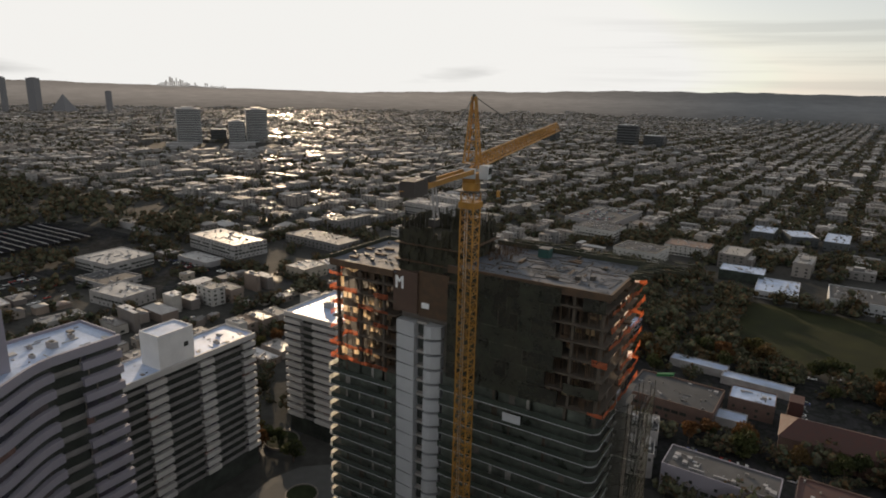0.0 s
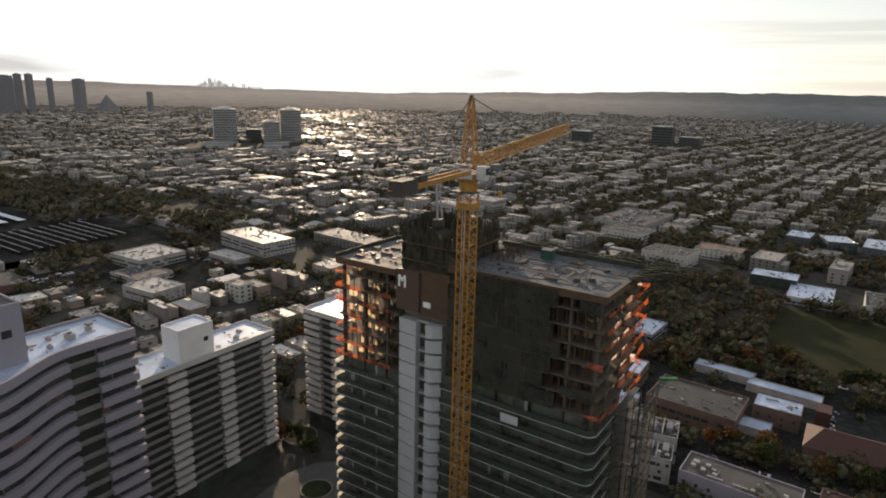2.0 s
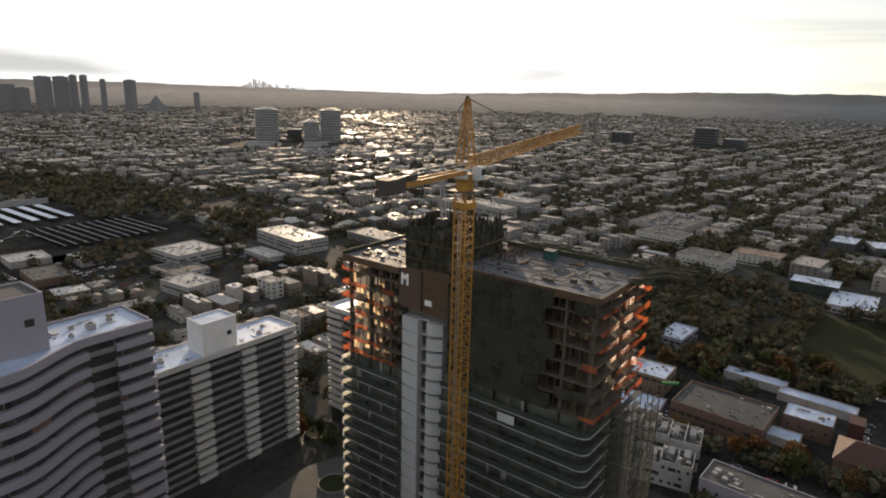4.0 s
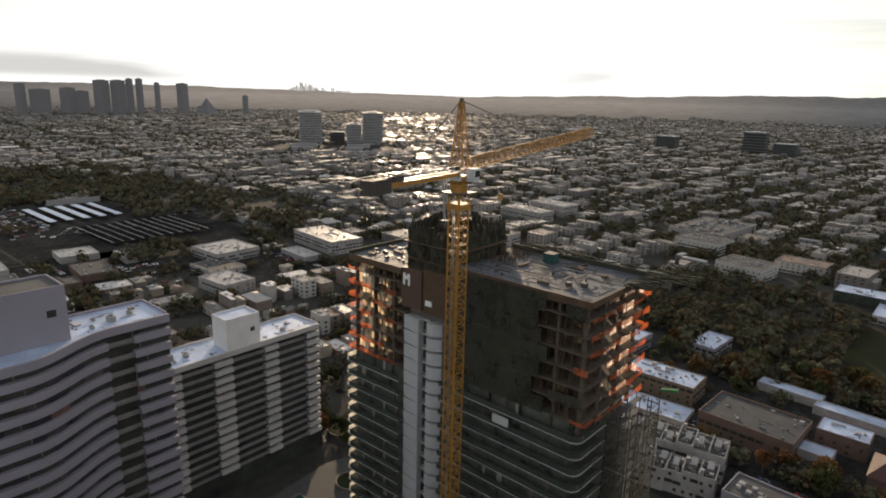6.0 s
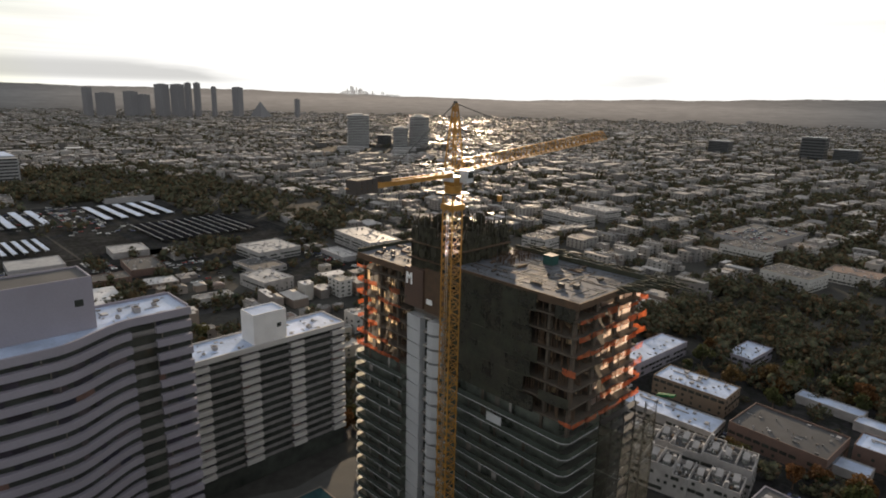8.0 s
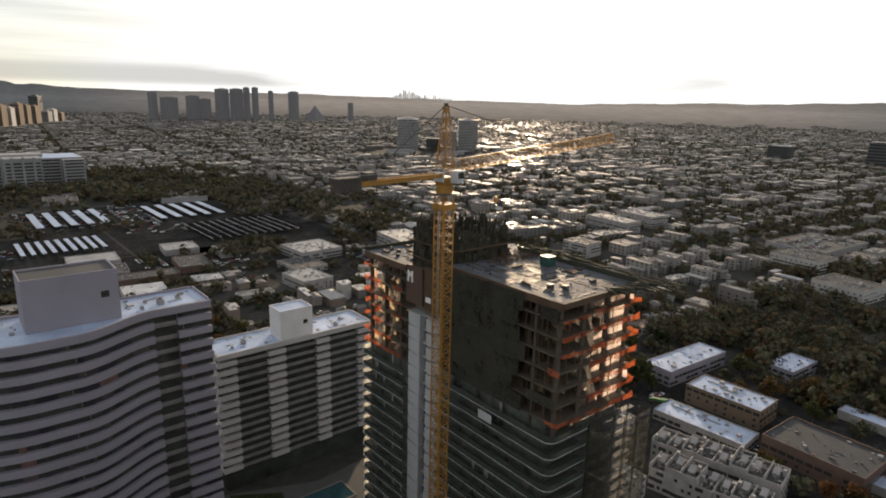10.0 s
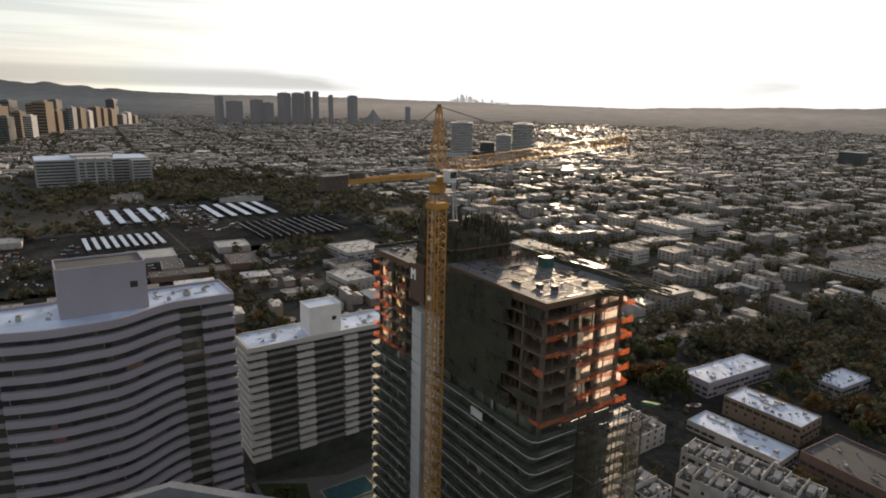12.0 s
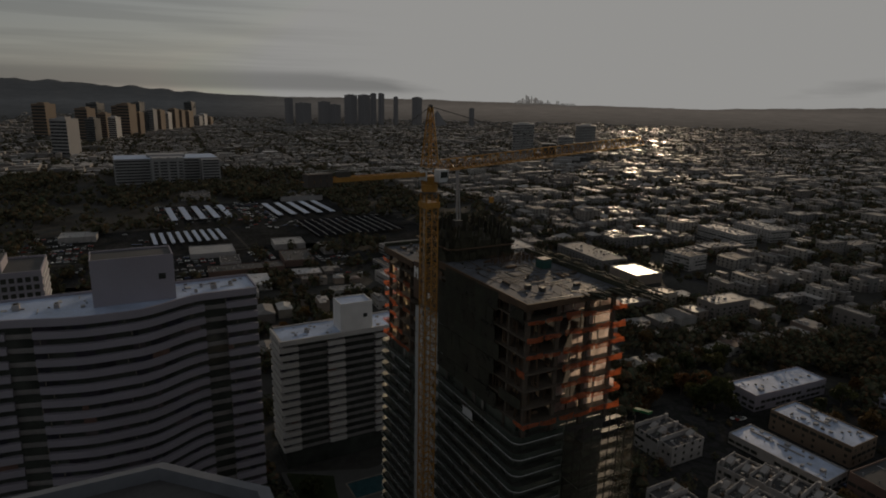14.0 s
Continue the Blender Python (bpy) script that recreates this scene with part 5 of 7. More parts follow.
def terrace_row(x, y, turn, units, w, d, h, seed, label):
    """A row of stepped apartments with roof terraces, chimneys and skylights."""
    r = random.Random(seed)
    ob = thing("terraced_apartments", x, y, 0, label, "apartments", "apartments", turn=turn)
    for i in range(units):
        x0 = (i - units / 2) * w
        hh = h + r.choice((-1.4, 0, 0, 1.2))
        y0, y1 = -d / 2 + r.choice((0, 0.9)), d / 2
        part("wall", Geo().box(x0, x0 + w - 0.02, y0, y1, 0, hh - 1.0), STUCCO_GREY, ob)
        o = [(x0, y0), (x0 + w - 0.02, y0), (x0 + w - 0.02, y1), (x0, y1), (x0, y0)]
        n_ = [(x0 + .3, y0 + .3), (x0 + w - .32, y0 + .3), (x0 + w - .32, y1 - .3), (x0 + .3, y1 - .3), (x0 + .3, y0 + .3)]
        part("parapet", Geo().strip(o, n_, hh - 1.0, hh), STUCCO_GREY, ob)
        part("roof", Geo().box(x0 + .3, x0 + w - .32, y0 + .3, y1 - .3, hh - 1.0, hh - 0.9), ROOF_GREY, ob)
        sx, sy = x0 + r.uniform(0.8, w - 3.2), r.uniform(-d / 2 + 2, d / 2 - 5)
        part("stair_head", Geo().hexa([(sx, sy, hh - .9), (sx + 2.4, sy, hh - .9), (sx + 2.4, sy + 3.4, hh - .9), (sx, sy + 3.4, hh - .9)], [(sx, sy, hh + .4), (sx + 2.4, sy, hh + .4), (sx + 2.4, sy + 3.4, hh + 1.9), (sx, sy + 3.4, hh + 1.9)]), STUCCO_GREY, ob, "slant-roofed white stair head")
        part("skylight", Geo().hexa([(sx + .3, sy - 1.9, hh - .9), (sx + 2.1, sy - 1.9, hh - .9), (sx + 2.1, sy - .3, hh - .9), (sx + .3, sy - .3, hh - .9)], [(sx + .3, sy - 1.8, hh - .7), (sx + 2.1, sy - 1.8, hh - .7), (sx + 2.1, sy - .4, hh + .3), (sx + .3, sy - .4, hh + .3)]), GLASS_DARK, ob, "dark slanted skylight")
        cx = x0 + r.choice((0.5, w - 1.5))
        cy = r.uniform(-d / 2 + 1, d / 2 - 1.5)
        stack = part("chimney", Geo().box(cx, cx + 1.0, cy, cy + 1.3, hh - 0.9, hh + 1.7), STUCCO_GREY, ob)
        part("chimney_cap", Geo().box(cx - .1, cx + 1.1, cy - .1, cy + 1.4, hh + 1.7, hh + 1.9), PARAPET, stack)
        for q in range(3):
            ux, uy, us = x0 + r.uniform(0.8, w - 1.6), r.uniform(-d / 2 + 1.5, d / 2 - 2), r.uniform(0.5, 1.3)
            part("terrace_box", Geo().box(ux, ux + us, uy, uy + us * r.uniform(.6, 2), hh - .9, hh - .9 + r.uniform(.4, 1.1)), r.choice((RECESS, STEEL, STUCCO_GREY, FORMWORK)), ob)
        strew(ob.matrix_basis, x0 + 0.5, x0 + w - 1.6, -d / 2 + 1.6, d / 2 - 1.8, hh - 0.9, 14, 1.3)
        part("party_wall", Geo().box(x0 - 0.12, x0 + 0.14, y0 + 0.3, y1 - 0.3, hh - 1.0, hh + r.uniform(0.5, 1.4)), STUCCO_GREY, ob)
        part("terrace_wall", Geo().box(x0 + .3, x0 + w - .32, sy + 4.2, sy + 4.4, hh - .9, hh - .1), STUCCO_GREY, ob)
        for f in range(3):
            for u in (0.27, 0.73):
                if r.random() < 0.3:
                    continue
                put("window", r.choice((WIN, WIDE)), ob, pose(x0 + w * (u + r.uniform(-.06, .06)), y0, 1.0 + 3.1 * f + r.uniform(0, .3)))
    for f in range(3):
        for u in (-0.35, -0.1, 0.15, 0.38):
            put("window", WIN, ob, pose(units * w / 2, u * d, 1.2 + 3.1 * f, 0, 0, 90))


terrace_row(-66, 251, 10, 8, 6.2, 15, 12, 31, "white stucco apartments with roof terraces and chimneys")
terrace_row(-60, 233.5, 10, 7, 6.0, 13, 11, 32, "white stucco apartments with roof terraces and chimneys")
terrace_row(-84, 211, 0, 2, 7.0, 14, 9, 34, "small white stucco apartments with roof terraces")
terrace_row(-118, 245, 0, 3, 7.0, 20, 9, 33, "small white stucco apartments with roof terraces")
flat_house(-14, 233, 40, 16, 12, -3, STUCCO_WHITE, ROOF_TAR, "white apartment house with dark roof", seed=9, units=8, category="apartments")
flat_house(28, 240, 34, 16, 10, -3, BRICK, RED_TILE, "brick apartment house with red roof", seed=11, units=2, category="apartments")
keep(-150, 60, 222, 365)
# school by the lawn
flat_house(-40, 562, 34, 24, 9, 0, GLASS_RAIL, ROOF_SKY_WHITE, "glazed school hall with white roof", seed=12, units=3, category="school")
flat_house(-12, 535, 30, 42, 6, 0, PANEL_WHITE, ROOF_SKY_WHITE, "school wing with white roof", seed=13, units=4, category="school")
flat_house(40, 534, 36, 40, 9, 0, PANEL_WHITE, ROOF_GREY, "pale school block with arched windows", seed=14, units=4, category="school")
keep(-150, 75, 365, 590)
lawn = Geo()
for i in range(8):
    for j in range(10):
        x, y = -30 + i * 12, 385 + j * 11.5
        lawn.quad((x, y, 0.06), (x + 12, y, 0.06), (x + 12, y + 11.5, 0.06), (x, y + 11.5, 0.06))
single("lawn", lawn, GRASS, "mown green playing field", "lawn", kind="structure")
# shopping street and mid-distance blocks
flat_house(-455, 380, 70, 34, 13, -7, STUCCO_GREY, ROOF_PALE, "white four-storey apartment block", seed=15, units=8, category="apartments")
keep(-500, -410, 355, 410)
flat_house(-488, 291, 42, 42, 9, 2, STUCCO_GREY, ROOF_PALE, "store with white roof", seed=16, units=8, category="store")
flat_house(-450, 262, 36, 30, 5, 2, PARAPET, ROOF_GREY, "low store with grey roof", seed=17, units=2, category="store")
keep(-515, -425, 240, 320)
# larger blocks that stand out of the ordinary city
for x, y, w, d, hh, turn, wall, roof, n_, lab in (
        (-37, 738, 22, 36, 12, -4, TOWER_DARK, ROOF_SKY_WHITE, 4, "dark modern block with white roof"),
        (-4, 735, 26, 34, 12, 18, TOWER_DARK, ROOF_SKY_WHITE, 2, "dark modern block with angled white roof"),
        (30, 735, 22, 50, 12, -4, TOWER_DARK, ROOF_SKY_WHITE, 3, "dark modern block with white roof"),
        (-189, 648, 46, 34, 12, -6, WALLS, ROOF_GREY, 14, "grey apartment block with cluttered roof"),
        (-128, 578, 40, 34, 12, -8, WALLS, ROOF_GREY, 12, "grey apartment block with cluttered roof"),
        (-94, 626, 40, 28, 10, -3, WALLS, ROOFS, 6, "pale apartment block beside a tree-lined street"),
        (-398, 700, 54, 30, 14, -8, STUCCO_GREY, ROOF_PALE, 22, "long apartment block with cluttered white roof"),
        (-398, 640, 60, 26, 14, -8, STUCCO_GREY, ROOF_PALE, 22, "long apartment block with cluttered white roof"),
        (-340, 509, 28, 24, 14, 2, STUCCO_GREY, ROOF_GREY, 8, "white four-storey apartment block with grey roof"),
        (-328, 434, 34, 28, 9, -4, WALLS, ROOF_WET, 0, "store with wet shining flat roof"),
        (-440, 338, 40, 18, 5, -4, PARAPET, ROOF_PALE, 3, "low store with pale roof"),
        (-401, 242, 34, 26, 9, 4, STUCCO_GREY, ROOF_PALE, 5, "white courtyard apartment house"),
        (-565, 120, 34, 40, 5, -4, PARAPET, ROOF_PALE, 0, "long open shed with white roof"),
        (-568, 194, 30, 30, 6, -6, STUCCO_GREY, ROOF_PALE, 1, "pale depot building with white roof"),
        (-507, 186, 40, 26, 6, -6, BRICK, ROOF_GREY, 1, "brick depot with grey roof"),
        (-536, 225, 34, 14, 5, -5, STUCCO_GREY, ROOF_PALE, 1, "low pale office with white roof"),
        (-520, 129, 28, 17, 5, -6, PARAPET, ROOF_GREY, 1, "low depot shed with grey roof"),
        (-488, 137, 20, 62, 5, -4, BRICK, ROOF_GREY, 2, "long brick depot along the street"),
        (-680, 6, 28, 34, 6, -4, STUCCO_GREY, ROOF_PALE, 2, "pale hospital outbuilding with white roof"),
        (-930, 150, 60, 40, 7, -6, STUCCO_GREY, ROOF_GREY, 4, "low hospital outbuilding with grey roof"),
        (-880, 290, 70, 60, 7, -6, PARAPET, ROOF_GREY, 6, "low hospital outbuilding with grey roof"),
        (-590, 385, 70, 16, 7, -4, PARAPET, ROOF_GREY, 2, "long grey shed beside the carports")):
    flat_house(x, y, w, d, hh, turn, wall, roof, lab, seed=int(x * 3 + y), units=n_, windows=hh > 8 and roof is not ROOF_WET, category="building")
    keep(x - w / 2 - 2, x + w / 2 + 2, y - d / 2 - 2, y + d / 2 + 2)
flat_house(-211, 740, 60, 95, 8, -5, PARAPET, ROOF_TAR, "parking deck full of cars", windows=False, units=0, category="parking deck")
keep(-245, -175, 690, 790)


# ---- car park canopies and the hospital ground ----
def canopy(x, y, l, w, top, label, z=4.0):
    ob = thing("carport", x, y, 0, label, "carport", "carports")
    part("canopy_roof", Geo().box(-l / 2, l / 2, -w / 2, w / 2, z, z + 0.25), top, ob)
    part("canopy_rim", Geo().box(-l / 2, l / 2, -w / 2 - 0.25, -w / 2, z - 0.05, z + 0.4), PANEL_WHITE, ob)
    for i in range(3):
        u = -l / 2 + l * (i + 0.5) / 3
        part("post", Geo().box(u - 0.15, u + 0.15, -0.15, 0.15, 0, z), PANEL_WHITE, ob)


for i in range(9):
    canopy(-637, 74 + 8.2 * i, 56, 3.6, ROOF_SKY_WHITE, "white car park canopy")
for i in range(5):
    canopy(-780, 103 + 16 * i, 95, 7, ROOF_SKY_WHITE, "white car park canopy")
for i in range(5):
    canopy(-770, 225 + 17 * i, 95, 7, ROOF_SKY_WHITE, "white car park canopy")
for i in range(11):
    canopy(-632, 236 + 9.5 * i, 92, 6.2, SOLAR, "dark solar carport with white rim")
keep(-1240, -540, -400, 345)
keep(-1000, -560, 330, 470)
def pave(*corners):
    single("car_park", Geo().quad(*corners), LOT, "dark asphalt car park and drive", "car park", kind="structure")


for x0, x1, y0, y1 in ((-150, 60, 224, 372), (-520, -385, 242, 352), (-700, -575, -30, 155), (-860, -702, 85, 322), (-700, -545, 157, 365), (-572, -470, -40, 240)):
    pave((x0, y0, 0.05), (x1, y0, 0.05), (x1, y1, 0.05), (x0, y1, 0.05))
for k_, ((ax, ay), (bx, by), w_) in enumerate((((-1060, 240), (-545, 176), 12), ((-900, 500), (-700, 335), 11), ((-545, -80), (-545, 330), 12), ((-700, -60), (-702, 400), 9))):
    dx, dy = bx - ax, by - ay
    ln = math.hypot(dx, dy)
    px, py = -dy / ln * w_ / 2, dx / ln * w_ / 2
    zr = 0.1 + 0.02 * k_
    pave((ax + px, ay + py, zr), (ax - px, ay - py, zr), (bx - px, by - py, zr), (bx + px, by + py, zr))

va = thing("hospital_block", -1150, 130, 0, "wide white hospital block with window bands", "hospital", turn=0)
part("wall", Geo().box(-40, 40, -82, 82, 0, 42), TOWER_GREY, va)
part("wing", Geo().box(40, 75, -26, 22, 0, 46), TOWER_GREY, va)
part("wing", Geo().box(40, 58, 52, 82, 0, 40), TOWER_GREY, va)
for f in range(8):
    z = 3 + f * 4.9
    for x, y0, y1 in ((40, -80, -28), (40, 24, 50), (75, -24, 20), (58, 54, 80)):
        part("window_band", Geo().box(x, x + 0.3, y0, y1, z, z + 2.3), DULL_GLASS, va)
    part("window_band", Geo().box(-38, 38, -82.3, -82, z, z + 2.3), DULL_GLASS, va)
for y in (-16, -2, 12):
    part("stair_shaft", Geo().box(75, 78, y - 1.5, y + 1.5, 0, 48), TOWER_GREY, va)
part("roof", Geo().box(-39, 39, -81, 81, 42, 42.4), ROOF_SKY_WHITE, va)
part("plant_room", Geo().box(-20, 20, -30, 30, 42.4, 47), TOWER_GREY, va)

wl_ = thing("office_block", -306, 5, 0, "white office block with square window grid", "building")
part("wall", Geo().box(-36, 0, -62, 0, 0, 60.6), STUCCO_WHITE, wl_)
part("parapet", Geo().strip([(-36, -62), (0, -62), (0, 0), (-36, 0), (-36, -62)], [(-35.4, -61.4), (-0.6, -61.4), (-0.6, -0.6), (-35.4, -0.6), (-35.4, -61.4)], 60.6, 62), STUCCO_WHITE, wl_)
part("roof", Geo().box(-35.4, -0.6, -61.4, -0.6, 60.6, 60.9), ROOF_TAR, wl_, "dark tar roof")
part("plant_room", Geo().box(-30, -6, -48, -17, 60.9, 66), STUCCO_WHITE, wl_)
part("plant_roof", Geo().box(-29.5, -6.5, -47.5, -17.5, 66, 66.2), ROOF_TAR, wl_)
wgrid = Geo().box(0, 0.15, -1.15, 1.15, 0, 2.5).mesh("window", GLASS_DARK)
for f in range(14):
    for j in range(10):
        put("window", wgrid, wl_, pose(0, -2.6 - 3.4 * j, 56.6 - 4.0 * f))
    part("sun_fin", Geo().box(-35, -0.8, 0, 0.5, 57.0 - 4.0 * f, 58.6 - 4.0 * f), PANEL_WHITE, wl_)
for y in (-8, -22):
    part("roof_mast", Geo().bar((-33, y, 60.9), (-33, y, 66), 0.25), STEEL, wl_)

# ---- towers further off ----
def far_tower(x, y, w, d, h, wall, label, z0=0.0, floors=0, turn=0, band=None, name="far_tower", crown=0.0):
    ob = thing(name, x, y, z0, label, "building", turn=turn)
    part("wall", Geo().box(-w / 2, w / 2, -d / 2, d / 2, 0, h), wall, ob)
    if floors:
        f = h / floors
        for i in range(floors - 1):
            z = f * (i + 0.9)
            part("window_band", Geo().box(-w / 2 + 0.6, w / 2 - 0.6, -d / 2 - 0.25, -d / 2, z, z + f * 0.55).box(w / 2, w / 2 + 0.25, -d / 2 + 0.6, d / 2 - 0.6, z, z + f * 0.55), band or DULL_GLASS, ob)
    top = part("roof", Geo().box(-w / 2 - 0.4, w / 2 + 0.4, -d / 2 - 0.4, d / 2 + 0.4, h, h + 1.0), wall, ob)
    if crown:
        part("plant_room", Geo().box(-w / 4, w / 4, -d / 4, d / 4, h + 1, h + 1 + crown), wall, top)
    return ob


def polar(a, r):
    return 20 + r * math.cos(radians(a)), 12 + r * math.sin(radians(a))


for a, r, w, h, fl, t in ((143.35, 1765, 58, 87, 20, 55), (139.55, 1760, 40, 56, 13, 50), (137.9, 1790, 54, 86, 20, 50)):
    x, y = polar(a, r)
    far_tower(x, y, w, w * 0.8, h, TOWER_WHITE, "white office tower with dark window bands", floors=fl, turn=t, crown=3)
x, y = polar(141.0, 1800)
far_tower(x, y, 40, 30, 32, TOWER_DARK, "dark office block between white towers", floors=8, turn=50)
for a, r, w, el, wall in ((181.8, 1700, 62, -2.04, TOWER_GREY), (180.5, 2250, 60, -1.21, TOWER_BEIGE), (179.2, 2350, 42, -1.6, TOWER_BEIGE), (177.6, 2500, 66, -0.85, TOWER_BEIGE), (176.3, 2700, 38, -1.5, TOWER_DARK), (175.3, 2800, 52, -1.3, TOWER_BEIGE), (174.2, 2900, 46, -1.2, TOWER_BEIGE), (173.2, 3100, 60, -1.35, TOWER_BEIGE), (172.4, 3200, 50, -1.75, TOWER_GREY), (183.3, 2400, 70, -0.9, TOWER_BEIGE), (179.9, 2900, 70, -0.8, TOWER_DARK), (176.9, 3300, 60, -0.7, TOWER_DARK), (173.0, 3500, 60, -0.6, TOWER_DARK), (180.0, 2150, 44, -2.0, TOWER_DARK), (178.5, 2300, 40, -1.9, TOWER_WHITE), (178.2, 2700, 56, -1.0, TOWER_BEIGE), (176.8, 2550, 42, -1.5, TOWER_BEIGE), (175.8, 2700, 40, -1.25, TOWER_GREY), (174.7, 2850, 40, -1.5, TOWER_WHITE), (173.7, 3000, 44, -1.3, TOWER_BEIGE), (172.0, 3300, 46, -1.6, TOWER_WHITE), (171.5, 3350, 40, -1.85, TOWER_BEIGE)):
    x, y = polar(a, r)
    far_tower(x, y, w * 0.72, w * 0.66, 148 + r * math.tan(radians(el)), wall, "apartment tower on the boulevard", floors=11, turn=-32, crown=4)
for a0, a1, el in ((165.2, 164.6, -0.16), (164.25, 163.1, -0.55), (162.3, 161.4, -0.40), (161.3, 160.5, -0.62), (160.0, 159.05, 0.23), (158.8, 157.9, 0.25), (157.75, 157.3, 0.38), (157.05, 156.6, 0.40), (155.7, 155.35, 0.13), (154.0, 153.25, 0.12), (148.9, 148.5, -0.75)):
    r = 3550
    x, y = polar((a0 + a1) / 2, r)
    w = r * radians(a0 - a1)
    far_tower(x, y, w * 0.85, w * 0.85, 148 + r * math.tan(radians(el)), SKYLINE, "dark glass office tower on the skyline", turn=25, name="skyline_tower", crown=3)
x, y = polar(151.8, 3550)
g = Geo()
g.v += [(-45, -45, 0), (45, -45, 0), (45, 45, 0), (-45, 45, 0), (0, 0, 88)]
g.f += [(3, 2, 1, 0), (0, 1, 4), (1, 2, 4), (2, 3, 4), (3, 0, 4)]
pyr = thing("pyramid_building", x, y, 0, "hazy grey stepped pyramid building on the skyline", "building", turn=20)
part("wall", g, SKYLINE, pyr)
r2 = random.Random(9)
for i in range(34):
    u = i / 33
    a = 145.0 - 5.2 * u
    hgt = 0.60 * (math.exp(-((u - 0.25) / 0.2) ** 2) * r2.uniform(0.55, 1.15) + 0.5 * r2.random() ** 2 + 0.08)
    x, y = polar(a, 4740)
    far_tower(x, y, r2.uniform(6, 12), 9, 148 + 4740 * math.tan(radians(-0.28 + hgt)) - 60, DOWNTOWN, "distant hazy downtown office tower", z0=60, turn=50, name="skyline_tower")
x, y = polar(105.2, 1920)
for dx, h in ((0, 61), (62, 34), (-190, 38)):
    far_tower(x + dx * 1.2, y + dx * 0.2, 56, 34, h, TOWER_DARK, "dark mid-rise office block", floors=8)
keep(-190, 40, 1, 222)
for x, y, w, d, h in ((-1340, 1000, 70, 26, 9), (-1290, 960, 50, 22, 7), (-1250, 1110, 60, 24, 8), (-1210, 1060, 44, 26, 6)):
    flat_house(x, y, w, d, h, 50, STUCCO_GREY, ROOF_PALE, "low pale annex before the office towers", seed=int(-x), units=3, windows=False, category="building")
keep(-1400, -1240, 900, 1080)
keep(-1330, -1160, 1010, 1190)

# ---- streets ----
GA = radians(-5.0)
ca, sa = math.cos(GA), math.sin(GA)


def grid(u, v):
    return u * ca - v * sa, u * sa + v * ca


ST = 10.5
rs = random.Random(3)
US, VS = [-4900.0], [-700.0]
while US[-1] < 1500:
    US.append(US[-1] + rs.uniform(62, 104))
while VS[-1] < 4700:
    VS.append(VS[-1] + rs.uniform(95, 190))


def free(x, y, m=8):
    return not any(a - m < x < b + m and c - m < y < d + m for a, b, c, d in EX)


def visible(x, y, margin=0.0):
    a = math.degrees(math.atan2(y - 12, x - 20)) % 360
    return 80 - margin <= a <= 188 + margin


road = Geo()
for i, u in enumerate(US):
    for v0, v1 in itertools.pairwise(VS):
        x, y = grid(u, (v0 + v1) / 2)
        if math.hypot(x, y) < 3700 and visible(x, y, 4) and free(x, y):
            road.quad(*[(*grid(u + du, vv), 0.05) for du, vv in ((-ST / 2, v0), (ST / 2, v0), (ST / 2, v1), (-ST / 2, v1))])
for v in VS:
    for u0, u1 in itertools.pairwise(US):
        x, y = grid((u0 + u1) / 2, v)
        if math.hypot(x, y) < 3700 and visible(x, y, 4) and free(x, y):
            road.quad(*[(*grid(uu, v + dv), 0.08) for uu, dv in ((u0, -ST / 2), (u1, -ST / 2), (u1, ST / 2), (u0, ST / 2))])
single("road", road, ASPHALT, "grey asphalt street grid", "road", kind="structure")

# ---- the ordinary city ----
rc = random.Random(21)
far_v, far_f = [], []
mid_win = Geo()
trees_near, trees_far = [], []


def far_box(x, y, bw, bd, z0, z1, turn=0.0):
    k = len(far_v)
    c, s = math.cos(GA + turn), math.sin(GA + turn)
    for zz in (z0, z1):
        for du, dv in ((-1, -1), (1, -1), (1, 1), (-1, 1)):
            px, py = du * bw / 2, dv * bd / 2
            far_v.append((x + px * c - py * s, y + px * s + py * c, zz))
    far_f.extend([(k + 4, k + 5, k + 6, k + 7)] + [(k + q, k + (q + 1) % 4, k + 4 + (q + 1) % 4, k + 4 + q) for q in range(4)])


def wall_windows(x, y, bw, bd, h, turn):
    """Dark window panes on the two seen sides."""
    mm = pose(x, y, 0, 0, 0, turn)
    for f in range(max(1, int(h / 3.1))):
        for s, m in ((bw, 0), (bd, 1)):
            c = max(1, int(s / 5))
            for q in range(c):
                uu, z = -s / 2 + s * (q + 0.5) / c, 1.0 + 3.0 * f
                w2 = rc.uniform(0.6, 1.3)
                pts = [(uu - w2, -bd / 2 - 0.06, z), (uu + w2, -bd / 2 - 0.06, z), (uu + w2, -bd / 2 - 0.06, z + 1.4), (uu - w2, -bd / 2 - 0.06, z + 1.4)] if m == 0 else [(bw / 2 + 0.06, uu - w2, z), (bw / 2 + 0.06, uu + w2, z), (bw / 2 + 0.06, uu + w2, z + 1.4), (bw / 2 + 0.06, uu - w2, z + 1.4)]
                mid_win.quad(*[mm @ Vector(p) for p in pts])


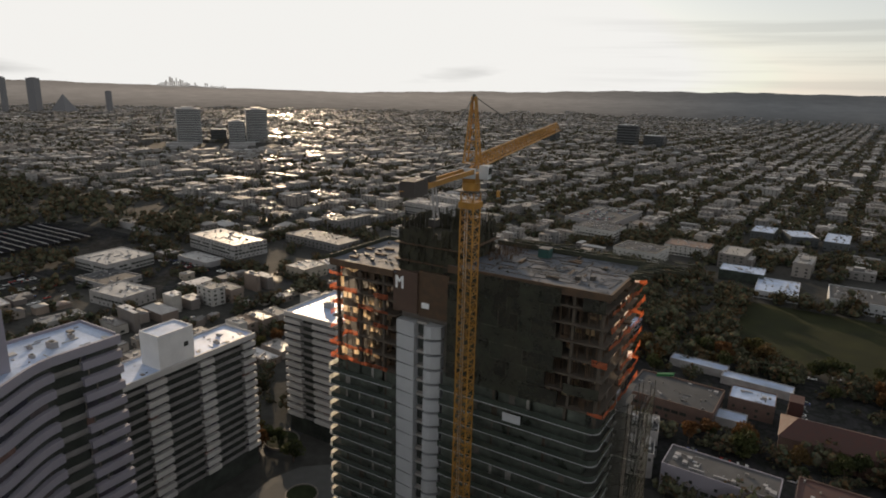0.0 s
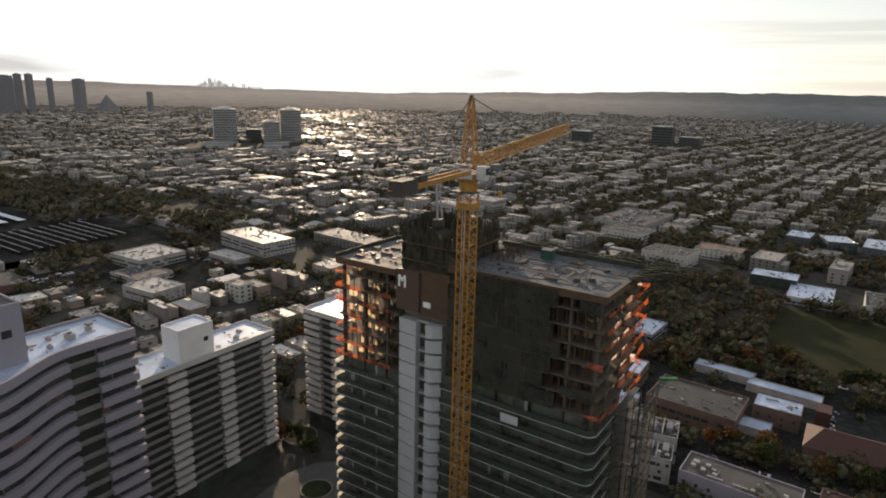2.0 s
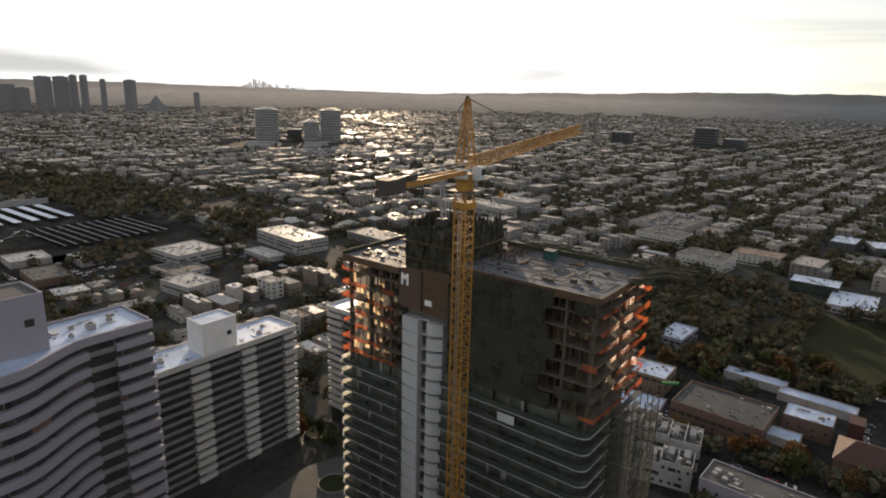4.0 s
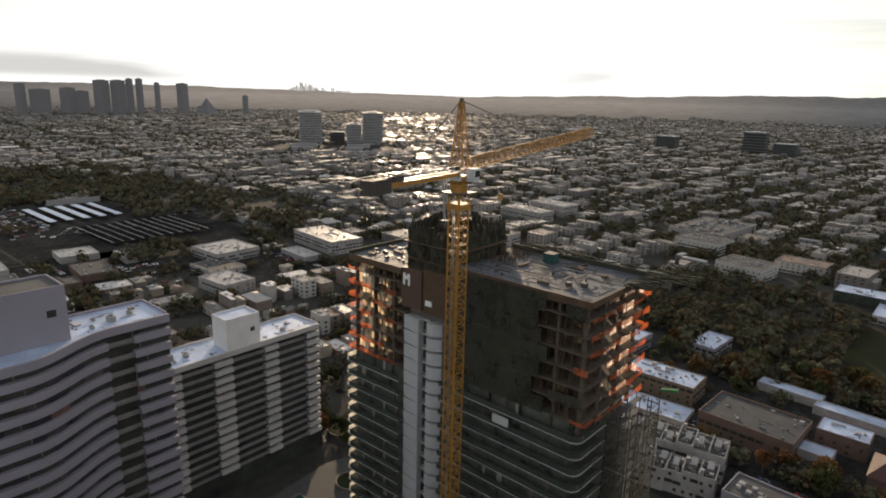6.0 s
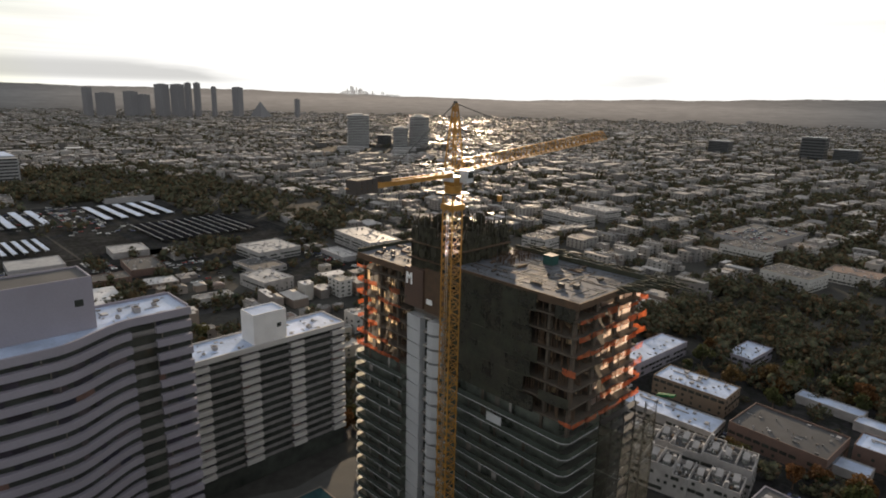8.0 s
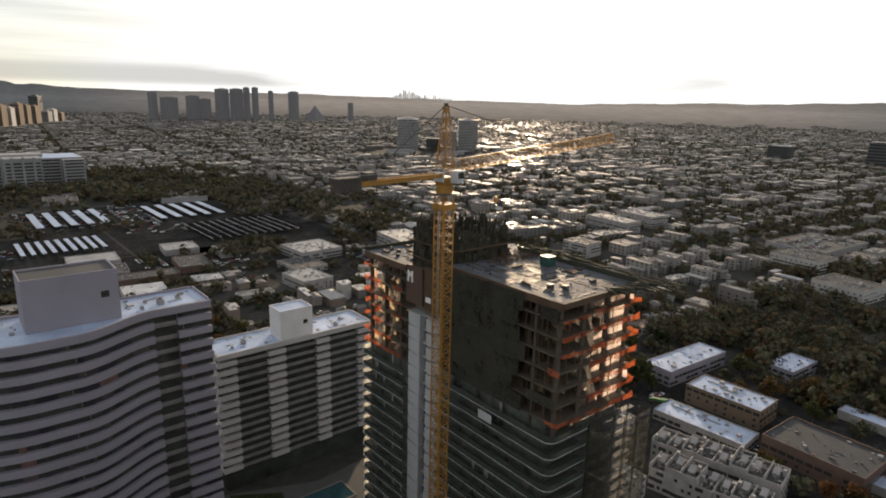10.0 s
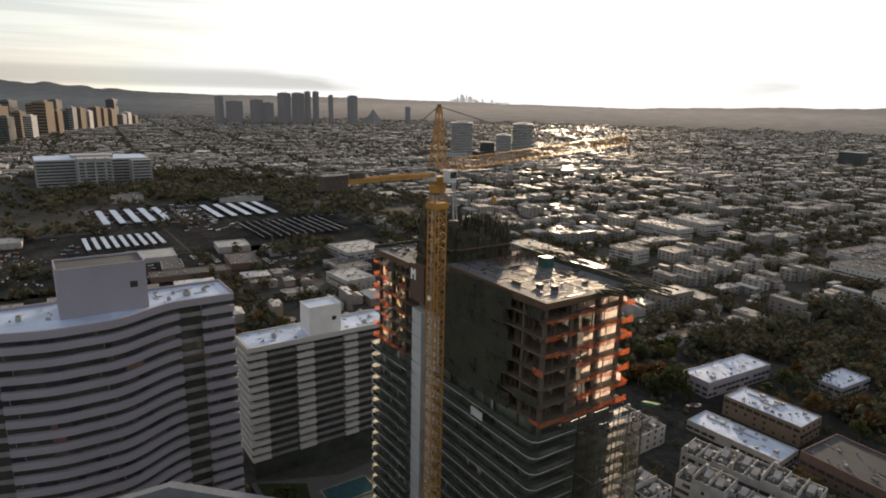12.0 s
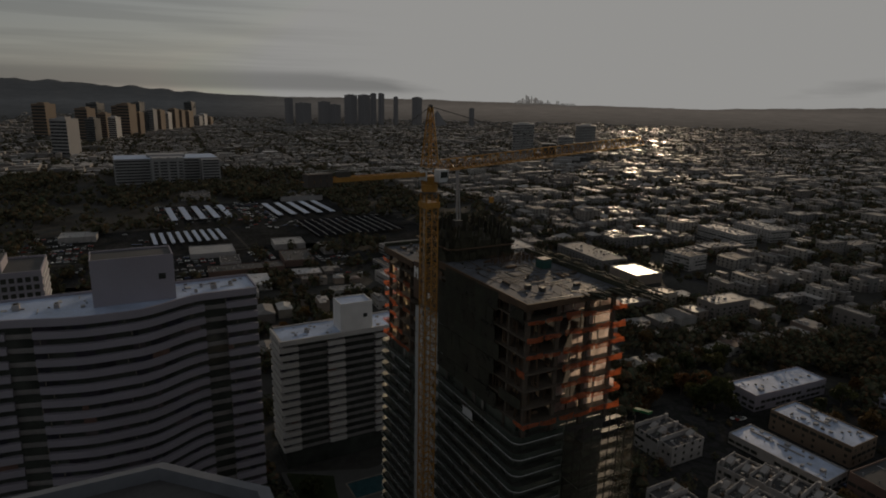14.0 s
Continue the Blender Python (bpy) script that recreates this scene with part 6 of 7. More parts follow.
def city_house(x, y, bw, bd, h, rr, big):
    """One building of the ordinary city; those further off go into one mesh."""
    if rr > 520:
        e = rc.random()
        x, y = x + rq.uniform(-3.5, 3.5), y + rq.uniform(-3.5, 3.5)
        bw, bd = bw * rq.uniform(0.75, 1.2), bd * rq.uniform(0.75, 1.2)
        sz = slope_z(x, y)
        if sz > 0:
            h = min(h, 6)
        if h < 7 and not big and rc.random() < 0.35:
            k, c, s = len(far_v), math.cos(GA), math.sin(GA)
            rise = min(bw, bd) * 0.18
            for px, py, pz in ((-1, -1, -1), (1, -1, -1), (1, 1, -1), (-1, 1, -1), (-1, -1, h), (1, -1, h), (1, 1, h), (-1, 1, h), (-0.45, 0, h + rise), (0.45, 0, h + rise)):
                far_v.append((x + px * bw / 2 * c - py * bd / 2 * s, y + px * bw / 2 * s + py * bd / 2 * c, sz + pz))
            far_f.extend([tuple(k + i for i in f) for f in ((0, 1, 5, 4), (1, 2, 6, 5), (2, 3, 7, 6), (3, 0, 4, 7), (4, 5, 9, 8), (6, 7, 8, 9), (5, 6, 9), (7, 4, 8))])
        else:
            far_box(x, y, bw, bd, sz - 1, sz + h)
            if rr < 1250 and bw > 7 and bd > 7:
                for du, dv, lw, ld in ((0, -1, bw, 0.45), (0, 1, bw, 0.45), (-1, 0, 0.45, bd - 0.95), (1, 0, 0.45, bd - 0.95)):
                    px, py = du * (bw / 2 - 0.24), dv * (bd / 2 - 0.24)
                    far_box(x + px * ca - py * sa, y + px * sa + py * ca, lw, ld, h - 0.1, h + 0.55)
        if rr > 2600:
            return
        for q in range(rc.choice((0, 1, 2, 4, 6)) if rr < 1700 and bw > 8 and bd > 8 else 0):
            far_box(x + rc.uniform(-.35, .35) * bw, y + rc.uniform(-.35, .35) * bd, rc.uniform(0.8, 2.4), rc.uniform(0.8, 2.4), h - .1, h + rc.uniform(0.6, 1.6))
        if e < 0.3 and bw > 10 and bd > 10:
            far_box(x + rc.uniform(-2, 2), y + rc.uniform(-2, 2), bw * 0.35, bd * 0.4, h, h + rc.uniform(1, 3))
        elif e < 0.5:
            far_box(x + bw * 0.5, y + rc.uniform(-3, 3), bw * 0.4, bd * 0.5, -1, h * 0.6)
        if rr < 1300:
            if rr < 1000 and bw > 7 and bd > 7:
                strew(pose(x, y, 0, 0, 0, -5), -bw / 2 + 1, bw / 2 - 2.5, -bd / 2 + 1, bd / 2 - 2.5, h, int(bw * bd / 45))
            wall_windows(x, y, bw, bd, h, -5)
        return
    turn = -5 + rc.uniform(-1.5, 1.5)
    strew(pose(x, y, 0, 0, 0, turn), -bw / 2 + 1, bw / 2 - 2.5, -bd / 2 + 1, bd / 2 - 2.5, h - 0.36, int(bw * bd / 22))
    if h < 8 and not big and rc.random() < 0.3:
        gable_house(x, y, bw, bd, h, turn, WALLS, ROOFS, "small house with hipped roof", min(bw, bd) * 0.17)
        return
    ob = thing("flat_roofed_building", x, y, 0, "low flat-roofed stucco city building" if h < 8 else "three-storey flat-roofed stucco apartment building", "building", "city buildings", turn=turn)
    e = rc.random()
    if e < 0.35:        # an L or a stepped plan
        k = rc.uniform(0.3, 0.5)
        part("wall", Geo().prism([(-bw / 2, -bd / 2), (bw / 2, -bd / 2), (bw / 2, bd / 2 - bd * k), (bw / 2 - bw * k, bd / 2 - bd * k), (bw / 2 - bw * k, bd / 2), (-bw / 2, bd / 2)], 0, h), WALLS, ob)
        part("roof", Geo().prism([(-bw / 2 + .3, -bd / 2 + .3), (bw / 2 - .3, -bd / 2 + .3), (bw / 2 - .3, bd / 2 - bd * k - .3), (bw / 2 - bw * k - .3, bd / 2 - bd * k - .3), (bw / 2 - bw * k - .3, bd / 2 - .3), (-bw / 2 + .3, bd / 2 - .3)], h, h + 0.1), ROOFS, ob)
    else:
        part("wall", Geo().box(-bw / 2, bw / 2, -bd / 2, bd / 2, 0, h - 0.5), WALLS, ob)
        t = 0.35
        o = [(-bw / 2, -bd / 2), (bw / 2, -bd / 2), (bw / 2, bd / 2), (-bw / 2, bd / 2), (-bw / 2, -bd / 2)]
        part("parapet", Geo().strip(o, [(px - t * (1 if px > 0 else -1), py - t * (1 if py > 0 else -1)) for px, py in o], h - 0.5, h), WALLS, ob)
        part("roof", Geo().box(-bw / 2 + t, bw / 2 - t, -bd / 2 + t, bd / 2 - t, h - 0.5, h - 0.35), ROOFS, ob)
    if rr >= 330 and e >= 0.35:
        wall_windows(x, y, bw, bd, h - 0.4, turn)
    for q in range(rc.choice((0, 1, 2, 2, 3))):
        s = rc.uniform(0.8, 2.2)
        ux, uy = rc.uniform(-bw / 2 + 2, 0), rc.uniform(-bd / 2 + 2, 0)
        part("roof_unit", Geo().box(ux - s / 2, ux + s / 2, uy - s / 2, uy + s / 2, h - .36, h + s * rc.uniform(0.4, 0.9)), PARAPET, ob)
    for f in range(max(1, int(h / 3.1)) if rr < 330 else 0):
        for s, m in ((bw, 0), (bd * 0.6, 1)):
            c = max(1, int(s / 4.5))
            for q in range(c):
                uu = -s / 2 + s * (q + 0.5) / c - (bd * 0.2 if m else 0)
                put("window", WIN, ob, pose(uu, -bd / 2, 1.0 + 3.0 * f) if m == 0 else pose(bw / 2, uu, 1.0 + 3.0 * f, 0, 0, 90))


for u0, u1 in itertools.pairwise(US):
    for v0, v1 in itertools.pairwise(VS):
        cx, cy = grid((u0 + u1) / 2, (v0 + v1) / 2)
        rr = math.hypot(cx - 20, cy - 12)
        if rr > 4050 or not visible(cx, cy, 5 if rr > 500 else 14):
            continue
        kind = rc.random()
        wide, deep = u1 - u0 - ST - 5, v1 - v0 - ST - 5
        lots = []
        shops = -620 < cx < -400 and cy < 345
        if kind < 0.09 or (shops and kind < 0.3):         # shops round a car park
            k = rc.choice((2, 3, 4))
            for q in range(k):
                lots.append((rc.uniform(-0.1, 0.1) * wide, -deep / 2 + deep * (q + 0.5) / k, wide * rc.uniform(0.4, 0.85), deep / k * rc.uniform(0.5, 0.85), rc.uniform(4.2, 6.5) if shops else rc.uniform(4.5, 9), True))
        else:
            base = rc.choice((9, 11, 14, 19)) * (1.15 if rr < 1600 else 1.4)
            tall = rc.random() < 0.35
            for row in (-1, 1):
                v = -deep / 2
                while v < deep / 2 - 6:
                    w = base * rc.uniform(0.7, 1.35)
                    big = rc.random() < 0.1
                    w = min(w * (2 if big else 1), deep / 2 - v)
                    d = min(wide / 2 - 2, rc.uniform(11, 23))
                    h = rc.choice((6.5, 9.5, 10, 12.5)) if tall or big else rc.choice((3.6, 4.2, 5, 6.5, 6.8))
                    if rc.random() > 0.10:
                        lots.append((row * (wide / 2 - d / 2 - rc.uniform(0, 4)), v + w / 2, d, max(6, w - rc.uniform(1.2, 4)), h + rc.uniform(-.4, .4), big))
                    v += w
            if rr < 2600:
                for q in range(int(deep / 13)):
                    if rc.random() < 0.75:
                        lots.append((rc.uniform(-0.08, 0.08) * wide, -deep / 2 + 13 * (q + 0.5), rc.uniform(5, 9), rc.uniform(6, 11), rc.uniform(2.8, 6.0), False))
        for lu, lv, bw, bd, h, big in lots:
            x, y = grid((u0 + u1) / 2 + lu, (v0 + v1) / 2 + lv)
            if free(x, y, 14):
                city_house(x, y, bw, bd, h, rr, big)
        # street and garden trees
        green = rc.choice((0.4, 0.9, 1.2, 1.9))
        m = int(wide * deep / (170 if rr < 1500 else 280 if rr < 2600 else 700) * green)
        for q in range(m):
            side = rc.random()
            if side < 0.5:
                lu, lv = rc.choice((-1, 1)) * (wide / 2 + rc.uniform(0, 3.5)), rc.uniform(-deep / 2, deep / 2)
            elif side < 0.75:
                lu, lv = rc.uniform(-wide / 2, wide / 2), rc.choice((-1, 1)) * (deep / 2 + rc.uniform(0, 3.5))
            else:
                lu, lv = rc.uniform(-6, 6), rc.uniform(-deep / 2, deep / 2)
            x, y = grid((u0 + u1) / 2 + lu, (v0 + v1) / 2 + lv)
            if free(x, y, 4):
                r = rc.uniform(2.4, 5.4) * (1.0 if rr < 1500 else 1.25)
                (trees_near if rr < 430 and rc.random() < 0.35 else trees_far).append((x, y, r))
fm = bpy.data.meshes.new("far_city")
fm.from_pydata(far_v, [], far_f)
fm.materials.append(FAR_ROOFS)
fm.materials.append(FAR_WALLS)
fm.materials.append(HAZED_ROOFS)
fm.materials.append(HAZED_WALLS)
nrm = np.empty(len(far_f) * 3)
fm.polygons.foreach_get("normal", nrm)
mids_ = np.empty(len(far_f) * 3)
fm.polygons.foreach_get("center", mids_)
away = np.hypot(mids_.reshape(-1, 3)[:, 0], mids_.reshape(-1, 3)[:, 1]) > 1650      # the plain beyond the boulevard, recoloured in the haze-flattened tones
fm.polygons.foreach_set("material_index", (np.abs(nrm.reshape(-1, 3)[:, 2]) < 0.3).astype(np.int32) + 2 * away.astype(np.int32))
tagged(new("far_city", fm), "distant flat-roofed city buildings", "city", kind="stuff")
tagged(new("far_windows", mid_win.mesh("far_windows", GLASS_DARK)), "dark windows of low buildings", "windows", kind="stuff")


single("roof_clutter", clutter, CLUTTER, "vents, pipes and boxes on many roofs", "roof clutter", kind="stuff")


# ---- trees ----
def crown_mesh(seed, r, h, leaves, size, name="crown", mat=None):
    """A crown of many small leaf clumps in several uneven lobes."""
    q = np.random.default_rng(seed)
    lobes = [(q.uniform(-0.55, 0.55, 2) * r, q.uniform(0.35, 0.85) * h, q.uniform(0.35, 0.6) * r) for _ in range(7)]
    v, f = [], []
    for i in range(leaves):
        (lx, ly), lz, lr = lobes[i % 7]
        d = q.normal(size=3)
        d /= np.linalg.norm(d)
        p = np.array((lx, ly, lz)) + d * lr * q.uniform(0.7, 1.05) * np.array((1, 1, 0.8))
        a, b = q.normal(size=3), q.normal(size=3)
        a /= np.linalg.norm(a)
        b -= a * a.dot(b)
        b /= np.linalg.norm(b)
        s = size * q.uniform(0.6, 1.3)
        k = len(v)
        v += [tuple(p - a * s), tuple(p + b * s * 0.7), tuple(p + a * s), tuple(p - b * s * 0.7)]
        f.append((k, k + 1, k + 2, k + 3))
    me = bpy.data.meshes.new(name)
    me.from_pydata(v, [], f)
    me.materials.append(mat or LEAF)
    return me


def trunk_mesh(r, h):
    g = Geo()
    n = 7
    for (z0, w0), (z1, w1) in itertools.pairwise(((0, 0.07), (0.25, 0.05), (0.6, 0.03))):
        lo = [(r * w0 * math.cos(2 * math.pi * i / n), r * w0 * math.sin(2 * math.pi * i / n), h * z0) for i in range(n)]
        hi = [(r * w1 * math.cos(2 * math.pi * i / n), r * w1 * math.sin(2 * math.pi * i / n), h * z1) for i in range(n)]
        k = len(g.v)
        g.v += lo + hi
        g.f += [(k + i, k + (i + 1) % n, k + n + (i + 1) % n, k + n + i) for i in range(n)]
    for i in range(4):
        a = i * 1.7
        g.bar((0, 0, h * 0.3), (r * 0.5 * math.cos(a), r * 0.5 * math.sin(a), h * 0.6), r * 0.05)
    return g.mesh("trunk", BARK)


KINDS = []
for s in range(5):
    t = thing("tree", 0, 0, -400, "leafy street tree with uneven crown", "tree", "city trees")
    part("trunk", trunk_mesh(5.0, 10.0), BARK, t)
    part("crown", crown_mesh(s, 5.0, 10.0, 900, 0.55), LEAF, t)
    KINDS.append(t)
rt = random.Random(8)
for x0, x1, y0, y1, nn in ((-150, -30, 395, 500, 40), (-100, 60, 355, 385, 16), (-190, -140, 300, 420, 16), (-165, -135, 225, 330, 10), (-70, 40, 262, 278, 14), (-120, -60, 330, 380, 18), (-150, -100, 390, 440, 20), (-60, 0, 360, 385, 10), (-215, -150, 222, 300, 22), (-200, -165, 158, 178, 6), (-160, -95, 90, 96, 8), (-60, 30, 490, 512, 12), (-190, -120, 460, 560, 26), (20, 60, 330, 380, 10), (-560, -520, -60, 60, 14)):
    for i in range(nn):
        x, y = rt.uniform(x0, x1), rt.uniform(y0, y1)
        if -30 < x < 66 and 385 < y < 500:
            continue
        trees_near.append((x, y, rt.uniform(3.0, 6.5)))
for x0, x1, y0, y1, nn in ((-165, -28, 388, 560, 260), (-110, 70, 352, 388, 60), (-215, -142, 230, 420, 120), (-110, -88, 205, 232, 8), (-40, 10, 215, 226, 8), (60, 110, 300, 560, 50), (-60, 70, 495, 515, 16), (-70, 50, 256, 276, 16), (-225, -196, 90, 225, 26), (-190, -95, 70, 88, 16)):
    for i in range(nn):
        x, y = rt.uniform(x0, x1), rt.uniform(y0, y1)
        if not any(p < x < q and c < y < d for p, q, c, d in ((-148, -118, 305, 365), (-112, -70, 300, 325), (-100, -82, 367, 400), (-32, 66, 385, 500), (-113, -66, 274, 294), (-60, 8, 505, 578))):
            trees_far.append((x, y, rt.choice((2.2, 3.0, 4.0, 5.0, 6.0, 8.0)) * rt.uniform(0.85, 1.15)))
BUILT = ((-143, -117, 308, 368), (-113, -70, 300, 326), (-114, -64, 272, 296), (-100, -82, 367, 400), (-66, -20, 280, 316), (-24, 4, 303, 325), (-28, -8, 290, 304), (-30, 10, 336, 350), (-58, -22, 345, 360), (0, 52, 276, 314),
         (-96, -36, 238, 266), (-86, -34, 222, 246), (-94, -74, 202, 220), (-131, -105, 233, 257), (-37, 9, 222, 244), (8, 48, 229, 251))
for i in range(120):
    x, y = rt.uniform(-150, 60), rt.uniform(222, 372)
    r = rt.choice((1.6, 2.2, 3.0, 3.8))
    if not any(a - r < x < b + r and c - r < y < d + r for a, b, c, d in BUILT):
        trees_far.append((x, y, r))
for i in range(70):
    x, y = rt.uniform(-515, -425), rt.uniform(238, 350)
    r = rt.choice((1.6, 2.2, 3.0))
    if not any(a - r < x < b + r and c - r < y < d + r for a, b, c, d in ((-510, -466, 269, 313), (-469, -431, 246, 278), (-461, -419, 327, 349))):
        trees_far.append((x, y, r))
groves = [(rt.uniform(-1240, -545), rt.uniform(-150, 470)) for i in range(90)]
for i in range(2200):
    gx, gy = rt.choice(groves)
    x, y = (gx + rt.gauss(0, 22), gy + rt.gauss(0, 22)) if i % 3 else (rt.uniform(-1240, -545), rt.uniform(-150, 470))
    if any(a < x < b and c < y < d for a, b, c, d in ((-690, -550, -20, 365), (-850, -715, 90, 318), (-1200, -1060, 30, 230))):
        continue
    trees_far.append((x, y, rt.uniform(4.0, 9.0)))
trees_near = [p for p in trees_near if not any(a - 4 < p[0] < b + 4 and c - 4 < p[1] < d + 4 for a, b, c, d in ((-147, -119, 307, 363), (-112, -70, 302, 324), (-100, -82, 367, 400), (-112, -66, 274, 294), (-64, -20, 282, 314)))]
trees_near += [(-134.5, 296, 8.0), (-141, 289, 6.0), (-147, 300, 6.5), (-128, 300, 4.5)]
TALL = [(-134.5, 296, 8.0), (-141, 289, 6.0), (-147, 300, 6.5)]
trees_near.sort(key=lambda p: math.hypot(p[0] - 20, p[1] - 12))
for i in range(5200):          # the leafy streets to the south
    a, r = rt.uniform(82, 118), rt.uniform(620, 2700)
    x, y = polar(a, r)
    if free(x, y, 2):
        trees_far.append((x, y, rt.uniform(3, 6.5)))
trees_far += trees_near[260:]
trees_near = trees_near[:257] + TALL
for x, y, r in trees_near:
    s = r / 5.0
    t = copy_thing(rt.choice(KINDS), pose(x, y, 0, 0, 0, rt.uniform(0, 360)))
    t.scale = (s, s, s * rt.uniform(0.85, 1.2))
for t in KINDS:
    for c in list(t.children):
        bpy.data.objects.remove(c)
    bpy.data.objects.remove(t)
for i in range(15000):
    a, r = rt.uniform(82, 187), math.sqrt(rt.uniform(0.05, 1)) * 4000
    x, y = polar(a, r)
    if noise.noise(Vector((x * 0.004, y * 0.004, 2.0))) + 0.35 * noise.noise(Vector((x * 0.02, y * 0.02, 5.0))) < -0.02:
        continue
    if not any(p < x < q and c < y < d for p, q, c, d in EX):
        trees_far.append((x, y, rt.uniform(3, 8)))
q = np.random.default_rng(5)
octa = np.array([(1, 0, 0), (-1, 0, 0), (0, 1, 0), (0, -1, 0), (0, 0, 1), (0, 0, -1)], float)
ring = np.array([(x, y, z) for x in (-1, 0, 1) for y in (-1, 0, 1) for z in (-1, 0, 1) if abs(x) + abs(y) + abs(z) == 2], float) / math.sqrt(2)
ball_v = np.concatenate((octa, ring))
mids = {}
for i, p in enumerate(ring):
    mids[tuple(sorted(k for k in range(6) if octa[k].dot(p) > 0.5))] = 6 + i
ball_f = []
for a in (0, 1):
    for b in (2, 3):
        for c in (4, 5):
            ab, bc, ac = mids[tuple(sorted((a, b)))], mids[tuple(sorted((b, c)))], mids[tuple(sorted((a, c)))]
            ball_f += [(a, ab, ac), (b, bc, ab), (c, ac, bc), (ab, bc, ac)]
octa_f = [(a, b, c) for a in (0, 1) for b in (2, 3) for c in (4, 5)]
tv, tf, count = [], [], 0
for x, y, r in trees_far:
    dist = math.hypot(x, y)
    grove = x > -230 and y < 600 and dist < 700
    lobes, shape, faces, leaves = (11, ball_v, ball_f, 330) if grove else (4, ball_v, ball_f, 120) if dist < 700 else (3, ball_v, ball_f, 24) if dist < 1300 else (3, octa, octa_f, 0) if dist < 2600 else (1, octa, octa_f, 0)
    mid = np.array((x, y, slope_z(x, y) + r * 0.95))
    for k in range(lobes):
        off = q.normal(size=3) * np.array((0.46, 0.46, 0.32)) * r * (lobes > 1)
        v = shape * (r * (q.uniform(0.16, 0.36) if grove else q.uniform(0.24, 0.52)) * (1.0 if lobes > 1 else 1.5)) * q.uniform(0.72, 1.25, (len(shape), 1)) + mid + off
        tv += v.tolist()
        tf += [tuple(count + i for i in f) for f in faces]
        count += len(shape)
    if leaves:
        d = q.normal(size=(leaves, 3))
        d /= np.linalg.norm(d, axis=1)[:, None]
        hub = mid + q.normal(size=(7, 3)) * np.array((0.42, 0.42, 0.3)) * r
        c = hub[q.integers(0, 7, leaves)] + d * q.uniform(0.35, 0.62, (leaves, 1)) * r
        sz = 0.055 if grove else 0.105 if leaves > 100 else 0.13
        a = q.normal(size=(leaves, 3)) * r * sz
        b = q.normal(size=(leaves, 3)) * r * sz
        tv += np.stack((c - a, c + b, c + a, c - b), 1).reshape(-1, 3).tolist()
        tf += [tuple(count + 4 * i + j for j in range(4)) for i in range(leaves)]
        count += 4 * leaves
tm = bpy.data.meshes.new("far_trees")
tm.from_pydata(tv, [], tf)
tm.materials.append(LEAF_FAR)
tagged(new("far_trees", tm), "many street and garden trees", "trees", kind="stuff")



# ---- parked cars ----
def car_mesh():
    b = Geo().hexa([(-2.2, -0.9, 0.35), (2.2, -0.9, 0.35), (2.2, 0.9, 0.35), (-2.2, 0.9, 0.35)], [(-2.1, -0.85, 0.95), (2.1, -0.85, 0.9), (2.1, 0.85, 0.9), (-2.1, 0.85, 0.95)]).mesh("body", CARS)
    t = Geo().hexa([(-1.5, -0.8, 0.93), (1.0, -0.8, 0.93), (1.0, 0.8, 0.93), (-1.5, 0.8, 0.93)], [(-1.1, -0.65, 1.45), (0.4, -0.65, 1.45), (0.4, 0.65, 1.45), (-1.1, 0.65, 1.45)]).mesh("cabin", GLASS_DARK)
    w = Geo()
    w.v = [(0.33 * math.cos(a), s, 0.33 + 0.33 * math.sin(a)) for s in (-0.1, 0.1) for a in [i * math.pi / 4 for i in range(8)]]
    w.f = [tuple(range(8)), tuple(range(15, 7, -1))] + [(i, (i + 1) % 8, 8 + (i + 1) % 8, 8 + i) for i in range(8)]
    return b, t, w.mesh("wheel", STEEL)


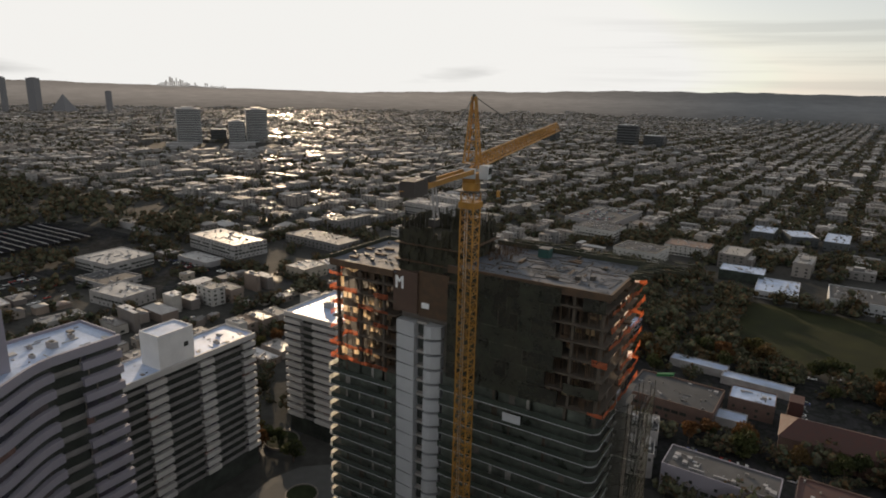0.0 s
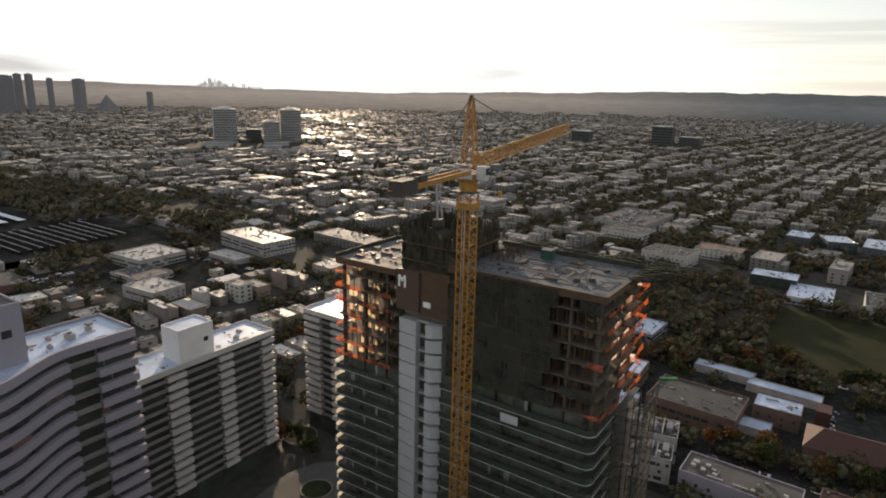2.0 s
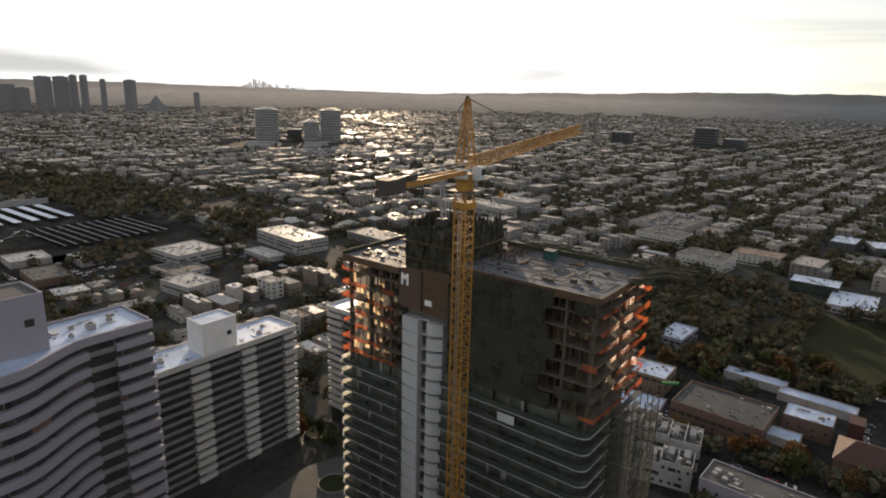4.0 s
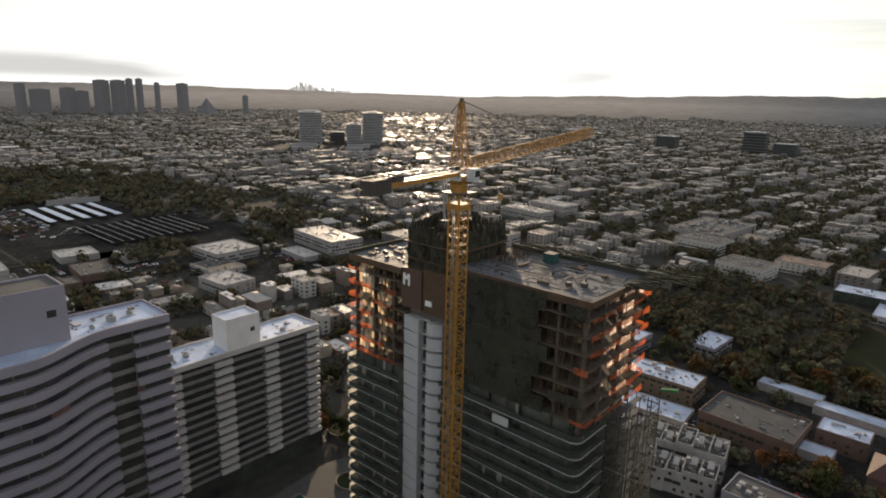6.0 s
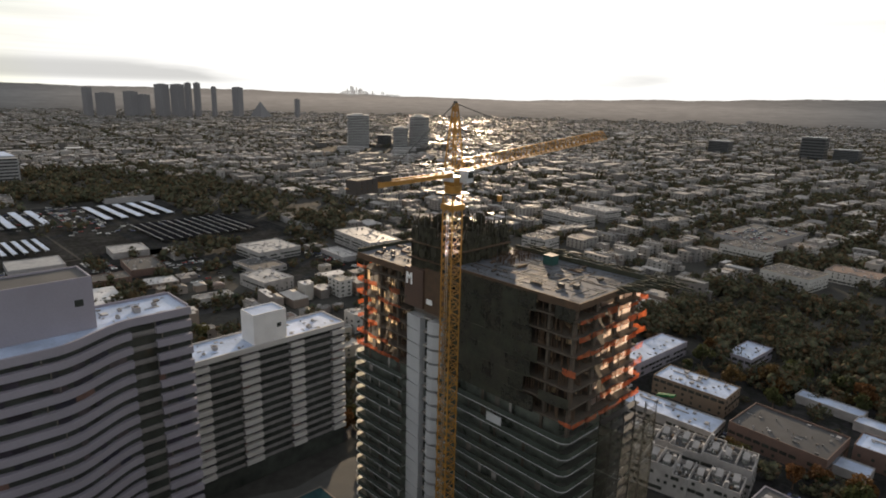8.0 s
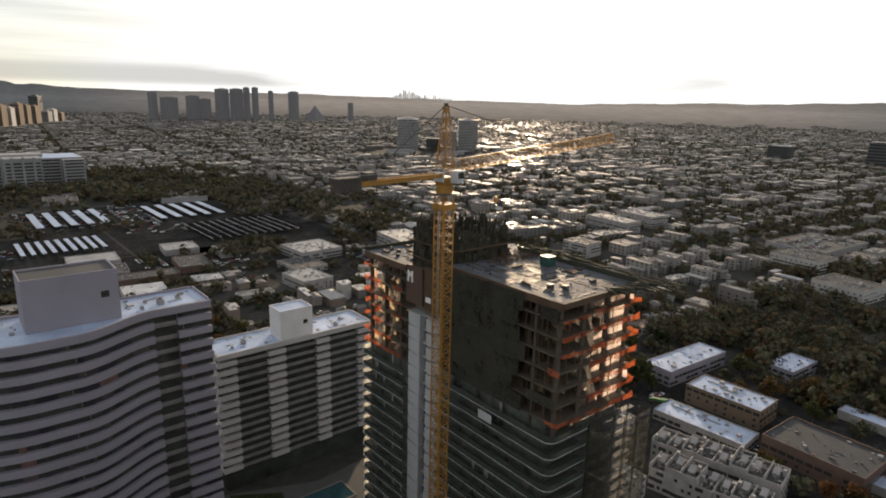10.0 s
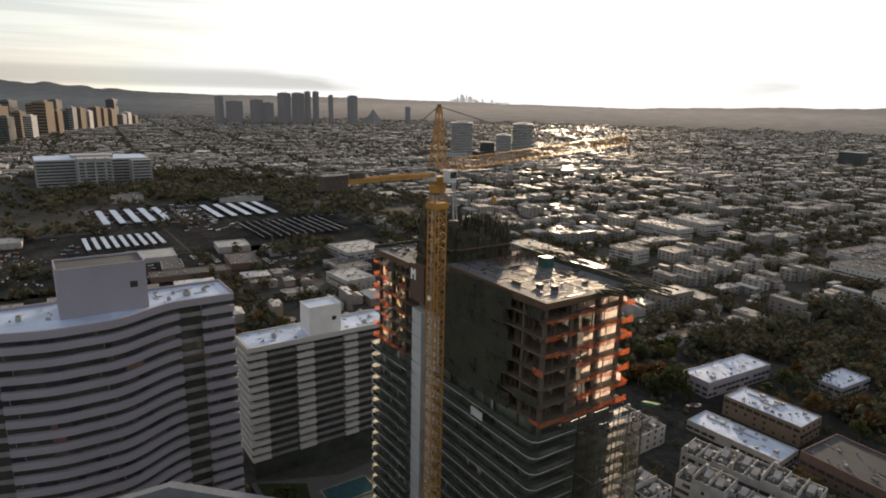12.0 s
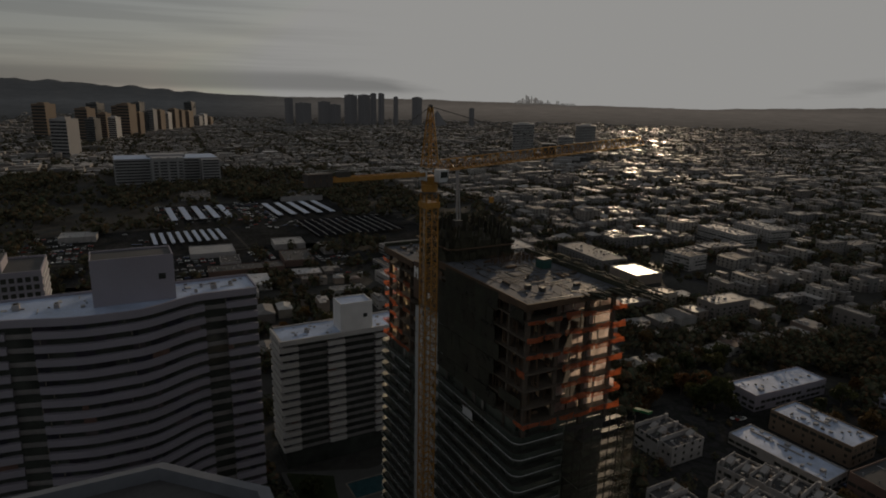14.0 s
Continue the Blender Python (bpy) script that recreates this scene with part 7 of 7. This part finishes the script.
BODY, CABIN_GLASS, WHEEL = car_mesh()
rk = random.Random(12)
first = thing("car", -520, 30, 0.06, "parked car standing on the asphalt", "car", "parked cars")
part("body", BODY, CARS, first)
part("cabin", CABIN_GLASS, GLASS_DARK, first)
for sx in (-1.35, 1.35):
    for sy in (-0.85, 0.85):
        put("wheel", WHEEL, first, pose(sx, sy, 0))
for x0, x1, y0, y1, n_, turn in ((-545, -515, 0, 60, 12, 0), (-700, -575, 45, 68, 10, 90), (-30, 30, 258, 262, 8, 0), (-236, -186, 700, 780, 24, 0), (-660, -560, -25, 40, 20, 0), (-480, -440, 200, 236, 8, 90), (-470, -430, 322, 345, 14, 90), (-40, 40, 372, 380, 8, 0), (-66, -62, 268, 296, 6, 0), (-128, -100, 296, 300, 3, 90), (10, 14, 316, 340, 5, 0), (-560, -548, -20, 120, 16, 0)):
    for i in range(n_):
        copy_thing(first, pose(rk.uniform(x0, x1), y0 + (y1 - y0) * (i + 0.5) / n_, 7.6 if y0 == 700 else 0.12, 0, 0, turn + rk.choice((0, 180))))

fleet = {True: Geo(), False: Geo()}
for x0, x1, y0, y1, n_ in ((-700, -575, -60, 20, 130), (-860, -705, 88, 100, 40), (-860, -705, 185, 222, 110), (-835, -725, 100, 180, 90), (-560, -480, 60, 118, 60), (-560, -500, 150, 172, 30), (-545, -470, 205, 236, 40), (-500, -400, 318, 332, 30), (-700, -660, 160, 360, 40), (-230, -195, 695, 785, 70)):
    for i in range(n_):
        x, y = rk.uniform(x0, x1), y0 + (y1 - y0) * (rk.randrange(max(2, int((y1 - y0) / 6))) + 0.5) / max(2, int((y1 - y0) / 6))
        z = 7.6 if y0 == 695 else 0.14
        body, glass = fleet[True], fleet[False]
        body.hexa([(x - .9, y - 2.2, z + .3), (x + .9, y - 2.2, z + .3), (x + .9, y + 2.2, z + .3), (x - .9, y + 2.2, z + .3)], [(x - .85, y - 2.1, z + .95), (x + .85, y - 2.1, z + .95), (x + .85, y + 2.1, z + .95), (x - .85, y + 2.1, z + .95)])
        glass.hexa([(x - .8, y - 1.4, z + .95), (x + .8, y - 1.4, z + .95), (x + .8, y + 1.1, z + .95), (x - .8, y + 1.1, z + .95)], [(x - .65, y - 1.0, z + 1.45), (x + .65, y - 1.0, z + 1.45), (x + .65, y + .5, z + 1.45), (x - .65, y + .5, z + 1.45)])
lots = thing("far_parked_cars", 0, 0, 0, "many parked cars in the far car parks", "cars", kind="stuff")
part("car_bodies", fleet[True], CARS_FAR, lots)
part("car_glass", fleet[False], GLASS_DARK, lots)
